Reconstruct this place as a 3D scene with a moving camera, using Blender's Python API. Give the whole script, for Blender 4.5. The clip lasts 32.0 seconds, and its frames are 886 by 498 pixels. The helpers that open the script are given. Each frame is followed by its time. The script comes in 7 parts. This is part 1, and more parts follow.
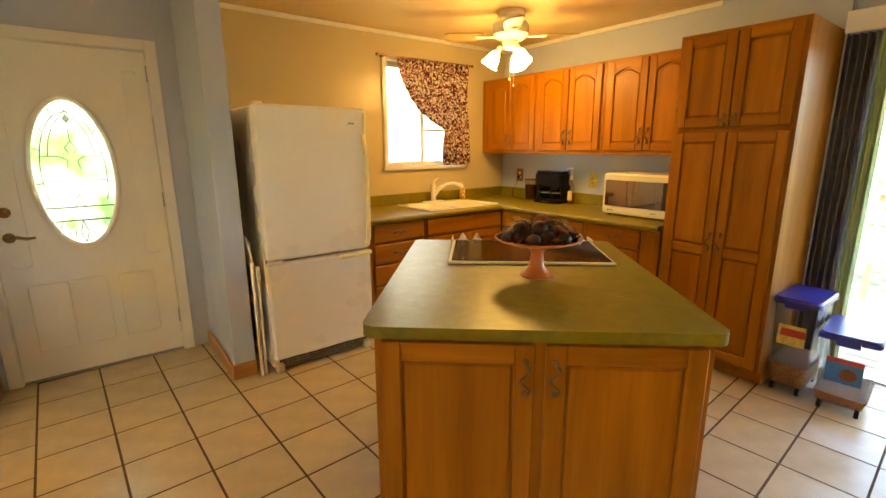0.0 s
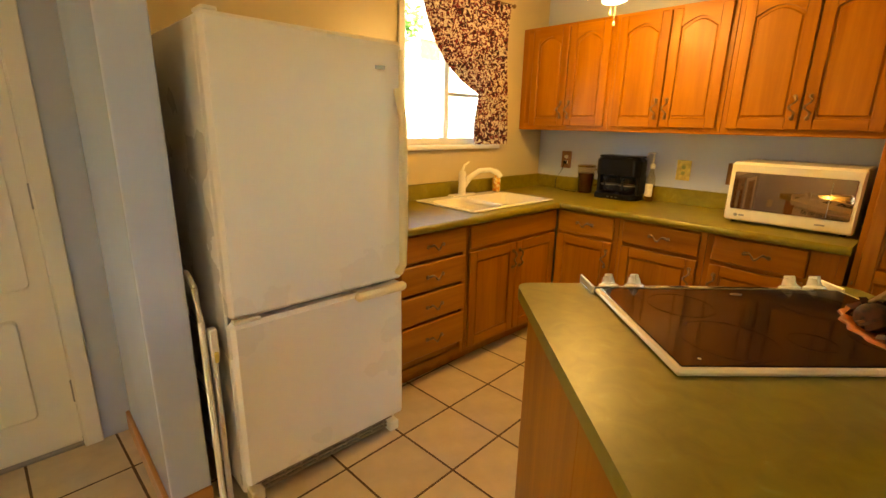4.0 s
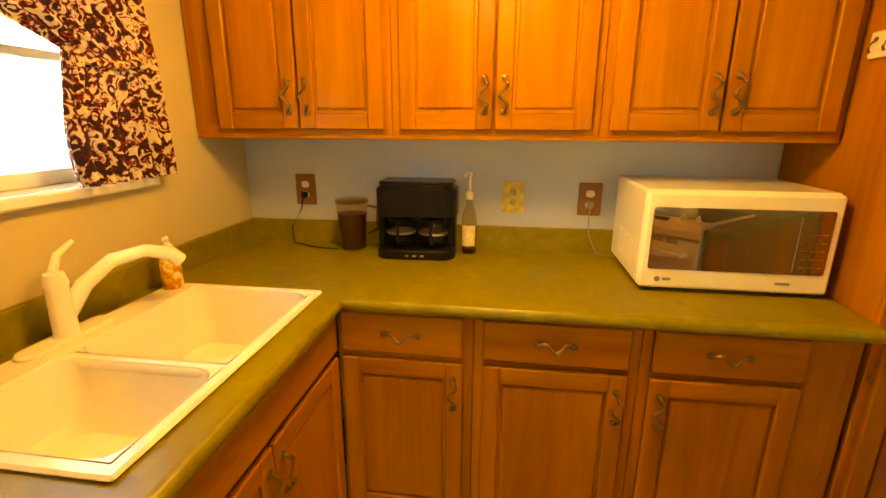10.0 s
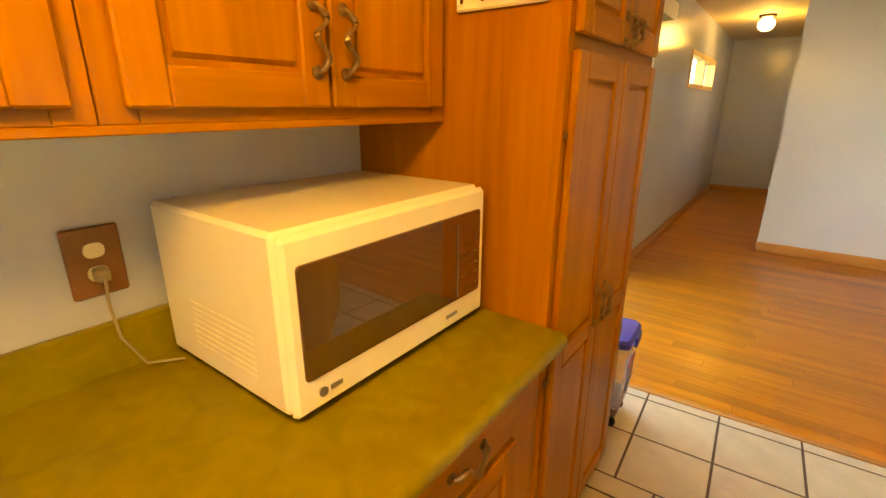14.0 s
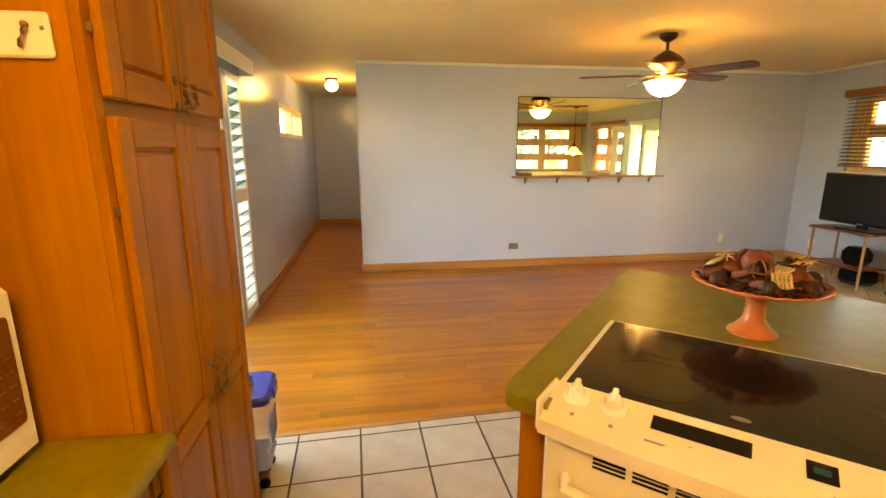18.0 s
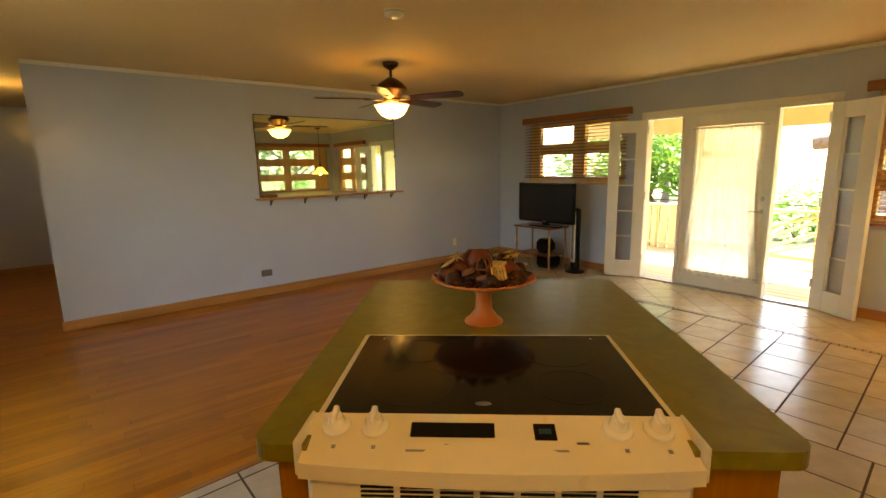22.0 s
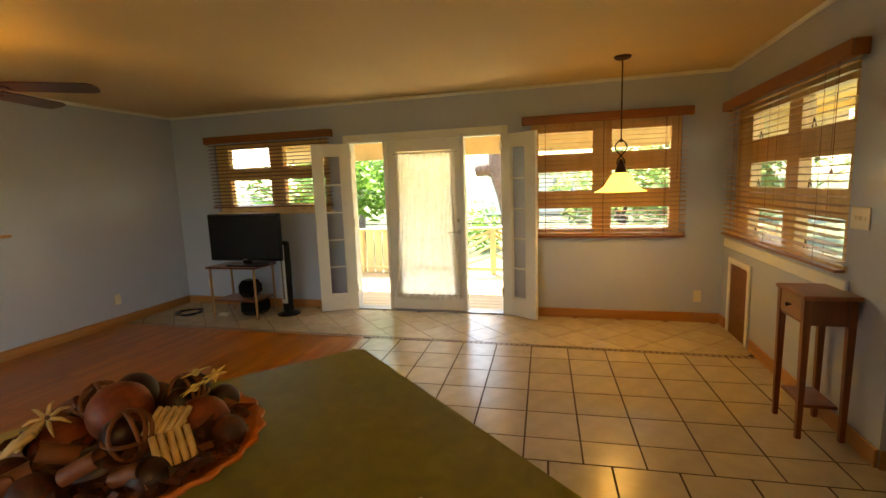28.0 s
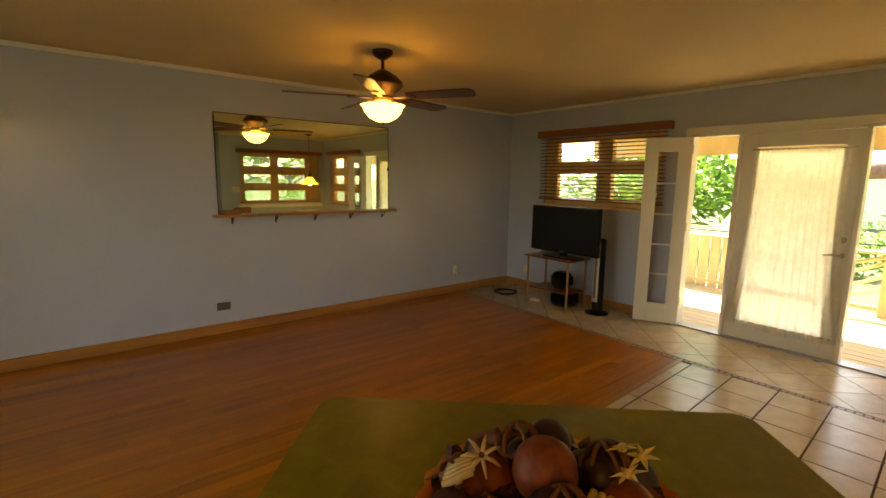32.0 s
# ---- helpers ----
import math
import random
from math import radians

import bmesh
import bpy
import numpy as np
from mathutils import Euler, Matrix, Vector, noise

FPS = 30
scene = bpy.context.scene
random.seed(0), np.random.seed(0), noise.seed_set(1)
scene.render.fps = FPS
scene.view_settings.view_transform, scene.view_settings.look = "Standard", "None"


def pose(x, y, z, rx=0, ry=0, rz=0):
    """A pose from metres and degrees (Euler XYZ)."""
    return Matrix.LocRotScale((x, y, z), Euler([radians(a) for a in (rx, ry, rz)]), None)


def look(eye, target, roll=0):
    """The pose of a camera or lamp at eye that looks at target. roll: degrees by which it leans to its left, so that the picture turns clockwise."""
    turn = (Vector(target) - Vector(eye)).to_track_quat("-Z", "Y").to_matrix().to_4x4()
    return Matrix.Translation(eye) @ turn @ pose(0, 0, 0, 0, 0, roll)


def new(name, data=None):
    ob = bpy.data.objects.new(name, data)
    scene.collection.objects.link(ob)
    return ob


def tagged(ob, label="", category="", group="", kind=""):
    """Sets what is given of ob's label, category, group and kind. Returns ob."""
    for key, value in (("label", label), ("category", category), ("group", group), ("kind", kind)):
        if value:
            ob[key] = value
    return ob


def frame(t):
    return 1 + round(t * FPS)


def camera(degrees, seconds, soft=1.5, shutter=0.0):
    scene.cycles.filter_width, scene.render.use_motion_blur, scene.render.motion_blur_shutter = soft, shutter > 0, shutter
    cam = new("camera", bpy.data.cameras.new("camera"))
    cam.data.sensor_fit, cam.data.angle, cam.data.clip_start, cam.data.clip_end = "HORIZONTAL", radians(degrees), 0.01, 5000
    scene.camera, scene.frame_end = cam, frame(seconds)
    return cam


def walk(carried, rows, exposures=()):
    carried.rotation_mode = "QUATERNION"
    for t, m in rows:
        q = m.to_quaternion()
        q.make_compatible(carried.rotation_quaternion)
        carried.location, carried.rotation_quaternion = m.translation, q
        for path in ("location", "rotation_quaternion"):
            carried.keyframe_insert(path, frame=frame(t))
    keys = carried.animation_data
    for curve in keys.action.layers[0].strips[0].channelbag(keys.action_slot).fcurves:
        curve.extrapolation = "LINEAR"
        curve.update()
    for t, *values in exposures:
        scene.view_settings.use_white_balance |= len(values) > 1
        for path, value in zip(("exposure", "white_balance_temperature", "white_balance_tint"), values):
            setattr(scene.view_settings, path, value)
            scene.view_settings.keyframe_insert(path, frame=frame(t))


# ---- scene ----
cam = camera(88.1, 32.0)
PATH = [
    (0, (-3.623, -3.633, 1.443), (-2.432, -2.086, 1.006), -0.3),
    (0.5, (-3.619, -3.475, 1.431), (-2.436, -1.934, 0.954), -0.5),
    (1, (-3.566, -3.28, 1.418), (-2.406, -1.729, 0.922), -0.2),
    (1.5, (-3.5, -3.1, 1.405), (-2.369, -1.53, 0.9), 0.3),
    (2, (-3.479, -2.928, 1.396), (-2.328, -1.379, 0.869), 0.3),
    (2.5, (-3.455, -2.759, 1.4), (-2.263, -1.254, 0.84), 0.2),
    (3, (-3.391, -2.606, 1.406), (-2.163, -1.133, 0.839), 0.5),
    (3.5, (-3.331, -2.457, 1.399), (-2.053, -1.017, 0.86), 1.0),
    (5.5, (-3.031, -1.928, 1.383), (-1.589, -0.641, 0.869), -0.1),
    (6, (-2.931, -1.852, 1.371), (-1.455, -0.598, 0.872), -0.8),
    (6.5, (-2.849, -1.711, 1.364), (-1.325, -0.53, 0.835), 0.0),
    (7, (-2.739, -1.602, 1.365), (-1.181, -0.459, 0.851), -0.4),
    (7.5, (-2.566, -1.395, 1.441), (-0.942, -0.368, 0.885), -0.2),
    (8, (-2.455, -1.287, 1.427), (-0.778, -0.346, 0.88), 0.6),
    (8.5, (-2.309, -1.18, 1.428), (-0.561, -0.388, 0.867), 0.6),
    (9, (-2.185, -1.117, 1.425), (-0.364, -0.516, 0.859), 0.2),
    (9.5, (-2.019, -1.092, 1.41), (-0.135, -0.692, 0.872), 0.3),
    (10, (-1.886, -1.137, 1.432), (0.022, -0.866, 0.896), 0.2),
    (10.5, (-1.79, -1.17, 1.438), (0.133, -1.038, 0.905), -0.1),
    (11, (-1.677, -1.092, 1.436), (0.238, -1.221, 0.876), -0.5),
    (11.5, (-1.528, -1.07, 1.417), (0.354, -1.419, 0.837), -1.3),
    (12, (-1.392, -1.093, 1.414), (0.438, -1.635, 0.814), -1.1),
    (12.5, (-1.256, -1.11, 1.415), (0.477, -1.879, 0.78), -0.3),
    (13, (-1.119, -1.103, 1.416), (0.441, -2.169, 0.758), 0.2),
    (13.5, (-1.025, -1.155, 1.403), (0.342, -2.475, 0.778), 0.2),
    (14, (-0.989, -1.206, 1.411), (0.15, -2.737, 0.81), 0.2),
    (14.5, (-0.944, -1.217, 1.42), (-0.099, -2.941, 0.859), 0.4),
    (15, (-0.92, -1.226, 1.431), (-0.341, -3.067, 0.905), 0.3),
    (15.5, (-0.948, -1.228, 1.448), (-0.521, -3.123, 0.97), 0.6),
    (17.5, (-1.061, -1.22, 1.46), (-1.15, -3.17, 1.025), -0.3),
    (18, (-1.071, -1.249, 1.462), (-1.351, -3.183, 1.033), 0.0),
    (18.5, (-1.079, -1.273, 1.452), (-1.621, -3.153, 1.039), -0.6),
    (19, (-1.089, -1.276, 1.45), (-1.851, -3.084, 1.059), -1.1),
    (19.5, (-1.094, -1.255, 1.452), (-2.013, -2.994, 1.088), -1.1),
    (20, (-1.103, -1.248, 1.454), (-2.126, -2.929, 1.101), -1.2),
    (20.5, (-1.107, -1.254, 1.455), (-2.193, -2.897, 1.105), -0.9),
    (21, (-1.115, -1.265, 1.454), (-2.247, -2.877, 1.105), -1.0),
    (21.5, (-1.121, -1.276, 1.455), (-2.298, -2.855, 1.104), -1.0),
    (22, (-1.137, -1.294, 1.449), (-2.355, -2.841, 1.094), -1.2),
    (22.5, (-1.153, -1.31, 1.443), (-2.409, -2.824, 1.085), -1.3),
    (23, (-1.174, -1.345, 1.442), (-2.475, -2.82, 1.079), -1.4),
    (23.5, (-1.222, -1.396, 1.448), (-2.59, -2.809, 1.083), -1.0),
    (24, (-1.262, -1.417, 1.454), (-2.715, -2.741, 1.088), -0.6),
    (24.5, (-1.306, -1.441, 1.455), (-2.862, -2.643, 1.089), -0.4),
    (25, (-1.355, -1.494, 1.454), (-3.008, -2.555, 1.076), -0.9),
    (25.5, (-1.403, -1.56, 1.459), (-3.138, -2.477, 1.069), -1.7),
    (26, (-1.425, -1.64, 1.46), (-3.226, -2.412, 1.063), -2.0),
    (26.5, (-1.53, -1.697, 1.401), (-3.383, -2.365, 1.053), -2.4),
    (28.5, (-1.748, -1.81, 1.448), (-3.662, -2.324, 1.177), -1.9),
    (29, (-1.81, -1.81, 1.461), (-3.714, -2.365, 1.202), -2.1),
    (29.5, (-1.851, -1.855, 1.484), (-3.736, -2.472, 1.221), -2.1),
    (30, (-1.847, -1.968, 1.5), (-3.686, -2.713, 1.247), -1.4),
    (30.5, (-1.847, -1.999, 1.5), (-3.56, -3.002, 1.257), -0.7),
    (31, (-1.918, -1.986, 1.471), (-3.452, -3.247, 1.229), -0.2),
    (31.5, (-1.861, -1.984, 1.472), (-3.2, -3.446, 1.209), 0.4),
    (32, (-1.743, -2.084, 1.494), (-2.974, -3.63, 1.192), 0.9),
]
walk(cam, [(t, look(eye, target, roll)) for t, eye, target, roll in PATH], [(0, 4.4, 7600, 7), (3.5, 4.35, 7500, 7), (6, 4.5, 8300, 7), (9, 4.5, 12000, 7), (11, 4.85, 10000, 7), (12.5, 5.2, 9000, 7), (14, 4.7, 10300, 7), (18, 4.7, 8200, 7), (20, 4.15, 9000, 7), (22, 3.38, 8500, 7), (23, 3.3, 8300, 7), (26, 3.1, 8000, 7), (29, 2.95, 7800, 7), (31, 2.65, 7800, 7), (32, 2.88, 9500, 7)])

# ---- world, sun and lamps ----
sky_world = bpy.data.worlds.new("sky_world")
scene.world = sky_world
sky_world.use_nodes = True
wn = sky_world.node_tree
sky = wn.nodes.new("ShaderNodeTexSky")
sky.sky_type, sky.sun_disc = "NISHITA", False
sky.sun_elevation, sky.sun_rotation = radians(58), radians(240)
wn.links.new(sky.outputs["Color"], wn.nodes["Background"].inputs["Color"])
wn.nodes["Background"].inputs["Strength"].default_value = 0.15
sun = new("sun", bpy.data.lights.new("sun", "SUN"))
sun.data.energy, sun.data.angle, sun.data.color = 5.0, radians(0.6), (1.0, 0.95, 0.86)
sun.matrix_world = look((-0.46 * 20, -0.27 * 20, 0.85 * 20), (0, 0, 0))


def lamp(name, x, y, z, watts, radius, color):
    ob = new(name, bpy.data.lights.new(name, "POINT"))
    ob.data.energy, ob.data.shadow_soft_size, ob.data.color = watts, radius, color
    ob.location = (x, y, z)
    return ob


WARM = (1.0, 0.56, 0.13)
H = 2.41          # ceiling height
WX = -6.60        # west wall
SY = -6.67        # south wall
NY = -0.35        # dining north wall
EX = 0.045        # east wall of the living room
FAN = (-3.57, -5.12)
KFAN = (-0.98, -1.04)
PEND = (-5.80, -1.37)
HALL = (-0.50, -8.10)
lamp("living_fan_bulb", FAN[0], FAN[1], 1.985, 0.38, 0.03, WARM)
for k in range(3):
    a = radians(20 + 120 * k)
    lamp("kitchen_fan_bulb", KFAN[0] + 0.13 * math.cos(a), KFAN[1] + 0.13 * math.sin(a), 2.035, 0.72, 0.08, WARM)
lamp("pendant_bulb", PEND[0], PEND[1], 1.36, 1.1, 0.05, WARM)
lamp("hall_bulb", HALL[0], HALL[1], H - 0.22, 0.55, 0.06, WARM)

# ---- materials ----
def material(name, color, rough=0.5, metal=0.0, vary=0.12, scale=6.0, bump=0.0, bump_scale=120.0, spec=0.5, coat=0.0, per_object=0.0):
    m = bpy.data.materials.new(name)
    m.use_nodes = True
    t = m.node_tree
    b = t.nodes["Principled BSDF"]
    b.inputs["Roughness"].default_value = rough
    b.inputs["Metallic"].default_value = metal
    b.inputs["Specular IOR Level"].default_value = spec
    b.inputs["Coat Weight"].default_value = coat
    b.inputs["Coat Roughness"].default_value = 0.15
    coord = t.nodes.new("ShaderNodeTexCoord")
    big = t.nodes.new("ShaderNodeTexNoise")
    big.inputs["Scale"].default_value, big.inputs["Detail"].default_value = scale, 6
    t.links.new(coord.outputs["Object"], big.inputs["Vector"])
    ramp = t.nodes.new("ShaderNodeValToRGB")
    ramp.color_ramp.elements[0].position, ramp.color_ramp.elements[1].position = 0.3, 0.7
    ramp.color_ramp.elements[0].color = (*[c * (1 - vary) for c in color], 1)
    ramp.color_ramp.elements[1].color = (*[min(1, c * (1 + vary)) for c in color], 1)
    t.links.new(big.outputs["Fac"], ramp.inputs["Fac"])
    out = ramp.outputs["Color"]
    if per_object:
        info = t.nodes.new("ShaderNodeObjectInfo")
        hsv = t.nodes.new("ShaderNodeHueSaturation")
        rng = t.nodes.new("ShaderNodeMapRange")
        rng.inputs["To Min"].default_value, rng.inputs["To Max"].default_value = 1 - per_object, 1 + per_object
        t.links.new(info.outputs["Random"], rng.inputs["Value"])
        t.links.new(rng.outputs["Result"], hsv.inputs["Value"])
        t.links.new(out, hsv.inputs["Color"])
        out = hsv.outputs["Color"]
    t.links.new(out, b.inputs["Base Color"])
    rr = t.nodes.new("ShaderNodeMapRange")
    rr.inputs["To Min"].default_value, rr.inputs["To Max"].default_value = max(0.02, rough * 0.85), min(1, rough * 1.15)
    t.links.new(big.outputs["Fac"], rr.inputs["Value"])
    t.links.new(rr.outputs["Result"], b.inputs["Roughness"])
    if bump:
        fine = t.nodes.new("ShaderNodeTexNoise")
        fine.inputs["Scale"].default_value, fine.inputs["Detail"].default_value = bump_scale, 3
        t.links.new(coord.outputs["Object"], fine.inputs["Vector"])
        bn = t.nodes.new("ShaderNodeBump")
        bn.inputs["Strength"].default_value, bn.inputs["Distance"].default_value = bump, 0.004
        t.links.new(fine.outputs["Fac"], bn.inputs["Height"])
        t.links.new(bn.outputs["Normal"], b.inputs["Normal"])
    return m


def wood(name, dark, light, rough=0.35, axis="z", grain=14.0, per_object=0.1, coat=0.25, stretch=0.06, island=False):
    """Grain that runs along one axis of the object."""
    m = bpy.data.materials.new(name)
    m.use_nodes = True
    t = m.node_tree
    b = t.nodes["Principled BSDF"]
    b.inputs["Roughness"].default_value = rough
    b.inputs["Coat Weight"].default_value, b.inputs["Coat Roughness"].default_value = coat, 0.22
    coord = t.nodes.new("ShaderNodeTexCoord")
    mp = t.nodes.new("ShaderNodeMapping")
    s = [1.0, 1.0, 1.0]
    s["xyz".index(axis)] = stretch
    mp.inputs["Scale"].default_value = s
    t.links.new(coord.outputs["Object"], mp.inputs["Vector"])
    if island:
        rnd = t.nodes.new("ShaderNodeNewGeometry").outputs["Random Per Island"]
    else:
        rnd = t.nodes.new("ShaderNodeObjectInfo").outputs["Random"]
    ten = t.nodes.new("ShaderNodeMath")
    ten.operation = "MULTIPLY"
    ten.inputs[1].default_value = 37.0
    t.links.new(rnd, ten.inputs[0])
    n1 = t.nodes.new("ShaderNodeTexNoise")
    n1.noise_dimensions = "4D"
    n1.inputs["Scale"].default_value, n1.inputs["Detail"].default_value, n1.inputs["Distortion"].default_value = grain, 5, 1.2
    t.links.new(mp.outputs["Vector"], n1.inputs["Vector"])
    t.links.new(ten.outputs["Value"], n1.inputs["W"])
    n2 = t.nodes.new("ShaderNodeTexNoise")
    n2.noise_dimensions = "4D"
    n2.inputs["Scale"].default_value, n2.inputs["Detail"].default_value = grain * 9, 3
    t.links.new(mp.outputs["Vector"], n2.inputs["Vector"])
    t.links.new(ten.outputs["Value"], n2.inputs["W"])
    add = t.nodes.new("ShaderNodeMix")
    add.data_type = "FLOAT"
    add.inputs["Factor"].default_value = 0.24
    t.links.new(n1.outputs["Fac"], add.inputs["A"])
    t.links.new(n2.outputs["Fac"], add.inputs["B"])
    ramp = t.nodes.new("ShaderNodeValToRGB")
    ramp.color_ramp.elements[0].position, ramp.color_ramp.elements[1].position = 0.32, 0.66
    ramp.color_ramp.elements[0].color, ramp.color_ramp.elements[1].color = (*dark, 1), (*light, 1)
    t.links.new(add.outputs["Result"], ramp.inputs["Fac"])
    hsv = t.nodes.new("ShaderNodeHueSaturation")
    rng = t.nodes.new("ShaderNodeMapRange")
    rng.inputs["To Min"].default_value, rng.inputs["To Max"].default_value = 1 - per_object, 1 + per_object
    t.links.new(rnd, rng.inputs["Value"])
    t.links.new(rng.outputs["Result"], hsv.inputs["Value"])
    t.links.new(ramp.outputs["Color"], hsv.inputs["Color"])
    t.links.new(hsv.outputs["Color"], b.inputs["Base Color"])
    bn = t.nodes.new("ShaderNodeBump")
    bn.inputs["Strength"].default_value, bn.inputs["Distance"].default_value = 0.10, 0.002
    t.links.new(n2.outputs["Fac"], bn.inputs["Height"])
    t.links.new(bn.outputs["Normal"], b.inputs["Normal"])
    return m


def glass(name, color=(1, 1, 1), rough=0.0):
    """A thin clear pane: mostly see-through, with a mirror gloss at grazing angles."""
    m = bpy.data.materials.new(name)
    m.use_nodes = True
    t = m.node_tree
    t.nodes.remove(t.nodes["Principled BSDF"])
    tr = t.nodes.new("ShaderNodeBsdfTransparent")
    tr.inputs["Color"].default_value = (*color, 1)
    gl = t.nodes.new("ShaderNodeBsdfGlossy")
    gl.inputs["Roughness"].default_value = rough
    fr = t.nodes.new("ShaderNodeLayerWeight")
    fr.inputs["Blend"].default_value = 0.5
    pw = t.nodes.new("ShaderNodeMath")
    pw.operation = "POWER"
    pw.inputs[1].default_value = 4.0
    t.links.new(fr.outputs["Facing"], pw.inputs[0])
    ad = t.nodes.new("ShaderNodeMath")
    ad.operation, ad.use_clamp = "MULTIPLY_ADD", True
    ad.inputs[1].default_value, ad.inputs[2].default_value = 0.8, 0.035
    t.links.new(pw.outputs["Value"], ad.inputs[0])
    mx = t.nodes.new("ShaderNodeMixShader")
    t.links.new(ad.outputs["Value"], mx.inputs["Fac"])
    t.links.new(tr.outputs["BSDF"], mx.inputs[1])
    t.links.new(gl.outputs["BSDF"], mx.inputs[2])
    t.links.new(mx.outputs["Shader"], t.nodes["Material Output"].inputs["Surface"])
    return m


def frosted(name, color, clear=0.3):
    """Obscured glass: passes light, blurred."""
    m = bpy.data.materials.new(name)
    m.use_nodes = True
    t = m.node_tree
    t.nodes.remove(t.nodes["Principled BSDF"])
    coord = t.nodes.new("ShaderNodeTexCoord")
    n = t.nodes.new("ShaderNodeTexNoise")
    n.inputs["Scale"].default_value = 5
    t.links.new(coord.outputs["Object"], n.inputs["Vector"])
    r = t.nodes.new("ShaderNodeValToRGB")
    r.color_ramp.elements[0].position, r.color_ramp.elements[1].position = 0.42, 0.6
    r.color_ramp.elements[0].color, r.color_ramp.elements[1].color = (*color, 1), (0.46, 0.46, 0.40, 1)
    t.links.new(n.outputs["Fac"], r.inputs["Fac"])
    tl = t.nodes.new("ShaderNodeBsdfTranslucent")
    tr = t.nodes.new("ShaderNodeBsdfTransparent")
    t.links.new(r.outputs["Color"], tl.inputs["Color"])
    t.links.new(r.outputs["Color"], tr.inputs["Color"])
    mx = t.nodes.new("ShaderNodeMixShader")
    mx.inputs["Fac"].default_value = clear
    t.links.new(tl.outputs["BSDF"], mx.inputs[1])
    t.links.new(tr.outputs["BSDF"], mx.inputs[2])
    t.links.new(mx.outputs["Shader"], t.nodes["Material Output"].inputs["Surface"])
    return m


def glowing(name, color, strength, base=(0.8, 0.7, 0.5)):
    m = material(name, base, 0.35, vary=0.05)
    b = m.node_tree.nodes["Principled BSDF"]
    b.inputs["Emission Color"].default_value = (*color, 1)
    b.inputs["Emission Strength"].default_value = strength
    return m


def two_tone(name, a, bcol, scale, low=0.48, high=0.52, rough=0.8, third=None, distort=0.6, translucent=0.0, step=0.1):
    """Blotched pattern of two or three colours."""
    m = bpy.data.materials.new(name)
    m.use_nodes = True
    t = m.node_tree
    b = t.nodes["Principled BSDF"]
    b.inputs["Roughness"].default_value = rough
    coord = t.nodes.new("ShaderNodeTexCoord")
    n = t.nodes.new("ShaderNodeTexNoise")
    n.inputs["Scale"].default_value, n.inputs["Detail"].default_value, n.inputs["Distortion"].default_value = scale, 4, distort
    t.links.new(coord.outputs["Object"], n.inputs["Vector"])
    r = t.nodes.new("ShaderNodeValToRGB")
    r.color_ramp.elements[0].position, r.color_ramp.elements[1].position = low, high
    r.color_ramp.elements[0].color, r.color_ramp.elements[1].color = (*a, 1), (*bcol, 1)
    if third:
        e = r.color_ramp.elements.new(min(0.95, high + step))
        e.color = (*third, 1)
    t.links.new(n.outputs["Fac"], r.inputs["Fac"])
    t.links.new(r.outputs["Color"], b.inputs["Base Color"])
    if translucent:
        tl = t.nodes.new("ShaderNodeBsdfTranslucent")
        t.links.new(r.outputs["Color"], tl.inputs["Color"])
        mx = t.nodes.new("ShaderNodeMixShader")
        mx.inputs["Fac"].default_value = translucent
        t.links.new(b.outputs["BSDF"], mx.inputs[1])
        t.links.new(tl.outputs["BSDF"], mx.inputs[2])
        t.links.new(mx.outputs["Shader"], t.nodes["Material Output"].inputs["Surface"])
    return m


PAINT = material("wall_paint", (0.485, 0.530, 0.650), 0.20, vary=0.03, scale=1.5, bump=0.03, bump_scale=9, spec=0.4)
TANP = material("tan_wall_paint", (0.56, 0.47, 0.29), 0.3, vary=0.04, scale=1.5, bump=0.03, bump_scale=9, spec=0.3)
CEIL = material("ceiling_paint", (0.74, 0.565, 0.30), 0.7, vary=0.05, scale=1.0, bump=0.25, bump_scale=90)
TRIMW = material("white_trim_paint", (0.78, 0.77, 0.72), 0.3, vary=0.03, scale=3)
DOORW = material("white_door_paint", (0.82, 0.81, 0.75), 0.32, vary=0.04, scale=2, bump=0.03, bump_scale=40)
OAK = wood("honey_oak", (0.25, 0.084, 0.006), (0.43, 0.162, 0.011), 0.42, "z", 9, 0.07, 0.06)
OAKX = wood("honey_oak_level", (0.25, 0.084, 0.006), (0.44, 0.168, 0.012), 0.42, "x", 9, 0.07, 0.06)
for m in (OAK, OAKX):
    m.node_tree.nodes["Principled BSDF"].inputs["Specular IOR Level"].default_value = 0.22
BASE = wood("oak_skirting", (0.30, 0.12, 0.03), (0.52, 0.24, 0.07), 0.35, "x", 6, 0.06)
BASEY = wood("oak_skirting_y", (0.30, 0.12, 0.03), (0.52, 0.24, 0.07), 0.35, "y", 6, 0.06)
PLANK = wood("oak_floor_strip", (0.33, 0.092, 0.003), (0.52, 0.185, 0.010), 0.33, "x", 10, 0.17, 0.06)
PLANKS = wood("oak_floor_strips", (0.33, 0.092, 0.003), (0.52, 0.185, 0.010), 0.33, "x", 10, 0.17, 0.06, island=True)
TILE = material("cream_tile", (0.57, 0.475, 0.335), 0.25, vary=0.09, scale=9, bump=0.05, bump_scale=26, per_object=0.06, spec=0.62)
GROUT = material("brown_grout", (0.085, 0.050, 0.028), 0.9, vary=0.25, scale=40, bump=0.3)
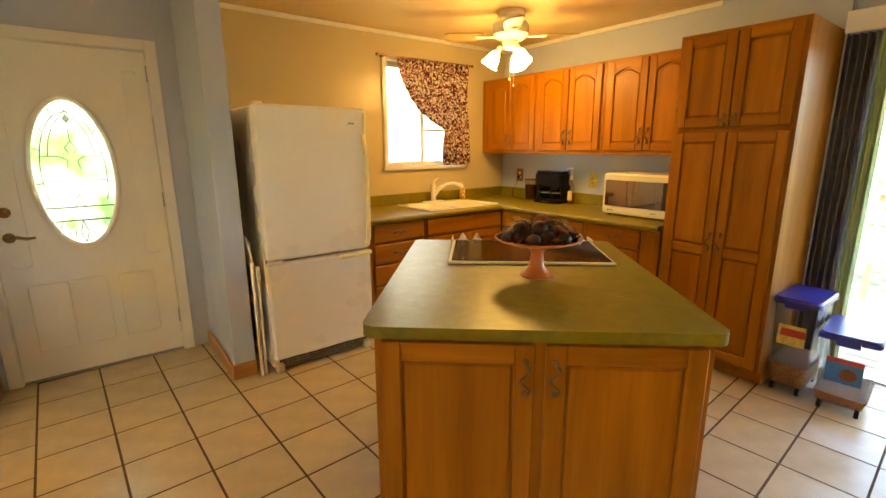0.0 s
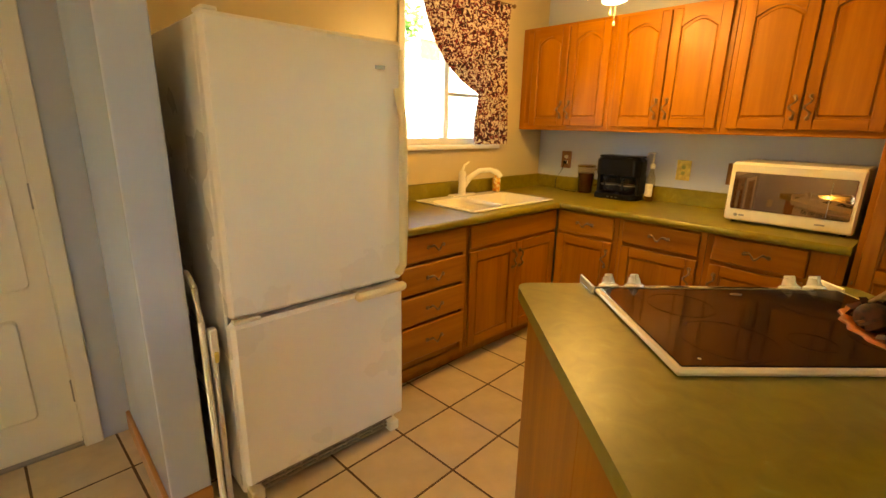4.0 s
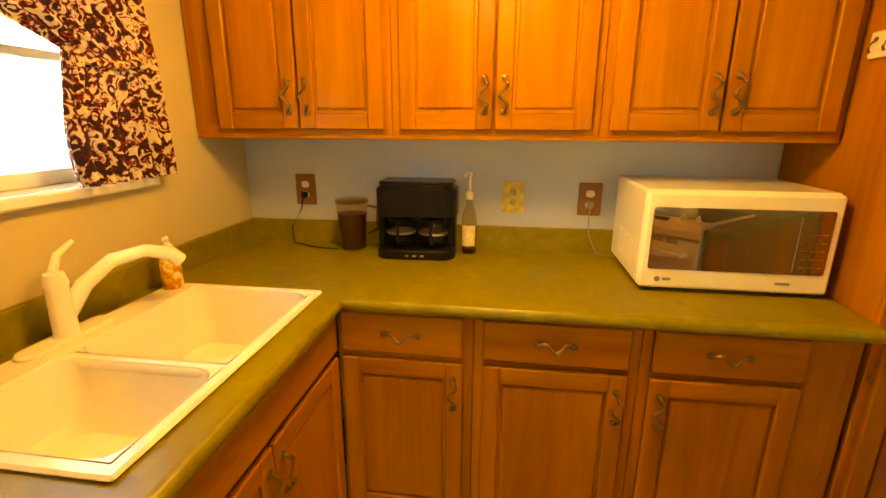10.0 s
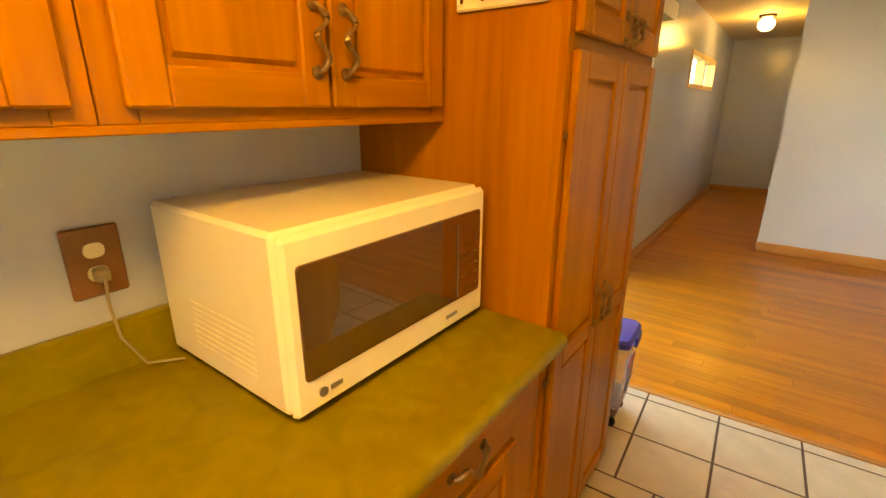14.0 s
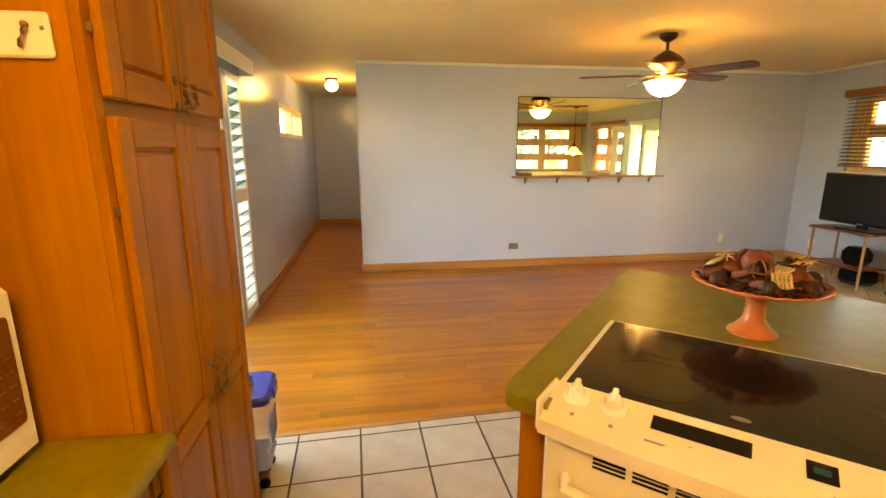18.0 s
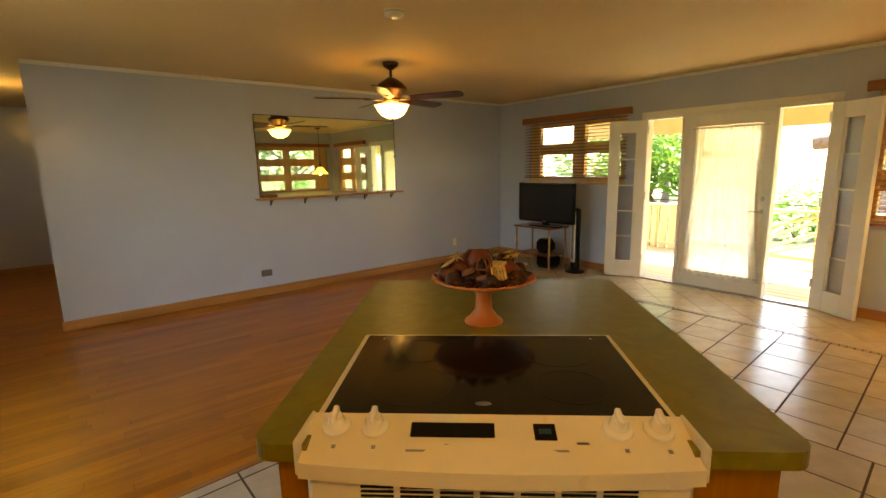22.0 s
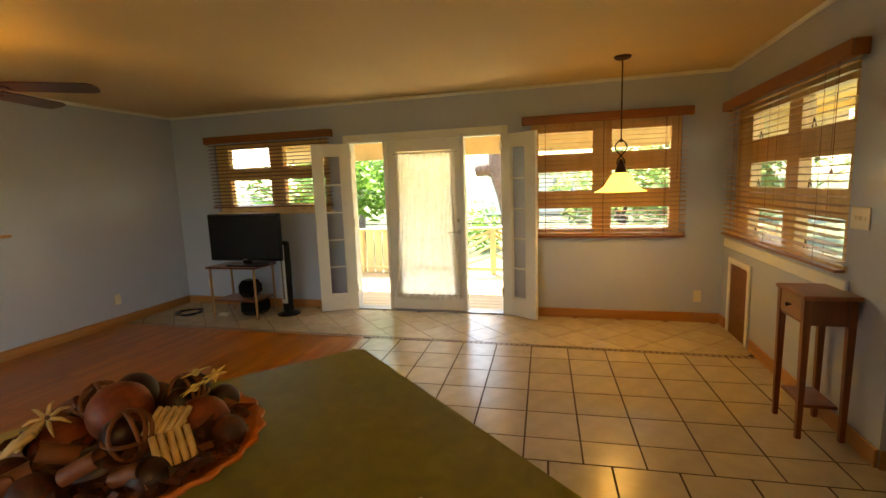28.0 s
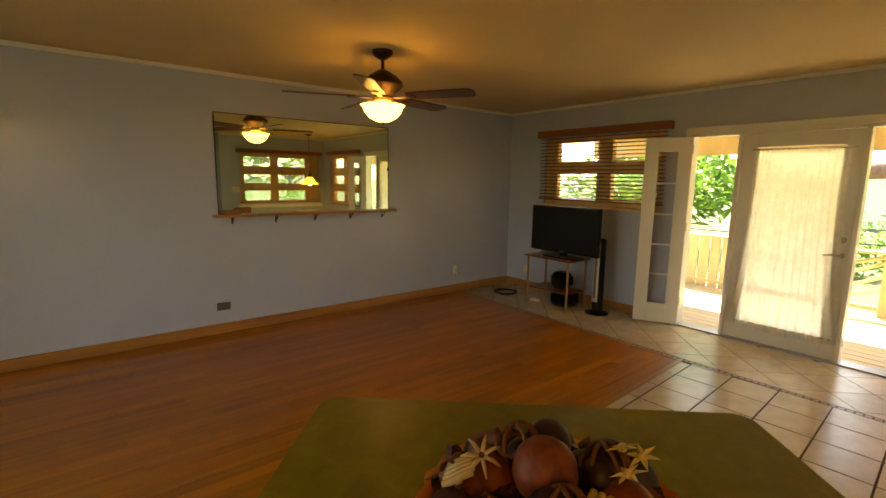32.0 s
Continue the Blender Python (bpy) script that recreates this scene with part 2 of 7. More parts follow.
COUNTER = two_tone("olive_laminate", (0.174, 0.138, 0.009), (0.224, 0.184, 0.014), 17, 0.30, 0.64, 0.36, (0.245, 0.232, 0.045), 0.8, 0.0, 0.14)
COUNTER.node_tree.nodes["Principled BSDF"].inputs["Specular IOR Level"].default_value = 0.48
FRIDGE = material("appliance_white", (0.82, 0.79, 0.72), 0.28, vary=0.02, scale=2, bump=0.05, bump_scale=260)
BISQUE = material("appliance_bisque", (0.78, 0.70, 0.50), 0.28, vary=0.02, scale=2)
BLACKG = material("black_glass", (0.008, 0.007, 0.008), 0.09, vary=0.1, scale=8, spec=0.3)
DARK = material("black_plastic", (0.005, 0.005, 0.006), 0.3, vary=0.15, scale=12, spec=0.18)
GREY = material("grey_metal", (0.32, 0.32, 0.33), 0.35, 0.8, vary=0.08)
BRONZE = material("aged_bronze", (0.25, 0.155, 0.07), 0.42, 0.85, vary=0.3, scale=60)
BROWNM = material("oil_rubbed_bronze", (0.055, 0.025, 0.014), 0.4, 0.6, vary=0.3, scale=25)
NICKEL = material("satin_nickel", (0.5, 0.46, 0.4), 0.3, 0.95, vary=0.08)
MIRROR = material("mirror_silver", (0.74, 0.84, 0.66), 0.01, 1.0, vary=0.01)
GLASS = glass("clear_pane")
LOUVRE = glass("green_louvre_glass", (0.09, 0.24, 0.14), 0.05)
BLIND = wood("blind_wood", (0.46, 0.23, 0.08), (0.66, 0.38, 0.15), 0.4, "x", 9, 0.1)
# blind wood again, with the shade of backlit slats put into its colour
BLIND_BACKLIT = wood("backlit_blind_wood", (0.17, 0.055, 0.018), (0.28, 0.10, 0.035), 0.4, "x", 9, 0.1)
WFRAME = wood("window_wood", (0.60, 0.36, 0.13), (0.80, 0.54, 0.24), 0.42, "z", 8, 0.06)
VALANCE = wood("valance_wood", (0.20, 0.062, 0.018), (0.34, 0.115, 0.035), 0.36, "x", 7, 0.06)
CHERRY = wood("cherry_wood", (0.13, 0.034, 0.011), (0.30, 0.085, 0.028), 0.3, "z", 9, 0.08)
SINKM = material("white_enamel", (0.82, 0.78, 0.66), 0.18, vary=0.02)
BULB = glowing("lit_amber_glass", (1.0, 0.55, 0.15), 1.1)
BULBK = glowing("lit_frosted_glass", (1.0, 0.70, 0.30), 1.2)
PENDG = glowing("lit_yellow_glass", (1.0, 0.50, 0.07), 0.65)
CLOTH = two_tone("burgundy_print_cloth", (0.030, 0.006, 0.010), (0.24, 0.012, 0.020), 38, 0.44, 0.515, 0.9, (0.66, 0.56, 0.40), 1.6, 0.06, 0.035)
SHEER = two_tone("sheer_curtain", (0.80, 0.78, 0.70), (0.90, 0.88, 0.82), 14, 0.3, 0.7, 0.9, None, 0.4, 0.64)
def see_through(m, part_clear):
    """Lets part of the light straight through an open weave."""
    t = m.node_tree
    out = t.nodes["Material Output"].inputs["Surface"]
    was = out.links[0].from_socket
    tr = t.nodes.new("ShaderNodeBsdfTransparent")
    mx = t.nodes.new("ShaderNodeMixShader")
    mx.inputs["Fac"].default_value = part_clear
    t.links.new(was, mx.inputs[1])
    t.links.new(tr.outputs["BSDF"], mx.inputs[2])
    t.links.new(mx.outputs["Shader"], out)


see_through(SHEER, 0.05)
DRAPE = material("slate_drape", (0.15, 0.14, 0.175), 0.85, vary=0.2, scale=20)
TERRA = material("terracotta_glaze", (0.58, 0.17, 0.045), 0.32, vary=0.12, scale=12)
BLUE = material("blue_lid_plastic", (0.03, 0.035, 0.32), 0.3, vary=0.05)
FOOD = two_tone("pet_food", (0.16, 0.07, 0.03), (0.30, 0.15, 0.06), 120, 0.4, 0.6)
CLEARP = glass("clear_plastic", (0.80, 0.82, 0.86), 0.18)
DECK = wood("deck_board", (0.46, 0.36, 0.22), (0.60, 0.49, 0.33), 0.7, "y", 6, 0.1, 0.0)
RAILW = material("rail_cream_paint", (0.62, 0.48, 0.26), 0.6, vary=0.1, scale=4)
SOFFIT = material("soffit_paint", (0.74, 0.54, 0.20), 0.7, vary=0.05)
BARK = two_tone("bark", (0.11, 0.07, 0.055), (0.20, 0.14, 0.115), 14, 0.3, 0.7, 0.9)
def leafy(name, color, vary, scale, through_=0.45):
    """Leaf colour with part of the light passing through the blade."""
    m = material(name, color, 0.5, vary=vary, scale=scale)
    t = m.node_tree
    b = t.nodes["Principled BSDF"]
    tl = t.nodes.new("ShaderNodeBsdfTranslucent")
    t.links.new(b.inputs["Base Color"].links[0].from_socket, tl.inputs["Color"])
    mx = t.nodes.new("ShaderNodeMixShader")
    mx.inputs["Fac"].default_value = through_
    t.links.new(b.outputs["BSDF"], mx.inputs[1])
    t.links.new(tl.outputs["BSDF"], mx.inputs[2])
    t.links.new(mx.outputs["Shader"], t.nodes["Material Output"].inputs["Surface"])
    return m


LEAF = leafy("leaf_green", (0.12, 0.25, 0.04), 0.45, 3)
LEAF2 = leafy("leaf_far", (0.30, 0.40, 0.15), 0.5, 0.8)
GRASS = material("grass", (0.07, 0.09, 0.03), 0.9, vary=0.35, scale=1.2, bump=0.6, bump_scale=30)
OUTW = material("outside_wall", (0.80, 0.75, 0.62), 0.8, vary=0.06, scale=2)
STUC = material("outer_stucco", (0.70, 0.66, 0.56), 0.85, vary=0.08, scale=3, bump=0.3)
YELLOWP = material("yellow_plate", (0.62, 0.48, 0.10), 0.4, vary=0.25, scale=40)
BROWNP = material("brown_plate", (0.22, 0.095, 0.03), 0.4, vary=0.15, scale=20)
AGED = material("yellowed_plastic", (0.78, 0.68, 0.40), 0.3, vary=0.06, scale=4)
IVORY = material("ivory_plastic", (0.75, 0.70, 0.55), 0.35, vary=0.03)
COLA = material("dark_tea", (0.05, 0.016, 0.008), 0.12, vary=0.1)
PALE = material("plain_label", (0.74, 0.70, 0.55), 0.5, vary=0.08, scale=30)
REDL = material("red_label", (0.45, 0.04, 0.03), 0.5, vary=0.1)
BLUEL = material("blue_label", (0.04, 0.16, 0.42), 0.5, vary=0.2, scale=20)
YELLF = material("yellow_petal", (0.70, 0.50, 0.14), 0.6, vary=0.2, scale=30)
BALLA = two_tone("vine_ball", (0.030, 0.007, 0.004), (0.085, 0.018, 0.008), 60, 0.4, 0.6, 0.6)
BALLB = two_tone("cork_ball", (0.14, 0.022, 0.007), (0.23, 0.044, 0.012), 45, 0.4, 0.6, 0.55)
BALLC = material("dark_seed_ball", (0.026, 0.006, 0.006), 0.45, vary=0.4, scale=40)
CHIPS = material("wood_curl", (0.17, 0.055, 0.02), 0.55, vary=0.3, scale=30)
LCD = glowing("clock_display", (0.05, 0.5, 0.4), 0.003, (0.006, 0.016, 0.015))

# ---- mesh helpers ----
class Geo:
    """Collects vertices and faces of one part."""

    def __init__(self):
        self.v, self.f = [], []

    def add(self, verts, faces, m=None):
        n = len(self.v)
        self.v += [tuple(m @ Vector(p)) for p in verts] if m else [tuple(p) for p in verts]
        self.f += [tuple(i + n for i in face) for face in faces]
        return self

    def box(self, x0, x1, y0, y1, z0, z1, b=0.0, m=None):
        x0, x1, y0, y1, z0, z1 = min(x0, x1), max(x0, x1), min(y0, y1), max(y0, y1), min(z0, z1), max(z0, z1)
        if b <= 0:
            c = [(x, y, z) for x in (x0, x1) for y in (y0, y1) for z in (z0, z1)]
            return self.add(c, [(0, 1, 3, 2), (4, 6, 7, 5), (0, 4, 5, 1), (2, 3, 7, 6), (0, 2, 6, 4), (1, 5, 7, 3)], m)
        b = min(b, (x1 - x0) / 2.01, (y1 - y0) / 2.01, (z1 - z0) / 2.01)
        vs, ids = [], {}
        for ix, x in enumerate((x0, x1)):
            for iy, y in enumerate((y0, y1)):
                for iz, z in enumerate((z0, z1)):
                    sx, sy, sz = (b, -b)[ix], (b, -b)[iy], (b, -b)[iz]
                    for k, p in enumerate(((x, y + sy, z + sz), (x + sx, y, z + sz), (x + sx, y + sy, z))):
                        ids[ix, iy, iz, k] = len(vs)
                        vs.append(p)
        g, fs = ids, []
        for i in (0, 1):
            q = [(i, 0, 0, 0), (i, 0, 1, 0), (i, 1, 1, 0), (i, 1, 0, 0)]
            fs.append([g[a] for a in (q if i == 0 else q[::-1])])
            q = [(0, i, 0, 1), (1, i, 0, 1), (1, i, 1, 1), (0, i, 1, 1)]
            fs.append([g[a] for a in (q if i == 0 else q[::-1])])
            q = [(0, 0, i, 2), (0, 1, i, 2), (1, 1, i, 2), (1, 0, i, 2)]
            fs.append([g[a] for a in (q if i == 0 else q[::-1])])
        for i in (0, 1):
            for j in (0, 1):
                s = 1 if i == j else -1
                fs.append([g[i, j, 0, 0], g[i, j, 0, 1], g[i, j, 1, 1], g[i, j, 1, 0]][::s])
                fs.append([g[i, 0, j, 0], g[i, 1, j, 0], g[i, 1, j, 2], g[i, 0, j, 2]][::s])
                fs.append([g[0, i, j, 1], g[0, i, j, 2], g[1, i, j, 2], g[1, i, j, 1]][::s])
                for k in (0, 1):
                    fs.append([g[i, j, k, 0], g[i, j, k, 1], g[i, j, k, 2]][:: (1 if (i + j + k) % 2 == 0 else -1)])
        return self.add(vs, fs, m)

    def prism(self, poly, z0, z1, b=0.0, m=None):
        """A flat shape (counter-clockwise, x and y) raised from z0 to z1, its top edge softened by b."""
        n = len(poly)
        if b:
            cx, cy = sum(p[0] for p in poly) / n, sum(p[1] for p in poly) / n
            inner = []
            for (x, y) in poly:
                d = math.hypot(x - cx, y - cy) or 1
                inner.append((x - (x - cx) / d * b * 1.2, y - (y - cy) / d * b * 1.2))
            vs = [(x, y, z0) for x, y in poly] + [(x, y, z1 - b) for x, y in poly] + [(x, y, z1) for x, y in inner]
            fs = [tuple(range(n))[::-1], tuple(range(2 * n, 3 * n))]
            for r in (0, 1):
                fs += [(r * n + i, r * n + (i + 1) % n, (r + 1) * n + (i + 1) % n, (r + 1) * n + i) for i in range(n)]
        else:
            vs = [(x, y, z0) for x, y in poly] + [(x, y, z1) for x, y in poly]
            fs = [tuple(range(n))[::-1], tuple(range(n, 2 * n))]
            fs += [(i, (i + 1) % n, n + (i + 1) % n, n + i) for i in range(n)]
        return self.add(vs, fs, m)

    def lathe(self, profile, x=0, y=0, z=0, n=24, m=None, squash=1.0, caps=True):
        """A profile of (radius, height) turned about an upright axis."""
        vs, fs = [], []
        for r, h in profile:
            for i in range(n):
                a = 2 * math.pi * i / n
                vs.append((x + r * math.cos(a), y + squash * r * math.sin(a), z + h))
        for k in range(len(profile) - 1):
            for i in range(n):
                j = (i + 1) % n
                fs.append((k * n + i, k * n + j, (k + 1) * n + j, (k + 1) * n + i))
        if caps and profile[0][0] > 1e-4:
            fs.append(tuple(range(n))[::-1])
        if caps and profile[-1][0] > 1e-4:
            fs.append(tuple(range((len(profile) - 1) * n, len(profile) * n)))
        return self.add(vs, fs, m)

    def tube(self, pts, r, n=8, m=None, closed=False):
        """A round bar along points; r may be a list."""
        pts = [Vector(p) for p in pts]
        k = len(pts)
        rs = r if isinstance(r, (list, tuple)) else [r] * k
        vs, fs, up = [], [], Vector((0.13, 0.27, 0.95))
        for i, p in enumerate(pts):
            a = pts[(i - 1) % k] if closed or i else pts[0]
            c = pts[(i + 1) % k] if closed or i < k - 1 else pts[-1]
            d = (c - a).normalized()
            s = d.cross(up)
            if s.length < 0.1:
                s = d.cross(Vector((1, 0, 0)))
            s.normalize()
            w = s.cross(d)
            for q in range(n):
                t = 2 * math.pi * q / n
                vs.append(p + rs[i] * (math.cos(t) * s + math.sin(t) * w))
        for i in range(k if closed else k - 1):
            j = (i + 1) % k
            fs += [(i * n + q, i * n + (q + 1) % n, j * n + (q + 1) % n, j * n + q) for q in range(n)]
        if not closed:
            fs += [tuple(range(n))[::-1], tuple(range((k - 1) * n, k * n))]
        return self.add(vs, fs, m)

    def ball(self, x, y, z, r, n=14, squash=1.0):
        prof = [(max(1e-5, r * math.sin(math.pi * i / n)), -r * squash * math.cos(math.pi * i / n)) for i in range(n + 1)]
        return self.lathe(prof, x, y, z, n + 4)

    def sheet(self, fn, nu, nv, thick=0.0):
        """A surface point by point; given a thickness, it is closed."""
        vs = [fn(i / nu, j / nv) for j in range(nv + 1) for i in range(nu + 1)]
        fs = [(j * (nu + 1) + i, j * (nu + 1) + i + 1, (j + 1) * (nu + 1) + i + 1, (j + 1) * (nu + 1) + i) for j in range(nv) for i in range(nu)]
        return self.add(vs, fs)


def mesh_of(geo, name, mat, smooth=False):
    me = bpy.data.meshes.new(name)
    me.from_pydata(geo.v, [], geo.f)
    me.materials.append(mat)
    if smooth:
        me.polygons.foreach_set("use_smooth", [True] * len(me.polygons))
    me.update()
    return me


def part(name, geo, mat, parent=None, label="", smooth=False, m=None):
    ob = new(name, mesh_of(geo, name, mat, smooth) if isinstance(geo, Geo) else geo)
    if smooth and isinstance(geo, Geo):
        ob.data.set_sharp_from_angle(angle=radians(40))
    if parent:
        ob.parent = parent
    if m:
        ob.matrix_basis = m
    return tagged(ob, label) if label else ob


def thing(name, label, category, x=0, y=0, z=0, rz=0, group="", kind=""):
    ob = new(name)
    ob.matrix_basis = pose(x, y, z, 0, 0, rz)
    ob.empty_display_size = 0.1
    return tagged(ob, label, category, group, kind)


def structure(name, geo, mat, label, category="", smooth=False):
    return tagged(part(name, geo, mat, None, "", smooth), label, category, "", "structure")


def wall(name, axis, pos, depth, a0, a1, holes, label, top=None, mat=None):
    """An upright wall at pos, depth thick (signed), from a0 to a1, with (a0, a1, z0, z1) holes through it."""
    top = H if top is None else top
    g = Geo()

    def slab(p, q, z0, z1):
        if q - p < 1e-4 or z1 - z0 < 1e-4:
            return
        if axis == "x":
            g.box(pos, pos + depth, p, q, z0, z1)
        else:
            g.box(p, q, pos, pos + depth, z0, z1)

    at = a0
    for p, q, z0, z1 in sorted(holes):
        slab(at, p, 0, top)
        slab(p, q, 0, z0)
        slab(p, q, z1, top)
        at = q
    slab(at, a1, 0, top)
    return structure(name, g, mat or PAINT, label, "wall")


def clip(poly, x0, x1, y0, y1):
    for ax, lim, keep_more in ((0, x0, True), (0, x1, False), (1, y0, True), (1, y1, False)):
        out = []
        for i, p in enumerate(poly):
            q = poly[(i + 1) % len(poly)]
            pin = p[ax] >= lim if keep_more else p[ax] <= lim
            qin = q[ax] >= lim if keep_more else q[ax] <= lim
            if pin:
                out.append(p)
            if pin != qin:
                t = (lim - p[ax]) / (q[ax] - p[ax])
                out.append((p[0] + t * (q[0] - p[0]), p[1] + t * (q[1] - p[1])))
        poly = out
        if len(poly) < 3:
            return []
    return poly


def rounded(x0, x1, y0, y1, r, n=6):
    pts = []
    for cx, cy, a in ((x1 - r, y1 - r, 0), (x0 + r, y1 - r, 90), (x0 + r, y0 + r, 180), (x1 - r, y0 + r, 270)):
        pts += [(cx + r * math.cos(radians(a + 90 * i / n)), cy + r * math.sin(radians(a + 90 * i / n))) for i in range(n + 1)]
    return pts

# ---- shell of the house ----
SINKW = (-1.445, -0.605, 1.265, 2.175)
DOORX = (-4.10, -3.225)
FDY = (-4.215, -2.455)
FDZ = 1.975
WWIN = (-6.05, -4.48, 1.20, 2.03)
DWIN = (-2.16, -0.74, 0.90, 2.02)
NWIN = (-6.44, -4.62, 0.93, 2.02)
SLID = (-5.05, -2.95, 0.0, 2.05)
JAL = (-5.50, -5.13, 0.04, 2.05)
HWIN = (-8.80, -7.05, 1.60, 1.99)
ALX = -4.21
wall("wall_north_entry", "y", 0.0, 0.14, ALX - 0.14, -2.98, [(DOORX[0] - 0.03, DOORX[1] + 0.03, 0.0, 2.05)], "pale blue painted wall round the entry door")
wall("wall_north", "y", 0.0, 0.14, -2.98, 0.14, [SINKW], "tan painted kitchen wall with sink window", None, TANP)
wall("wall_east", "x", 0.0, 0.14, -2.80, 0.0, [], "pale blue painted wall behind kitchen cabinets")
wall("wall_east_living", "x", EX, 0.14, -10.4, -2.80, [SLID, JAL, HWIN], "pale blue painted wall with sliding door and louvres")
wall("wall_south", "y", SY, -0.12, WX, -0.885, [], "glossy pale blue painted living room wall")
wall("wall_hall_west", "x", -1.005, 0.12, -10.4, SY - 0.12, [], "pale blue painted hall wall")
wall("wall_hall_end", "y", -10.4, -0.14, -1.005, EX + 0.14, [], "pale blue painted end wall of the hall")
wall("wall_west", "x", WX, -0.16, SY - 0.12, NY + 0.14, [(FDY[0] - 0.03, FDY[1] + 0.03, 0, FDZ + 0.03), WWIN, DWIN], "pale blue painted wall with french doors")
wall("wall_north_dining", "y", NY, 0.14, WX, ALX - 0.14, [NWIN], "pale blue painted dining wall with window")
wall("wall_alcove_west", "x", ALX, -0.14, NY, 0.0, [], "pale blue painted return beside the entry door")
structure("wall_stub", Geo().box(-3.045, -2.915, -0.72, 0.0, 0, H, 0.004), PAINT, "pale blue stub wall between entry and refrigerator", "wall")
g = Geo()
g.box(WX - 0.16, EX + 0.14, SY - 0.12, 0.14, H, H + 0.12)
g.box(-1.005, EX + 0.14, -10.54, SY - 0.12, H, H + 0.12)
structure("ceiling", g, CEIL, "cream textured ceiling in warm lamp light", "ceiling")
# unseen roof slab; its overhang is added to cut daylight at the sliding door
g = Geo()
g.box(WX - 1.0, EX + 0.8, SY - 0.6, 0.8, H + 0.16, H + 0.22)
g.box(-1.4, EX + 0.6, -11.0, SY - 0.6, H + 0.16, H + 0.22)
structure("roof", g, STUC, "unseen flat roof slab with eaves added to shade the openings", "roof")

# crown strip and skirting
def strip(name, runs, mat, label, z0, z1, t):
    for k, (x0, y0, x1, y1, side) in enumerate(runs):
        g = Geo()
        if y0 == y1:
            g.box(x0, x1, y0, y0 + side * t, z0, z1, 0.004)
        else:
            g.box(x0, x0 + side * t, y0, y1, z0, z1, 0.004)
        structure(name, g, mat[0] if y0 == y1 else mat[1], label, name)


strip("trim", [(-2.915, -0.001, 0.0, -0.001, -1), (-0.001, -2.1, -0.001, -0.022, -1), (WX + 0.022, SY + 0.001, -0.885, SY + 0.001, 1), (WX + 0.001, SY, WX + 0.001, NY, 1),
               (WX + 0.022, NY - 0.001, ALX, NY - 0.001, -1), (ALX, -0.001, -3.045, -0.001, -1)], (TRIMW, TRIMW), "thin cream crown strip under the ceiling", H - 0.035, H - 0.002, 0.02)
strip("baseboard", [(WX + 0.017, SY + 0.001, -0.885, SY + 0.001, 1), (WX + 0.001, SY, WX + 0.001, FDY[0] - 0.1, 1), (WX + 0.001, FDY[1] + 0.1, WX + 0.001, NY, 1),
                    (WX + 0.017, NY - 0.001, -6.43, NY - 0.001, -1), (-5.82, NY - 0.001, ALX, NY - 0.001, -1), (ALX + 0.001, NY, ALX + 0.001, -0.016, 1),
                    (-3.046, -0.72, -3.046, -0.001, -1), (-3.062, -0.721, -2.915, -0.721, -1), (EX - 0.001, -10.4, EX - 0.001, -5.54, -1),
                    (-0.884, -10.4, -0.884, SY - 0.12, 1), (-0.867, -10.399, EX - 0.017, -10.399, 1), (-0.884, SY - 0.12, -0.884, SY + 0.001, 1)],
      (BASE, BASEY), "honey oak skirting board", 0.008, 0.105, 0.016)

# ---- doors, windows ----
def casing(parent, x0, x1, z1, w=0.065, t=0.018, mat=TRIMW, sill=None):
    """A flat frame round an opening, in a plane that faces -y."""
    part("casing", Geo().box(x0 - w, x0, -t, 0.0, 0 if sill is None else sill, z1 + w, 0.004), mat, parent)
    part("casing", Geo().box(x1, x1 + w, -t, 0.0, 0 if sill is None else sill, z1 + w, 0.004), mat, parent)
    part("casing", Geo().box(x0, x1, -t, 0.0, z1, z1 + w, 0.004), mat, parent)


d = thing("door_1", "closed white panelled entry door with oval leaded glass", "door", 0, 0, 0, kind="structure")
x0, x1 = DOORX
casing(d, x0 - 0.005, x1 + 0.005, 2.045)
g = Geo()
cx, cz, rx, rz_ = (x0 + x1) / 2 - 0.012, 1.29, 0.20, 0.44
n = 48
part("jamb", Geo().box(x0 - 0.03, x0 - 0.002, 0.0, 0.14, 0.0, 2.05, 0.002), TRIMW, d)
part("jamb", Geo().box(x1 + 0.002, x1 + 0.03, 0.0, 0.14, 0.0, 2.05, 0.002), TRIMW, d)
part("jamb", Geo().box(x0 - 0.03, x1 + 0.03, 0.0, 0.14, 2.042, 2.05, 0.002), TRIMW, d)
for p, q in ((x0 - 0.002, x0 + 0.012), (x1 - 0.012, x1 + 0.002)):
    part("door_stop", Geo().box(p, q, 0.063, 0.085, 0.02, 2.042, 0.002), TRIMW, d)
part("door_stop", Geo().box(x0 + 0.012, x1 - 0.012, 0.063, 0.085, 2.025, 2.042, 0.002), TRIMW, d)
# leaf with an oval hole: outer ring points pushed to the rectangle
outer, inner = [], []
for i in range(n):
    a = 2 * math.pi * i / n
    c, s = math.cos(a), math.sin(a)
    hx = (x1 - cx) if c > 0 else (cx - x0)
    hz = (2.04 - cz) if s > 0 else (cz - 0.02)
    k = min(hx / abs(c) if abs(c) > 1e-6 else 1e9, hz / abs(s) if abs(s) > 1e-6 else 1e9)
    outer.append((cx + k * c, cz + k * s))
    inner.append((cx + rx * c, cz + rz_ * s))
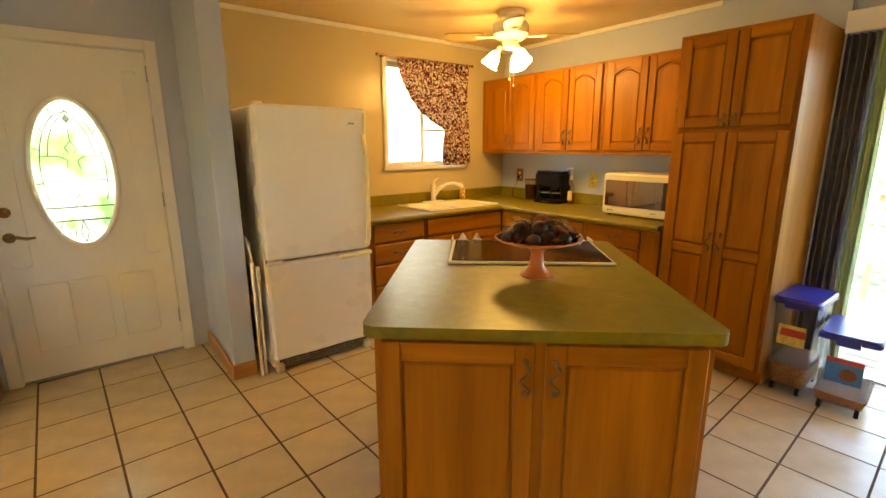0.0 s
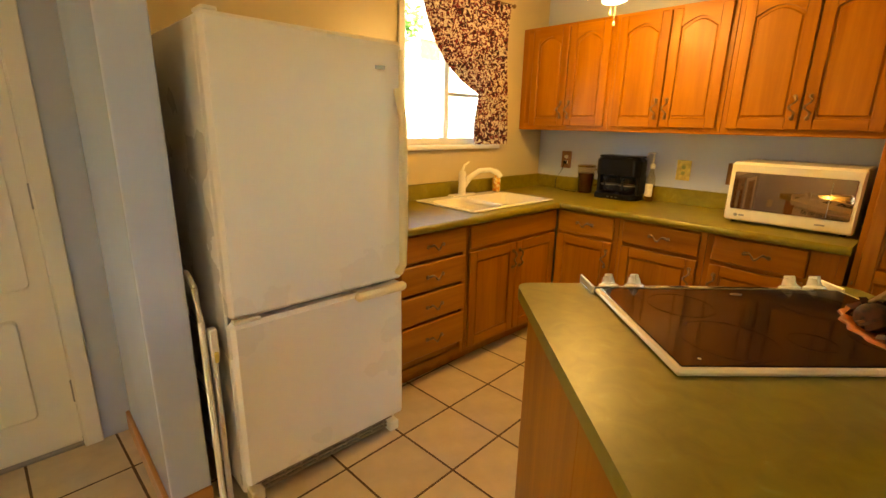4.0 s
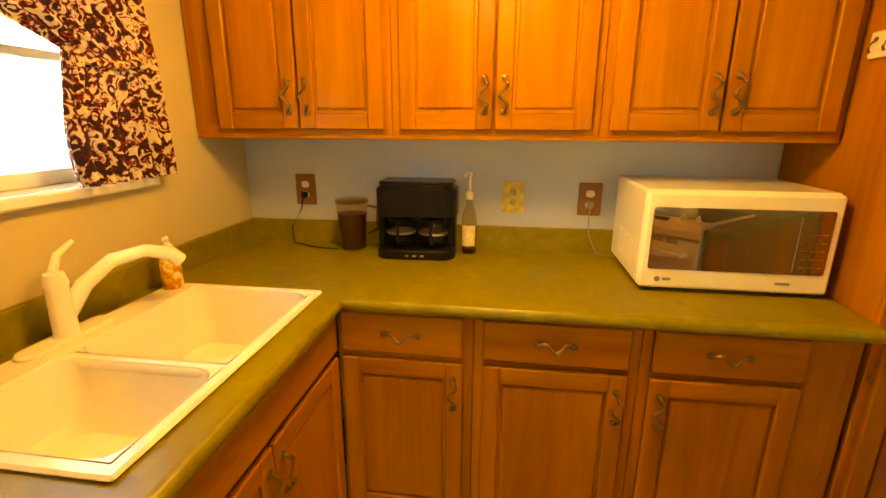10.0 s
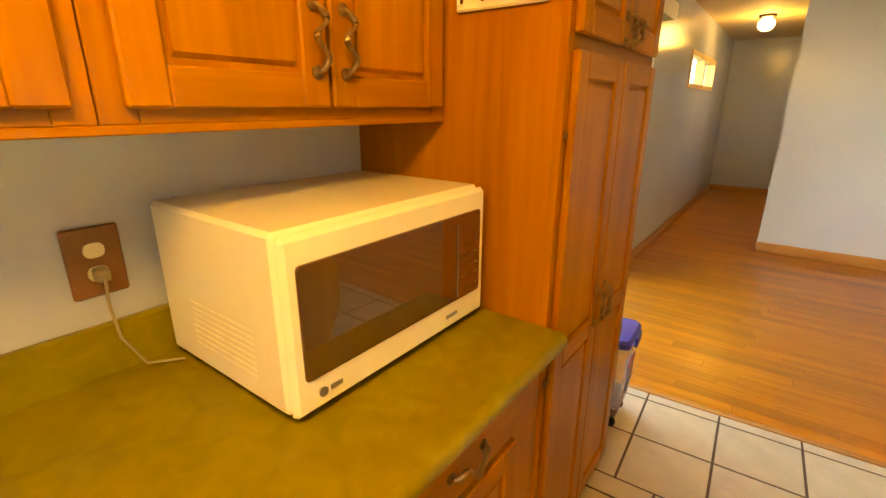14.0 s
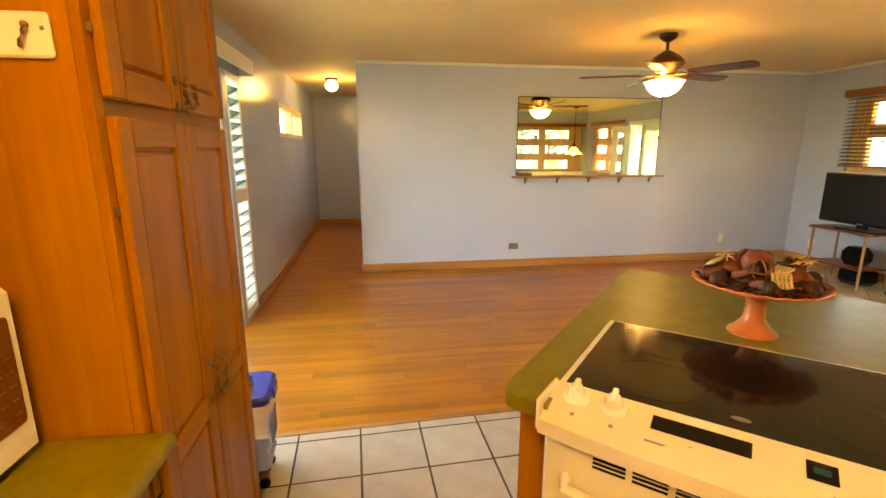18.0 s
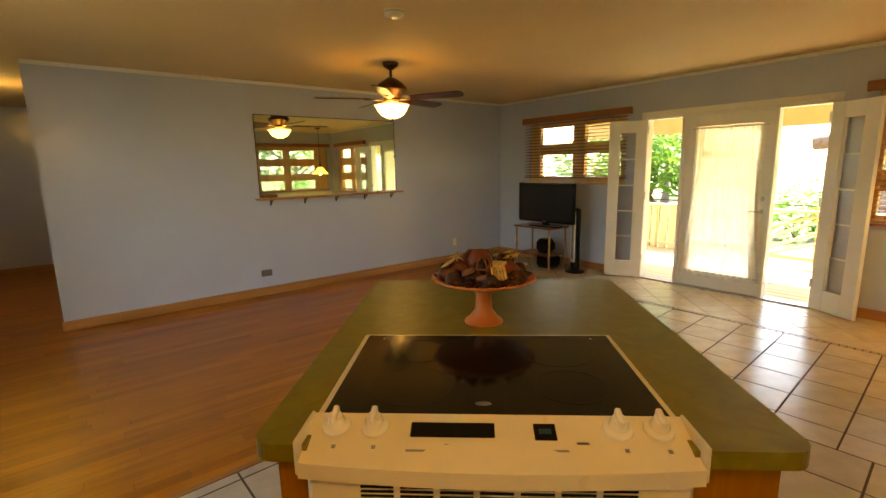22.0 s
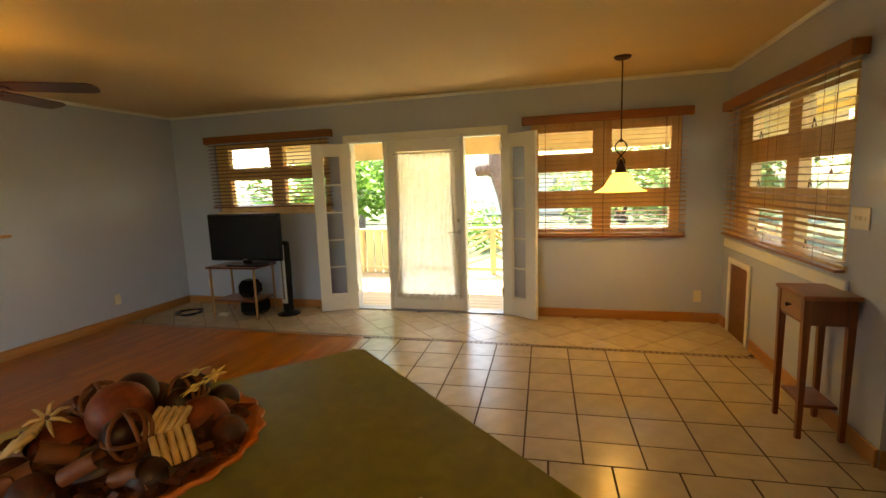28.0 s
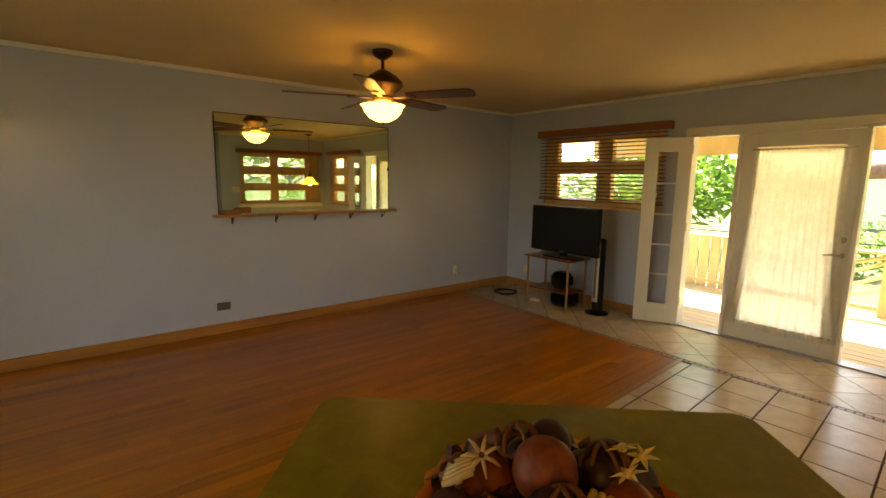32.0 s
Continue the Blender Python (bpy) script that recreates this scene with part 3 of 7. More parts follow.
for sx in (0, 1):
    for sz in (0, 1):
        corner = ((x0, x1)[sx], (0.02, 2.04)[sz])
        best = min(range(n), key=lambda i: math.hypot(outer[i][0] - corner[0], outer[i][1] - corner[1]))
        outer[best] = corner
vs = [(x, 0.02, z) for x, z in outer] + [(x, 0.02, z) for x, z in inner] + [(x, 0.062, z) for x, z in outer] + [(x, 0.062, z) for x, z in inner]
fs = []
for i in range(n):
    j = (i + 1) % n
    fs += [(i, j, n + j, n + i), (2 * n + i, 3 * n + i, 3 * n + j, 2 * n + j), (n + i, n + j, 3 * n + j, 3 * n + i), (i, 2 * n + i, 2 * n + j, j)]
leaf = part("leaf", Geo().add(vs, fs), DOORW, d)
part("oval_frame", Geo().tube([(cx + (rx + 0.012) * math.cos(2 * math.pi * i / 40), 0.018, cz + (rz_ + 0.012) * math.sin(2 * math.pi * i / 40)) for i in range(40)], 0.016, 8, None, True), DOORW, d, smooth=True)
pane = part("oval_pane", Geo().add([(cx + rx * math.cos(2 * math.pi * i / 40), 0.045, cz + rz_ * math.sin(2 * math.pi * i / 40)) for i in range(40)], [tuple(range(40))]), frosted("frosted_oval_glass", (0.15, 0.27, 0.09), 0.20), d)
pane.visible_shadow = False
LEADM = material("dark_leading", (0.10, 0.11, 0.10), 0.45, 0.7, vary=0.2, scale=60)
def lead(pts, r=0.0028):
    part("leading", Geo().tube([(cx + u * rx, 0.042, cz + v * rz_) for u, v in pts], r, 6), LEADM, d)
def arc(k, a, b, n=14):
    return [(k * math.cos(radians(a + (b - a) * i / n)), (k + 0.04) * math.sin(radians(a + (b - a) * i / n))) for i in range(n + 1)]
def chord(v):
    w = math.sqrt(1 - v * v)
    return [(-w, v), (w, v)]
lead(chord(-0.47), 0.0042)
lead(chord(-0.66), 0.0042)
lead(arc(0.80, -28, 208, 30))
for a in (22, 42, 66, 90, 114, 138, 158, -8, 188, -52, -74, -106, -128):
    lead([(0.80 * math.cos(radians(a)), 0.84 * math.sin(radians(a))), (math.cos(radians(a)), math.sin(radians(a)))])
lead([(0.0, 0.86), (0.17, 0.76), (0.0, 0.62), (-0.17, 0.76), (0.0, 0.86)])
lead([(0.0, 0.62), (0.0, 0.44)])
for s in (-1, 1):
    lead([(s * 0.17, 0.76), (s * 0.34, 0.66), (s * 0.50, 0.46), (s * 0.58, 0.24)])
    lead([(s * 0.78, 0.24), (s * 0.58, 0.24), (s * 0.30, 0.24)])
    lead([(s * 0.80, -0.10), (s * 0.45, -0.10), (s * 0.22, -0.11)])
    lead([(0.0, 0.44), (s * 0.15, 0.36), (s * 0.06, 0.28)])
    lead([(s * 0.30, 0.24), (s * 0.12, 0.18), (s * 0.16, 0.06)])
    lead([(s * 0.30, -0.38), (s * 0.13, -0.40), (0.0, -0.30)])
    lead([(0.0, -0.42), (s * 0.12, -0.46), (s * 0.20, -0.47)])
    lead([(0.0, -0.98), (s * 0.10, -0.84), (0.0, -0.66)])
part("centre_bevel", Geo().prism([(0.0, -0.030), (0.020, 0.0), (0.0, 0.030), (-0.020, 0.0)], 0.0, 0.006, 0.003, pose(cx, 0.044, cz + 0.75 * rz_, 90)), frosted("amber_bevel", (0.60, 0.32, 0.08), 0.2), d, "amber bevelled diamond")
for px_ in (x0 + 0.13, cx - 0.10, cx + 0.16):
    g = Geo()
    g.prism(rounded(0, 0.20, 0, 0.44, 0.02, 3), 0, 0.012, 0.009, pose(px_ - 0.03, 0.0201, 0.19, 90))
    part("raised_panel", g, DOORW, leaf)
part("upper_panel", Geo().prism(rounded(0, 0.10, 0, 1.18, 0.02, 3), 0, 0.01, 0.008, pose(x0 + 0.05, 0.0201, 0.74, 90)), DOORW, leaf)
part("upper_panel", Geo().prism(rounded(0, 0.08, 0, 1.18, 0.02, 3), 0, 0.01, 0.008, pose(x1 - 0.14, 0.0201, 0.74, 90)), DOORW, leaf)
for z in (0.22, 1.05, 1.86):
    part("hinge", Geo().box(x1 - 0.004, x1 + 0.014, 0.004, 0.02, z, z + 0.10, 0.003), GREY, d)
g = Geo().lathe([(0.03, 0), (0.03, 0.012), (0.012, 0.02), (0.012, 0.05)], m=pose(x0 + 0.07, 0.02, 0.93, 90))
g.tube([(x0 + 0.07, -0.03, 0.93), (x0 + 0.11, -0.035, 0.935), (x0 + 0.15, -0.034, 0.922), (x0 + 0.19, -0.03, 0.925)], [0.011, 0.010, 0.009, 0.007])
part("door_handle", g, BRONZE, d, "aged bronze lever handle", True)
part("deadbolt", Geo().lathe([(0.031, 0), (0.031, 0.012), (0.012, 0.016), (0.012, 0.03)], m=pose(x0 + 0.07, 0.02, 1.08, 90)), BRONZE, d, "round aged bronze deadbolt", True)
part("threshold", Geo().box(x0, x1, 0.0, 0.09, 0.001, 0.019, 0.004), GREY, d)

# sink window
w = thing("window_1", "white sliding sink window with a deep sill", "window", 0, 0, 0, kind="structure")
a0, a1, z0, z1 = SINKW
casing(w, a0, a1, z1, 0.045, 0.02, TRIMW, z0 - 0.03)
part("window_sill", Geo().box(a0 - 0.06, a1 + 0.05, -0.035, 0.10, z0 - 0.032, z0 - 0.002, 0.006), TRIMW, w)
for (p, q) in ((a0, a0 + 0.03), (a1 - 0.03, a1)):
    part("window_frame", Geo().box(p, q, 0.07, 0.12, z0, z1, 0.003), TRIMW, w)
part("window_frame", Geo().box(a0 + 0.03, a1 - 0.03, 0.07, 0.12, z0, z0 + 0.04, 0.003), TRIMW, w)
part("window_frame", Geo().box(a0 + 0.03, a1 - 0.03, 0.07, 0.12, z1 - 0.04, z1, 0.003), TRIMW, w)
mid = -1.02
part("mullion", Geo().box(mid - 0.02, mid + 0.02, 0.065, 0.125, z0 + 0.04, z1 - 0.04, 0.003), TRIMW, w)
part("rail", Geo().box(mid + 0.02, a1 - 0.03, 0.08, 0.11, 1.585, 1.61, 0.003), TRIMW, w)
part("latch", Geo().box(mid - 0.012, mid + 0.012, 0.05, 0.066, 1.36, 1.43, 0.004), TRIMW, w)
for p, q in ((a0 + 0.03, mid - 0.02), (mid + 0.02, a1 - 0.03)):
    part("pane", Geo().box(p, q, 0.094, 0.098, z0 + 0.04, z1 - 0.04), GLASS, w).visible_shadow = False


def wood_window(name, label, L, z0, z1, cols, rows, x, y, rz):
    """A wooden window of awning panes; local x along the wall, facing -y. cols and rows give the panes' spans."""
    w = thing(name, label, "window", x, y, 0, rz, kind="structure")
    xs = [0.0] + [v for c in cols for v in c] + [L]
    zs = [z0] + [v for r in rows for v in r] + [z1]
    for i in range(0, len(xs), 2):
        part("window_frame", Geo().box(xs[i], xs[i + 1], 0.03, 0.11, z0, z1, 0.004), WFRAME, w)
    for c in cols:
        for i in range(0, len(zs), 2):
            part("window_frame", Geo().box(c[0], c[1], 0.035, 0.105, zs[i], zs[i + 1], 0.004), WFRAME, w)
        for r in rows:
            p = part("pane", Geo().box(c[0], c[1], 0.07, 0.074, r[0], r[1]), GLASS, w)
            p.visible_shadow = False
            part("catch", Geo().tube([(c[0] + 0.10, 0.05, r[0] + 0.002), (c[0] + 0.13, 0.045, r[0] + 0.06), (c[0] + 0.15, 0.05, r[0] + 0.004)], 0.004, 6), BROWNM, w)
    part("window_sill", Geo().box(-0.03, L + 0.03, -0.02, 0.10, z0 - 0.035, z0 - 0.001, 0.005), WFRAME, w)
    return w


def blind(label, L, ztop, zbot, x, y, rz, pitch=0.043, tilt=7, over=0.05, mat=None):
    """A wooden slat blind hung before a window, with a valance board."""
    b = thing("window_blind", label, "blind", x, y, 0, rz, "wooden window blinds")
    part("valance", Geo().box(-over, L + over, -0.085, -0.070, ztop, ztop + 0.085, 0.006), VALANCE, b, "reddish stained valance board")
    part("valance", Geo().box(-over, -over + 0.014, -0.070, -0.002, ztop, ztop + 0.085, 0.004), VALANCE, b)
    part("valance", Geo().box(L + over - 0.014, L + over, -0.070, -0.002, ztop, ztop + 0.085, 0.004), VALANCE, b)
    part("headrail", Geo().box(-0.01, L + 0.01, -0.062, -0.012, ztop + 0.01, ztop + 0.05, 0.003), VALANCE, b)
    sm = mesh_of(Geo().box(-0.01, L + 0.01, -0.025, 0.025, -0.0015, 0.0015, 0.0008), "slat", mat or BLIND)
    z = ztop - 0.02
    while z > zbot + 0.03:
        part("slat", sm, mat or BLIND, b, m=pose(0, -0.037, z, tilt))
        z -= pitch
    part("bottom_rail", Geo().box(-0.01, L + 0.01, -0.062, -0.012, zbot, zbot + 0.018, 0.003), VALANCE, b)
    for u in (0.12, 0.5, 0.88):
        for dy in (-0.064, -0.0115):
            part("ladder_cord", Geo().box(u * L - 0.002, u * L + 0.002, dy, dy + 0.0015, zbot + 0.01, ztop + 0.01), VALANCE, b)
    part("pull_cord", Geo().tube([(L - 0.08, -0.068, ztop), (L - 0.08, -0.068, ztop - 0.55)], 0.002, 5), VALANCE, b)
    part("tassel", Geo().lathe([(0.003, 0.03), (0.008, 0.012), (0.008, 0)], L - 0.08, -0.068, ztop - 0.58, 8), VALANCE, b)
    return b


ROWS = ((0.945, 1.168), (1.335, 1.53), (1.715, 1.925))
a0, a1, z0, z1 = DWIN
wood_window("window_2", "wooden dining window with six awning panes", a1 - a0, z0, z1, ((0.075, 0.61), (0.793, 1.33)), ROWS, WX, a0, 90)
blind("open wooden slat blind on the dining window", a1 - a0 + 0.06, 2.005, 0.86, WX + 0.002, a0 - 0.03, 90)
a0, a1, z0, z1 = WWIN
wood_window("window_3", "wooden window with four awning panes behind the television", a1 - a0, z0, z1, ((0.18, 0.76), (0.95, 1.50)), ((1.27, 1.585), (1.74, 1.965)), WX, a0, 90)
blind("reddish brown wooden slat blind above the television, darkened as if backlit", a1 - a0 + 0.06, 2.035, 1.25, WX + 0.002, a0 - 0.03, 90, 0.043, 16, 0.05, BLIND_BACKLIT)
a0, a1, z0, z1 = NWIN
wood_window("window_4", "wooden dining window with six awning panes", a1 - a0, z0, z1, ((0.33, 0.97), (1.15, 1.73)), ROWS, a0, NY, 0)
blind("open wooden slat blind beside the console table", a1 - a0 + 0.06, 2.005, 0.895, a0 - 0.03, NY - 0.002, 0)
part("window_apron", Geo().box(a0 - 0.08, a1 + 0.06, NY - 0.022, NY - 0.001, 0.78, 0.855, 0.004), TRIMW, bpy.data.objects["window_4"], m=pose(-a0, -NY, 0))

# french doors
d = thing("door_2", "white french door unit with two open side panels", "door", WX, FDY[0], 0, 90, kind="structure")
L = FDY[1] - FDY[0]
casing(d, 0.0, L, FDZ, 0.06, 0.016)
for p in (0.0, 0.435, L - 0.435, L):
    u = min(max(p, 0.0), L)
    part("jamb", Geo().box(u - 0.017, u + 0.017, 0.0, 0.12, 0.02, FDZ, 0.003), TRIMW, d)
part("door_head", Geo().box(0, L, 0.0, 0.12, FDZ - 0.03, FDZ, 0.003), TRIMW, d)
part("threshold", Geo().box(0.0, L, -0.02, 0.14, 0.002, 0.022, 0.004), GREY, d)


def glazed_leaf(parent, name, W_, z1, stile, top, bot, bars, m, glass_bars=True):
    """A door leaf with a tall glazed opening; local x along the leaf, thickness in y."""
    g = Geo()
    g.box(0, stile, 0, 0.042, 0.0, z1, 0.003, m)
    g.box(W_ - stile, W_, 0, 0.042, 0.0, z1, 0.003, m)
    g.box(stile, W_ - stile, 0.001, 0.041, 0, bot, 0.003, m)
    g.box(stile, W_ - stile, 0.001, 0.041, z1 - top, z1, 0.003, m)
    leaf = part(name, g, DOORW, parent)
    p = part("pane", Geo().box(stile, W_ - stile, 0.019, 0.023, bot, z1 - top, 0, m), GLASS, leaf)
    p.visible_shadow = False
    for k in range(1, bars):
        z = bot + (z1 - top - bot) * k / bars
        part("glazing_bar", Geo().box(stile, W_ - stile, 0.014, 0.028, z - 0.008, z + 0.008, 0.002, m), DOORW, leaf)
    for x in (stile, W_ - stile - 0.012):
        part("bead", Geo().box(x, x + 0.012, 0.010, 0.032, bot, z1 - top, 0.002, m), DOORW, leaf)
    return leaf


# centre leaf, shut
m = pose(0.452, 0.03, 0.022)
cl = glazed_leaf(d, "door_leaf", L - 2 * 0.452, FDZ - 0.055, 0.11, 0.12, 0.18, 5, m)
CW = L - 2 * 0.452
g = Geo().lathe([(0.028, 0), (0.028, 0.01), (0.011, 0.02), (0.011, 0.05)], m=pose(0.452 + CW - 0.055, 0.03, 0.92, 90))
g.tube([(0.452 + CW - 0.055, -0.02, 0.92), (0.452 + CW - 0.10, -0.024, 0.925), (0.452 + CW - 0.16, -0.022, 0.915)], [0.010, 0.009, 0.007])
part("door_handle", g, NICKEL, d, "satin nickel lever handle", True)
part("deadbolt", Geo().lathe([(0.027, 0), (0.027, 0.012), (0.01, 0.016)], m=pose(0.452 + CW - 0.055, 0.03, 1.05, 90)), NICKEL, d, smooth=True)
# open side leaves swing into the room
SW = 0.43
lm = pose(0.017, -0.005, 0.022, 0, 0, -154)
glazed_leaf(d, "side_leaf", SW, FDZ - 0.055, 0.115, 0.14, 0.20, 5, lm)
rm = pose(L - 0.017, -0.005, 0.022) @ Matrix.Rotation(radians(-31), 4, "Z")
glazed_leaf(d, "side_leaf", SW, FDZ - 0.055, 0.125, 0.14, 0.20, 5, rm)
for z in (0.22, 1.0, 1.78):
    part("hinge", Geo().box(0.004, 0.03, -0.018, -0.002, z, z + 0.09, 0.003), NICKEL, d)
    part("hinge", Geo().box(L - 0.03, L - 0.004, -0.018, -0.002, z, z + 0.09, 0.003), NICKEL, d)
c = thing("sheer_curtain", "translucent cream sheer curtain on the centre french door", "curtain", WX, FDY[0], 0, 90)
def sheer(u, v):
    pinch = 0.5 + (u - 0.5) * (0.86 + 0.10 * (v - 0.1) ** 2 * 4)
    return (0.53 + pinch * 0.76, 0.012 + 0.009 * math.sin(u * 76 + 1.5 * math.sin(u * 9)) * (0.6 + 0.4 * v), 1.80 - v * 1.63 + 0.03 * math.sin(u * math.pi) * -v)
part("cloth", Geo().sheet(sheer, 140, 24), SHEER, c, smooth=True)
part("curtain_rod", Geo().tube([(0.54, 0.012, 1.80), (1.27, 0.012, 1.80)], 0.007, 8), NICKEL, c)
part("curtain_rod", Geo().tube([(0.54, 0.012, 0.20), (1.27, 0.012, 0.20)], 0.006, 8), NICKEL, c)

# sliding glass door and louvres on the east wall
d = thing("door_3", "aluminium sliding glass door onto the deck", "door", EX, SLID[1], 0, -90, kind="structure")
L = SLID[1] - SLID[0]
for p, q in ((0, 0.05), (L / 2 - 0.03, L / 2 + 0.03), (L - 0.05, L)):
    part("door_frame", Geo().box(p, q, 0.02, 0.10, 0.02, 2.05, 0.003), NICKEL if 0 < p < L - 0.1 else TRIMW, d)
part("door_frame", Geo().box(0.05, L - 0.05, 0.02, 0.10, 2.0, 2.05, 0.003), TRIMW, d)
part("track", Geo().box(0.0, L, 0.0, 0.12, 0.001, 0.02, 0.003), NICKEL, d)
for p, q, y in ((0.05, L / 2 - 0.03, 0.05), (L / 2 + 0.03, L - 0.05, 0.07)):
    part("pane", Geo().box(p, q, y, y + 0.004, 0.02, 2.0), GLASS, d).visible_shadow = False
d = thing("window_5", "tall jalousie window of green glass louvres", "window", EX, JAL[1], 0, -90, kind="structure")
L = JAL[1] - JAL[0]
for p, q in ((0, 0.04), (L - 0.04, L)):
    part("window_frame", Geo().box(p, q, 0.0, 0.09, JAL[2], JAL[3], 0.003), TRIMW, d)
for p, q in ((JAL[2], JAL[2] + 0.06), (1.02, 1.13), (JAL[3] - 0.05, JAL[3])):
    part("window_frame", Geo().box(0.04, L - 0.04, 0.0, 0.09, p, q, 0.003), TRIMW, d)
lm_ = mesh_of(Geo().box(0.04, L - 0.04, -0.05, 0.05, -0.003, 0.003, 0.001), "louvre", LOUVRE)
clipm = mesh_of(Geo().box(0.034, 0.046, -0.05, 0.05, -0.006, 0.006, 0.001).box(L - 0.046, L - 0.034, -0.05, 0.05, -0.006, 0.006, 0.001), "clip", GREY)
for z0_, k in ((0.16, 9), (1.17, 9)):
    for i in range(k):
        part("louvre", lm_, LOUVRE, d, m=pose(0, 0.045, z0_ + 0.094 * i, -32)).visible_shadow = False
        part("clip", clipm, GREY, d, m=pose(0, 0.045, z0_ + 0.094 * i - 0.006, -32))
d = thing("window_6", "small high hall window", "window", EX, HWIN[1], 0, -90, kind="structure")
L = HWIN[1] - HWIN[0]
for p, q in ((0, 0.05), (L / 2 - 0.02, L / 2 + 0.02), (L - 0.05, L)):
    part("window_frame", Geo().box(p, q, -0.012, 0.09, HWIN[2], HWIN[3], 0.003), WFRAME, d)
for p, q in ((HWIN[2], HWIN[2] + 0.05), (HWIN[3] - 0.05, HWIN[3])):
    part("window_frame", Geo().box(0.05, L - 0.05, -0.01, 0.09, p, q, 0.003), WFRAME, d)
part("pane", Geo().box(0.05, L - 0.05, 0.05, 0.054, HWIN[2] + 0.05, HWIN[3] - 0.05), GLASS, d).visible_shadow = False
v = thing("valance_box", "cream boxed valance above the sliding door", "valance", EX, -2.80, 2.06, -90)
part("board", Geo().box(0, 2.75, -0.12, -0.104, 0, 0.12, 0.004), TRIMW, v)
part("lid", Geo().box(0, 2.75, -0.104, -0.001, 0.105, 0.12, 0.003), TRIMW, v)
part("end_board", Geo().box(2.735, 2.75, -0.104, -0.001, 0, 0.105, 0.003), TRIMW, v)
v = thing("drape", "dark slate vertical drape drawn open beside the pantry", "curtain", EX, -2.805, 0, -90)
part("cloth", Geo().sheet(lambda a, b: (0.0 + a * 0.145, -0.055 + 0.028 * math.sin(a * 26), 2.06 - b * 2.02), 80, 6), DRAPE, v, smooth=True)
part("liner", Geo().sheet(lambda a, b: (0.15 + a * 0.075, -0.05 + 0.016 * math.sin(a * 14), 2.06 - b * 2.02), 24, 6), material("pale_green_sheer", (0.45, 0.62, 0.36), 0.8, vary=0.1), v, "pale green sheer panel", True)

# ---- kitchen cabinets ----
def curl(g, x, y, z, L, upright=True):
    """A wrought pull: a wavy bar with a scroll at each end."""
    pts = []
    for i in range(25):
        t = i / 24
        along, side = (t - 0.5) * L, 0.011 * math.sin(t * math.pi * 3) * (0.4 + math.sin(t * math.pi))
        out = -0.006 - 0.020 * math.sin(t * math.pi) ** 0.5
        pts.append((x + side, y + out, z + along) if upright else (x + along, y + out, z + side))
    g.tube(pts, [0.0035 + 0.003 * abs(math.sin(i / 24 * math.pi * 3)) for i in range(25)], 7)
    for s in (-0.5, 0.5):
        if upright:
            g.lathe([(0.011, 0), (0.011, 0.004), (0.004, 0.008)], m=pose(x, y, z + s * L, 90))
        else:
            g.lathe([(0.011, 0), (0.011, 0.004), (0.004, 0.008)], m=pose(x + s * L, y, z, 90))
    return g


def panel_door(parent, x0, x1, z0, z1, y, pull=None, arch=0.0, mids=(), mat=None, stile=0.055):
    """A framed door with raised panel, its face towards -y; pull is (x, z)."""
    mat = mat or OAK
    t = 0.019
    ys, yf = y - t, y - 0.0005
    xi0, xi1 = x0 + stile, x1 - stile
    door = part("door", Geo().box(xi0 + 0.0005, xi1 - 0.0005, yf - 0.006, yf, z0 + stile + 0.0005, z1 - stile - 0.0005), mat, parent)
    part("stile", Geo().box(x0, xi0, ys, yf, z0, z1, 0.004), mat, door)
    part("stile", Geo().box(xi1, x1, ys, yf, z0, z1, 0.004), mat, door)
    level = OAKX if mat is OAK else mat
    part("rail", Geo().box(xi0, xi1, ys + 0.0005, yf, z0, z0 + stile, 0.003), level, door)
    if arch:
        n = 10
        low = [(xi0 + (xi1 - xi0) * i / n, z1 - stile - arch * (1 - math.sin(math.pi * i / n)) ) for i in range(n + 1)]
        poly = [(p[0], p[1]) for p in low] + [(xi1, z1), (xi0, z1)]
        m = Matrix(((1, 0, 0, 0), (0, 0, -1, yf), (0, 1, 0, 0), (0, 0, 0, 1)))
        part("arched_rail", Geo().prism(poly, 0, t - 0.001, 0, m), level, door)
    else:
        part("rail", Geo().box(xi0, xi1, ys + 0.0005, yf, z1 - stile, z1, 0.003), level, door)
    cuts = [z0 + stile] + [q for c in mids for q in (c - stile / 2, c + stile / 2)] + [z1 - stile]
    for c in mids:
        part("rail", Geo().box(xi0, xi1, ys + 0.0005, yf, c - stile / 2, c + stile / 2, 0.003), level, door)
    for k in range(0, len(cuts), 2):
        p0, p1 = cuts[k], cuts[k + 1]
        g = Geo()
        m = Matrix(((1, 0, 0, 0), (0, 0, -1, yf - 0.006), (0, 1, 0, 0), (0, 0, 0, 1)))
        if arch and k == len(cuts) - 2:
            n = 10
            a, b = xi0 + 0.010, xi1 - 0.010
            poly = [(b, p0 + 0.010), ] + [(b - (b - a) * i / n, p1 - 0.012 - arch * (1 - math.sin(math.pi * i / n))) for i in range(n + 1)] + [(a, p0 + 0.010)]
            g.prism(poly, 0.0002, 0.007, 0.0065, m)
        else:
            g.prism(rounded(xi0 + 0.008, xi1 - 0.008, p0 + 0.008, p1 - 0.008, 0.004, 2), 0.0002, 0.007, 0.0065, m)
        part("raised_panel", g, mat, door)
    if pull:
        part("handle", curl(Geo(), pull[0], ys, pull[1], 0.105), BRONZE, door, "wrought bronze scroll handle", True)
    return door


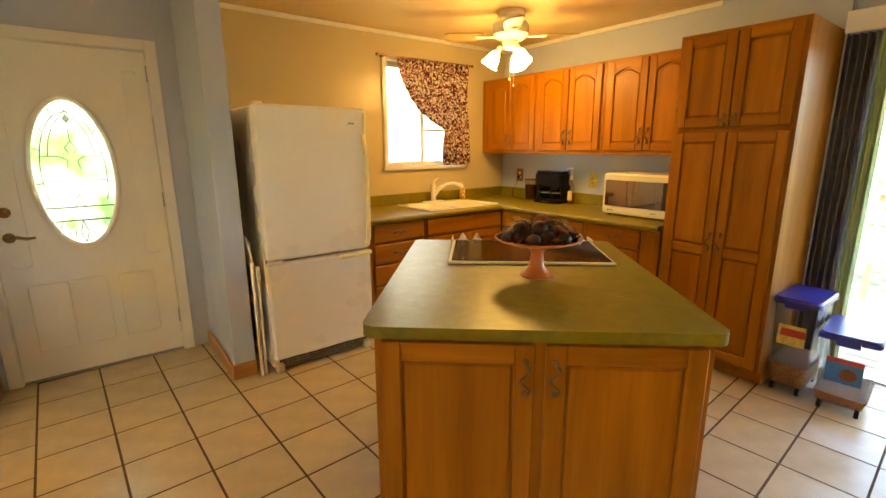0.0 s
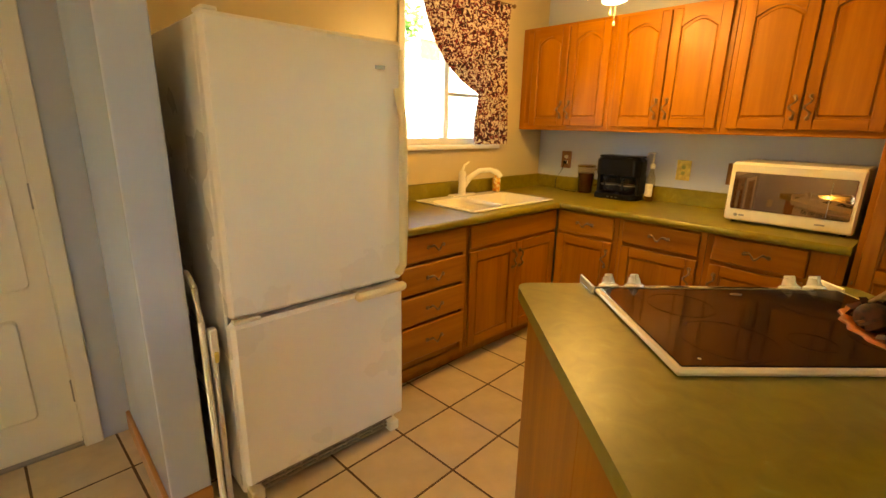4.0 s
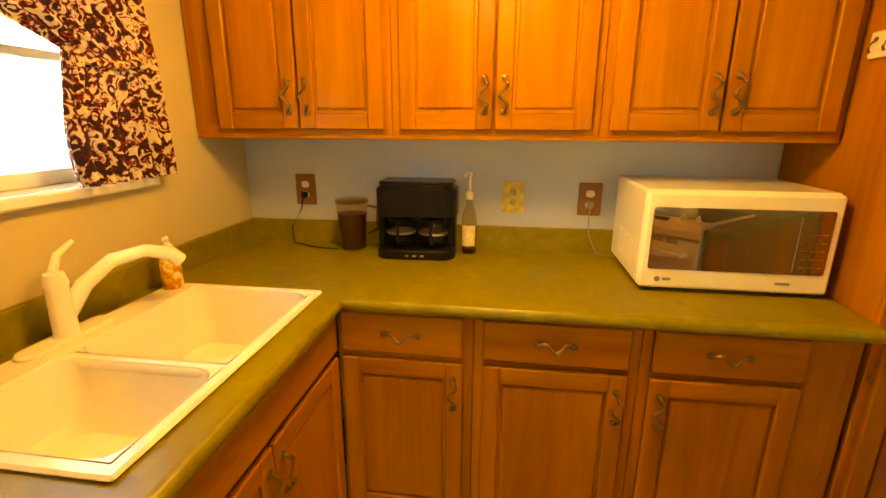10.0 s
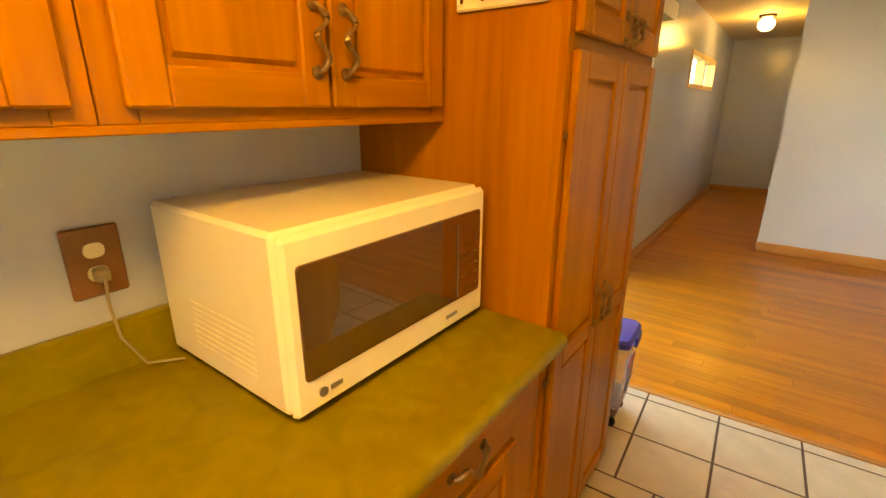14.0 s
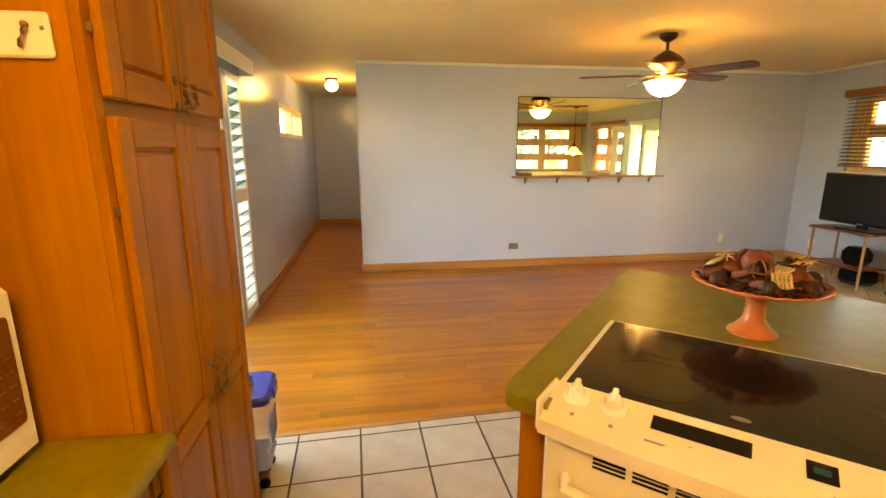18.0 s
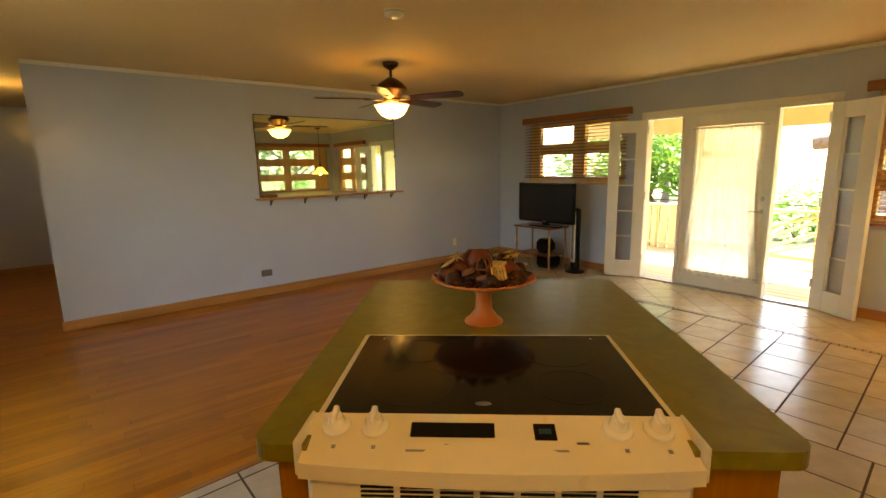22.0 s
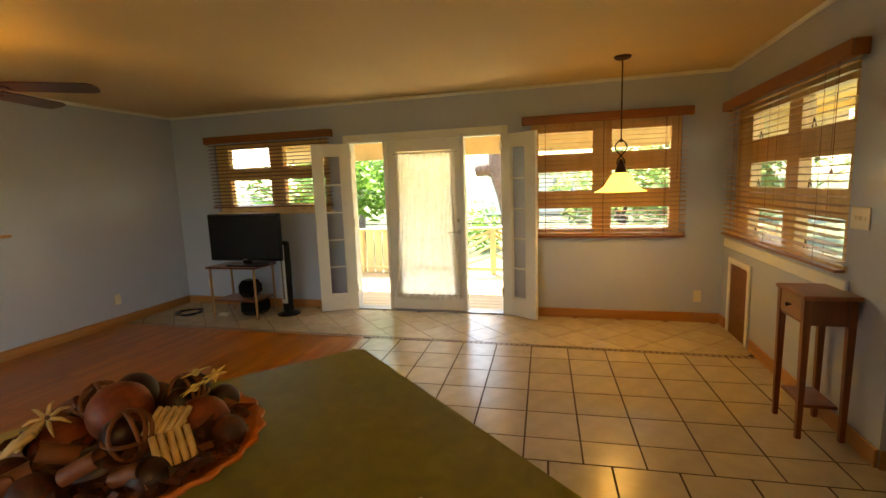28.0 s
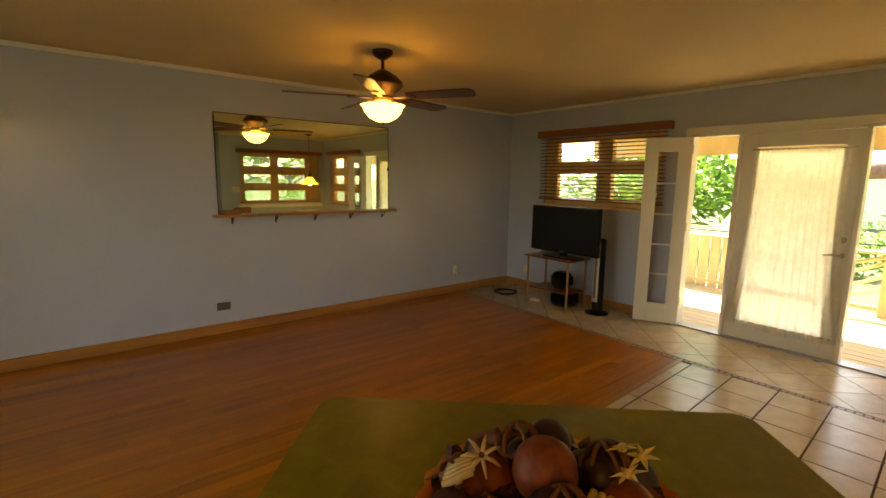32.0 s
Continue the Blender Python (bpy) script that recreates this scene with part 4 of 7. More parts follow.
def drawer(parent, x0, x1, z0, z1, y, pull=True):
    g = Geo().box(x0, x1, y - 0.019, y - 0.0005, z0, z1, 0.006)
    f = part("drawer_front", g, OAKX, parent)
    if pull:
        part("handle", curl(Geo(), (x0 + x1) / 2, y - 0.019, (z0 + z1) / 2, 0.105, False), BRONZE, f, "wrought bronze scroll handle", True)
    return f


def carcass(parent, L, D, z0, z1, toe=0.0, name="body"):
    g = Geo()
    g.box(0, L, 0.019, D, z0 + toe, z1)
    if toe:
        g.box(0, L, 0.075, D, z0, z0 + toe)
    return part(name, g, OAK, parent)


def face_frame(parent, spans, z0, z1, rails):
    """Stiles at spans and level rails between them."""
    for a, b in spans:
        part("stile", Geo().box(a, b, 0.0, 0.019, z0, z1, 0.0015), OAK, parent)
    for i in range(len(spans) - 1):
        for r0, r1 in rails:
            part("rail", Geo().box(spans[i][1], spans[i + 1][0], 0.0005, 0.019, r0, r1, 0.0015), OAKX, parent)


# wall cabinets on the east wall: local x runs towards the pantry
UP = ((0.004, 0.735), (0.737, 1.42), (1.422, 2.128))
for k, (a, b) in enumerate(UP):
    c = thing("wall_cabinet", "honey oak wall cabinet with two arched doors", "cabinet", -0.302, -a, 0, -90, "kitchen wall cabinets")
    L = b - a
    carcass(c, L, 0.30, 1.385, 2.085)
    face_frame(c, ((0, 0.045), (L - 0.045, L)), 1.385, 2.085, ((1.385, 1.42), (2.05, 2.085)))
    lo = 0.10 if k == 0 else 0.028
    mid_ = (lo + L - 0.025) / 2
    if k == 0:
        part("filler", Geo().box(0.045, 0.10, 0.0, 0.019, 1.42, 2.05, 0.001), OAK, c)
    panel_door(c, lo, mid_ - 0.004, 1.405, 2.065, 0.0, (mid_ - 0.032, 1.515), 0.045)
    panel_door(c, mid_ + 0.004, L - 0.025, 1.405, 2.065, 0.0, (mid_ + 0.032, 1.515), 0.045)
part("underside_rail", Geo().box(0, 2.124, 0.0, 0.02, 1.372, 1.385, 0.002), OAKX, tagged(thing("light_rail", "oak strip under the wall cabinets", "trim", -0.303, -0.004, 0, -90)))

# base cabinets, east run
LO = ((0.615, 1.05), (1.052, 1.543), (1.545, 2.118))
for k, (a, b) in enumerate(LO):
    c = thing("base_cabinet", "honey oak base cabinet with drawer over door", "cabinet", -0.602, -a, 0, -90, "kitchen base cabinets")
    L = b - a
    carcass(c, L, 0.60, 0.0, 0.872, 0.10)
    face_frame(c, ((0, 0.03), (L - 0.03, L)), 0.10, 0.872, ((0.10, 0.135), (0.695, 0.725), (0.862, 0.872)))
    x0, x1 = (0.016, 0.405) if k == 0 else ((0.028, 0.46) if k == 1 else (0.03, 0.435))
    if k == 2:
        part("stile", Geo().box(0.44, L - 0.03, -0.0015, 0.019, 0.135, 0.862, 0.001), OAK, c)
    drawer(c, x0, x1, 0.727, 0.862, 0.0)
    panel_door(c, x0, x1, 0.122, 0.705, 0.0, ((x1 - 0.03, 0.60) if k < 2 else (x0 + 0.03, 0.60)))

# base cabinets, north run: local x towards the corner
c = thing("base_cabinet", "honey oak base cabinet with four drawers beside the refrigerator", "cabinet", -2.03, -0.602, 0, 0, "kitchen base cabinets")
L = 0.55
carcass(c, L, 0.60, 0.0, 0.872, 0.10)
face_frame(c, ((0, 0.06), (L - 0.03, L)), 0.10, 0.872, ((0.10, 0.135), (0.862, 0.872)))
for z0_, z1_ in ((0.722, 0.862), (0.555, 0.706), (0.388, 0.539), (0.185, 0.372)):
    drawer(c, 0.075, 0.53, z0_, z1_, 0.0)
c = thing("sink_cabinet", "honey oak sink base cabinet with two doors", "cabinet", -1.478, -0.602, 0, 0)
L = 0.865
carcass(c, L, 0.60, 0.0, 0.70, 0.10)
face_frame(c, ((0, 0.025), (L - 0.025, L)), 0.10, 0.872, ((0.10, 0.135), (0.695, 0.725), (0.862, 0.872)))
drawer(c, 0.018, L - 0.012, 0.727, 0.862, 0.0, False)
panel_door(c, 0.018, 0.428, 0.122, 0.705, 0.0, (0.40, 0.60))
panel_door(c, 0.438, L - 0.012, 0.122, 0.705, 0.0, (0.466, 0.60))

# worktop with rolled edge and splashback
w = thing("worktop", "olive green mottled laminate worktop in an L shape", "worktop")
g = Geo()
FX = -0.642
sx0, sx1, sy0, sy1 = -1.385, -0.635, -0.555, -0.095    # sink hole
z0, z1 = 0.875, 0.915
for a in ((-2.04, sx0, -0.642, -0.001), (sx0, sx1, -0.642, sy0), (sx0, sx1, sy1, -0.001), (sx1, -0.001, -0.642, -0.001), (FX, -0.001, -2.125, -0.642)):
    part("slab", Geo().box(a[0], a[1], a[2], a[3], z0, z1), COUNTER, w)
g = Geo().tube([(-2.04, -0.642, 0.895), (-0.642, -0.642, 0.895), (-0.642, -2.125, 0.895)], 0.0205, 12)
part("rolled_edge", g, COUNTER, w, smooth=True)
part("splashback", Geo().box(-2.04, -0.02, -0.020, -0.001, 0.908, 1.015, 0.005), COUNTER, w)
part("splashback", Geo().box(-0.020, -0.001, -2.125, -0.001, 0.908, 1.015, 0.005), COUNTER, w)

# sink
s = thing("sink", "white enamel double bowl drop-in sink", "sink", -1.01, -0.325, 0.915)
hx, hy = 0.395, 0.255
g = Geo()
outer = rounded(-hx, hx, -hy, hy, 0.03, 4)
CORNERS = Geo()
def bowl(x0, x1, y0, y1, depth):
    a = rounded(x0, x1, y0, y1, 0.05, 4)
    b_ = rounded(x0 + 0.02, x1 - 0.02, y0 + 0.02, y1 - 0.02, 0.05, 4)
    n = len(a)
    vs = [(x, y, 0.011) for x, y in a] + [(x, y, -depth + 0.02) for x, y in b_] + [((x0 + x1) / 2 + (x - (x0 + x1) / 2) * 0.86, (y0 + y1) / 2 + (y - (y0 + y1) / 2) * 0.86, -depth) for x, y in b_]
    fs = [(i, n + i, n + (i + 1) % n, (i + 1) % n) for i in range(n)] + [(n + i, 2 * n + i, 2 * n + (i + 1) % n, n + (i + 1) % n) for i in range(n)] + [tuple(range(2 * n, 3 * n))]
    g = Geo().add(vs, fs)
    for px, py in ((x0, y0), (x1, y0), (x1, y1), (x0, y1)):
        arc = [(x, y, 0.0112) for x, y in a if abs(x - px) < 0.051 and abs(y - py) < 0.051]
        CORNERS.add([(px, py, 0.0112)] + arc, [(0, k, k + 1) for k in range(1, len(arc))])
    return g
DV = -0.075       # line of the low wall between the bowls
b1 = bowl(-hx + 0.03, DV - 0.012, -hy + 0.03, hy - 0.10, 0.15)
b2 = bowl(DV + 0.012, hx - 0.03, -hy + 0.03, hy - 0.10, 0.19)
part("basin", b1, SINKM, s, smooth=True)
part("basin", b2, SINKM, s, smooth=True)
g = CORNERS
g.box(-hx, hx, hy - 0.10, hy, 0.0, 0.012, 0.006)
g.box(-hx, hx, -hy, -hy + 0.031, 0.0, 0.012, 0.006)
g.box(-hx, -hx + 0.031, -hy + 0.02, hy - 0.09, 0.0, 0.012, 0.005)
g.box(hx - 0.031, hx, -hy + 0.02, hy - 0.09, 0.0, 0.012, 0.005)
part("rim", g, SINKM, s)
part("divider", Geo().tube([(DV, -hy + 0.025, -0.004), (DV, 0.0, -0.005), (DV, hy - 0.095, -0.004)], 0.0175, 10), SINKM, s, smooth=True)
for x in (-0.225, 0.15):
    part("drain", Geo().lathe([(0.04, 0), (0.04, 0.004), (0.012, 0.001)], x, -0.04, -0.148 if x < 0 else -0.188, 16), GREY, s)
f = thing("faucet", "white single lever kitchen faucet with arched spout", "faucet", -1.02, -0.105, 0.928)
part("deck_plate", Geo().prism(rounded(-0.12, 0.12, -0.028, 0.028, 0.027, 5), 0, 0.010, 0.004), SINKM, f)
part("base", Geo().lathe([(0.03, 0.008), (0.026, 0.02), (0.024, 0.13), (0.027, 0.14), (0.020, 0.165), (0.0001, 0.17)], n=18), SINKM, f, smooth=True)
part("spout", Geo().tube([(0.01, 0, 0.055), (0.05, -0.02, 0.12), (0.11, -0.05, 0.165), (0.18, -0.085, 0.172), (0.235, -0.112, 0.150), (0.255, -0.122, 0.125)], [0.02, 0.02, 0.018, 0.017, 0.02, 0.021], 12), SINKM, f, smooth=True)
part("lever", Geo().tube([(0, 0, 0.165), (0.02, 0.005, 0.20), (0.07, 0.01, 0.222)], [0.011, 0.009, 0.006], 8), SINKM, f, smooth=True)
b = thing("soap_bottle", "small patterned soap dispenser on the sink", "bottle", -0.665, -0.11, 0.928)
part("bottle", Geo().lathe([(0.026, 0), (0.03, 0.01), (0.029, 0.09), (0.018, 0.115), (0.014, 0.12)], n=16), two_tone("soap_print", (0.55, 0.16, 0.03), (0.66, 0.42, 0.06), 45, 0.42, 0.52, 0.5, (0.75, 0.66, 0.42)), b, smooth=True)
part("pump", Geo().lathe([(0.014, 0.12), (0.016, 0.135), (0.007, 0.145), (0.007, 0.16)], n=12).tube([(0, 0, 0.16), (-0.03, -0.015, 0.162)], 0.006, 6), SINKM, b, smooth=True)

# ---- things on the worktop ----
def plate(name, label, y, z, mat, cord=None, kind_=True, cord_mat=None):
    p = thing(name, label, "outlet", -0.001, y, z, -90)
    part("plate", Geo().box(-0.045, 0.045, -0.007, 0.0, -0.066, 0.066, 0.004), mat, p)
    if kind_:
        for dz in (-0.022, 0.022):
            part("socket", Geo().prism(rounded(-0.017, 0.017, -0.014, 0.014, 0.012, 4), 0, 0.003, 0.001, pose(0, -0.007, dz, 90)), IVORY, p)
    else:
        for dz in (-0.018, 0.02):
            part("rosette", Geo().lathe([(0.014, 0), (0.012, 0.003), (0.004, 0.005)], n=7, m=pose(0, -0.007, dz, 90)), material("leaf_print", (0.35, 0.36, 0.08), 0.5), p)
    part("plug", Geo().box(-0.012, 0.012, -0.035, -0.0105, -0.034, -0.008, 0.004), cord_mat or DARK, p) if cord else None
    if cord:
        part("cord", Geo().tube(cord, 0.003, 6), cord_mat or DARK, p, smooth=True)
    return p


plate("outlet", "brown wall outlet with a plugged black cord", -0.268, 1.147, BROWNP, [(0, -0.035, -0.022), (-0.01, -0.04, -0.08), (-0.055, -0.05, -0.16), (-0.04, -0.07, -0.222), (0.06, -0.10, -0.2305), (0.18, -0.12, -0.2305)])
plate("outlet", "brown wall outlet with the microwave cord", -1.462, 1.135, BROWNP, [(0, -0.035, -0.022), (-0.004, -0.04, -0.08), (0.0, -0.05, -0.14), (0.03, -0.06, -0.205), (0.09, -0.08, -0.2165)], True, material("grey_cord", (0.30, 0.25, 0.17), 0.45))
plate("switch_plate", "yellow decorative switch plate with leaf print", -1.158, 1.135, YELLOWP, None, False)

m_ = thing("coffee_maker", "black twin carafe coffee maker", "coffee maker", -0.125, -0.785, 0.915, -88)
part("base", Geo().prism(rounded(-0.155, 0.155, -0.095, 0.098, 0.06, 7), 0, 0.036, 0.006), DARK, m_)
part("tower", Geo().box(-0.150, 0.150, 0.045, 0.095, 0.036, 0.17, 0.006), DARK, m_)
part("brew_head", Geo().prism(rounded(-0.158, 0.158, -0.078, 0.098, 0.055, 7), 0.165, 0.285, 0.018), DARK, m_)
part("side_post", Geo().box(-0.153, -0.128, -0.03, 0.05, 0.036, 0.166, 0.004), DARK, m_)
part("side_post", Geo().box(0.128, 0.153, -0.03, 0.05, 0.036, 0.166, 0.004), DARK, m_)
part("lid", Geo().prism(rounded(-0.145, 0.145, -0.06, 0.09, 0.025, 5), 0.285, 0.297, 0.005), DARK, m_)
JUG = glass("carafe_glass", (0.80, 0.72, 0.60), 0.02)
for x in (-0.064, 0.064):
    c_ = part("carafe", Geo().lathe([(0.045, 0.038), (0.058, 0.052), (0.058, 0.095), (0.044, 0.130), (0.046, 0.145)], x, -0.015, 0, 20), JUG, m_, "smoked glass carafe", True)
    part("carafe_rim", Geo().lathe([(0.0475, 0.136), (0.049, 0.150), (0.030, 0.156), (0.0001, 0.157)], x, -0.015, 0, 20), DARK, c_, smooth=True)
    part("carafe_band", Geo().lathe([(0.0592, 0.092), (0.0592, 0.100)], x, -0.015, 0, 20), NICKEL, c_)
    part("carafe_handle", Geo().tube([(x, -0.063, 0.140), (x, -0.094, 0.130), (x, -0.094, 0.080), (x, -0.070, 0.062)], 0.008, 6), DARK, c_, smooth=True)
part("badge", Geo().box(-0.016, 0.016, -0.0775, -0.0745, 0.205, 0.217, 0.001), GREY, m_)
for x in (-0.03, 0.0, 0.03):
    part("button", Geo().box(x - 0.007, x + 0.007, -0.098, -0.0945, 0.012, 0.020, 0.001), GREY, m_)
j = thing("tea_pitcher", "glass pitcher of dark tea with a lid", "pitcher", -0.085, -0.50, 0.915)
part("tea", Geo().lathe([(0.046, 0.004), (0.050, 0.01), (0.0590, 0.150), (0.0001, 0.151)], n=18), COLA, j, smooth=True)
part("jug", Geo().lathe([(0.050, 0.0), (0.054, 0.006), (0.066, 0.20)], n=18), glass("jug_glass", (0.92, 0.84, 0.68), 0.03), j, smooth=True)
part("lid", Geo().lathe([(0.067, 0.196), (0.069, 0.206), (0.062, 0.210), (0.0001, 0.211)], n=18), glass("amber_lid", (0.84, 0.68, 0.42), 0.08), j, "clear amber lid", smooth=True)
part("handle", Geo().tube([(0.02, -0.062, 0.18), (0.03, -0.10, 0.17), (0.03, -0.10, 0.08), (0.02, -0.06, 0.06)], 0.007, 6), glass("amber_handle", (0.80, 0.60, 0.34), 0.03), j, smooth=True)
b = thing("lotion_bottle", "tall clear pump bottle of golden soap", "bottle", -0.085, -0.988, 0.915)
part("bottle", Geo().lathe([(0.027, 0), (0.030, 0.006), (0.030, 0.135), (0.026, 0.165), (0.013, 0.200), (0.013, 0.225)], n=18), glass("bottle_plastic", (0.94, 0.88, 0.70), 0.05), b, smooth=True)
part("liquid", Geo().lathe([(0.026, 0.004), (0.0275, 0.010), (0.0275, 0.105), (0.0001, 0.106)], n=18), glass("golden_soap", (0.92, 0.74, 0.34), 0.05), b, "golden liquid soap", smooth=True)
part("label", Geo().sheet(lambda u, v: (0.0308 * math.cos(2.1 + 2.0 * u), 0.0308 * math.sin(2.1 + 2.0 * u), 0.035 + 0.085 * v), 12, 1), material("cream_label", (0.70, 0.60, 0.34), 0.5, vary=0.2, scale=50), b, "cream paper label")
part("pump", Geo().lathe([(0.016, 0.222), (0.016, 0.25), (0.006, 0.256), (0.006, 0.315), (0.012, 0.318), (0.010, 0.33)], n=14).tube([(0, 0, 0.325), (-0.05, 0.012, 0.326), (-0.062, 0.014, 0.316)], 0.006, 7), SINKM, b, "white pump head", True)

# microwave
m_ = thing("microwave", "cream countertop microwave oven with dark glass door", "microwave", -0.445, -1.555, 0.915, -90)
Wm, Dm, Hm = 0.545, 0.41, 0.322
part("case", Geo().box(0, Wm, 0.02, Dm, 0.014, Hm, 0.008), SINKM, m_)
part("door_front", Geo().box(0, Wm, 0.0, 0.0195, 0.014, Hm - 0.004, 0.009), SINKM, m_)
part("door_glass", Geo().prism(rounded(0.022, Wm - 0.024, 0.077, Hm - 0.05, 0.008, 3), 0, 0.004, 0.002, pose(0, 0.0, 0, 90)), material("brown_oven_glass", (0.30, 0.215, 0.14), 0.02, 0.88, vary=0.02), m_, "dark brown glass door panel")
part("panel_line", Geo().box(Wm - 0.115, Wm - 0.112, -0.0055, -0.0035, 0.085, Hm - 0.07), GREY, m_)
for r in range(5):
    for q in range(3):
        part("key_mark", Geo().box(Wm - 0.098 + 0.024 * q, Wm - 0.084 + 0.024 * q, -0.0055, -0.0038, 0.10 + 0.025 * r, 0.103 + 0.025 * r), BROWNP, m_)
part("badge", Geo().lathe([(0.009, 0), (0.009, 0.0015)], n=14, m=pose(0.055, 0.0, 0.045, 90)), GREY, m_)
part("badge_bar", Geo().box(0.07, 0.095, -0.0015, 0.0, 0.041, 0.050), GREY, m_)
part("name_bar", Geo().box(Wm - 0.15, Wm - 0.11, -0.0015, 0.0, 0.042, 0.050), GREY, m_)
for k in range(8):
    part("vent_slot", Geo().box(-0.001, 0.001, 0.10, 0.30, 0.06 + 0.012 * k, 0.064 + 0.012 * k), PALE, m_)
for x in (0.04, Wm - 0.04):
    for y in (0.05, Dm - 0.05):
        part("foot", Geo().lathe([(0.014, 0), (0.014, 0.015)], x, y, 0, 10), DARK, m_)

# pantry
p = thing("pantry_cabinet", "tall honey oak pantry with upper and lower paired doors", "cabinet", -0.602, -2.135, 0, -90)
L = 0.655
carcass(p, L, 0.60, 0.0, 2.09, 0.10)
face_frame(p, ((0, 0.03), (L - 0.03, L)), 0.10, 2.09, ((0.10, 0.135), (1.505, 1.56), (2.06, 2.09)))
for x0, x1, hx_ in ((0.022, L / 2 - 0.003, L / 2 - 0.03), (L / 2 + 0.003, L - 0.022, L / 2 + 0.03)):
    panel_door(p, x0, x1, 1.548, 2.072, 0.0, None)
    panel_door(p, x0, x1, 0.122, 1.518, 0.0, (hx_, 0.86), 0.0, (0.80,))
    part("handle", curl(Geo(), hx_, -0.019, 1.585, 0.06), BRONZE, p, "wrought bronze scroll handle", True)
for x in (0.012, L - 0.012):
    for z in (0.30, 0.75, 1.35, 1.66, 1.98):
        part("hinge_pin", Geo().box(x - 0.004, x + 0.004, -0.009, 0.0, z - 0.009, z + 0.009, 0.002), BRONZE, p)
k = thing("key_rack", "cream key rack with four small hooks on the pantry side", "key rack", -0.45, -2.134, 1.64, 180)
part("board", Geo().box(-0.11, 0.11, -0.012, 0.0, -0.035, 0.035, 0.004), SINKM, k)
for i in range(4):
    x = -0.082 + 0.053 * i
    part("hook", Geo().tube([(x, -0.012, 0.012), (x + 0.004, -0.026, 0.004), (x, -0.03, -0.012), (x - 0.006, -0.022, -0.02)], 0.0035, 6).ball(x, -0.014, 0.014, 0.006, 6), BRONZE, k, smooth=True)
part("screw", Geo().lathe([(0.004, 0), (0.002, 0.002)], n=8, m=pose(0.1, -0.012, 0.01, 90)), GREY, k)

# refrigerator
f = thing("refrigerator", "white bottom freezer refrigerator", "refrigerator", -2.825, -0.835, 0)
Wf = 0.715
part("cabinet", Geo().box(0.004, Wf - 0.004, 0.065, 0.74, 0.03, 1.685, 0.008), FRIDGE, f)
u = part("upper_door", Geo().box(0, Wf, 0.0, 0.06, 0.757, 1.69, 0.014), FRIDGE, f)
l_ = part("lower_door", Geo().box(0, Wf, 0.0, 0.06, 0.10, 0.74, 0.014), FRIDGE, f)
part("gasket", Geo().box(0.01, Wf - 0.01, 0.058, 0.066, 0.11, 1.68), GREY, f)
pts = [(Wf - 0.03, -0.006, 0.79), (Wf - 0.028, -0.032, 0.83), (Wf - 0.03, -0.045, 1.0), (Wf - 0.03, -0.045, 1.25), (Wf - 0.028, -0.03, 1.42), (Wf - 0.03, -0.006, 1.52)]
part("handle", Geo().tube(pts, [0.018, 0.016, 0.015, 0.015, 0.016, 0.018], 10), AGED, u, "long yellowed bow handle", True)
part("edge_strip", Geo().box(Wf - 0.022, Wf - 0.004, -0.008, 0.004, 0.78, 1.66, 0.004), AGED, u)
part("handle", Geo().box(Wf - 0.25, Wf - 0.002, -0.035, 0.004, 0.712, 0.748, 0.012), AGED, l_, "yellowed freezer drawer pull")
part("badge", Geo().box(Wf - 0.13, Wf - 0.085, -0.002, 0.001, 1.585, 1.598, 0.001), GREY, u)
part("door_clip", Geo().box(0.01, 0.10, -0.002, 0.03, 0.7415, 0.7555, 0.003), SINKM, f)
part("hinge_cover", Geo().box(0.012, 0.06, 0.012, 0.09, 1.688, 1.703, 0.005), FRIDGE, f)
kp = part("kick_grille", Geo().box(0.045, Wf - 0.03, 0.055, 0.066, 0.02, 0.098, 0.002), DARK, f)
SLATK = material("grille_beige", (0.30, 0.24, 0.15), 0.5, vary=0.15, scale=30)
for i in range(4):
    part("grille_bar", Geo().box(0.05, Wf - 0.035, 0.045, 0.056, 0.026 + i * 0.018, 0.035 + i * 0.018, 0.002), SLATK, kp)
for i in range(9):
    part("grille_post", Geo().box(0.09 + i * 0.068, 0.096 + i * 0.068, 0.047, 0.057, 0.024, 0.094), SLATK, kp)
for x in (0.03, Wf - 0.05):
    part("foot", Geo().box(x - 0.015, x + 0.035, 0.015, 0.075, 0.008, 0.06, 0.006), SINKM, f)
# folded step stool between refrigerator and stub wall
s = thing("step_stool", "folded white metal step stool leaning beside the refrigerator", "stool", -2.908, -0.775, 0.008)
part("frame", Geo().tube([(0.012, 0.0, 0.0), (0.014, 0.01, 0.75), (0.018, 0.05, 0.85), (0.02, 0.14, 0.88), (0.02, 0.30, 0.86), (0.016, 0.34, 0.7), (0.014, 0.34, 0.0)], 0.011, 8), FRIDGE, s, smooth=True)
part("rear_leg", Geo().tube([(0.04, 0.01, 0.0), (0.044, 0.02, 0.70)], 0.010, 8), FRIDGE, s, smooth=True)
part("rear_leg", Geo().tube([(0.04, 0.33, 0.0), (0.044, 0.32, 0.70)], 0.010, 8), FRIDGE, s, smooth=True)
part("step", Geo().box(0.024, 0.034, 0.03, 0.31, 0.20, 0.44, 0.003), GREY, s)
part("step", Geo().box(0.024, 0.034, 0.03, 0.31, 0.50, 0.70, 0.003), GREY, s)
part("clip", Geo().box(0.03, 0.055, -0.012, 0.02, 0.62, 0.72, 0.004), FRIDGE, s)
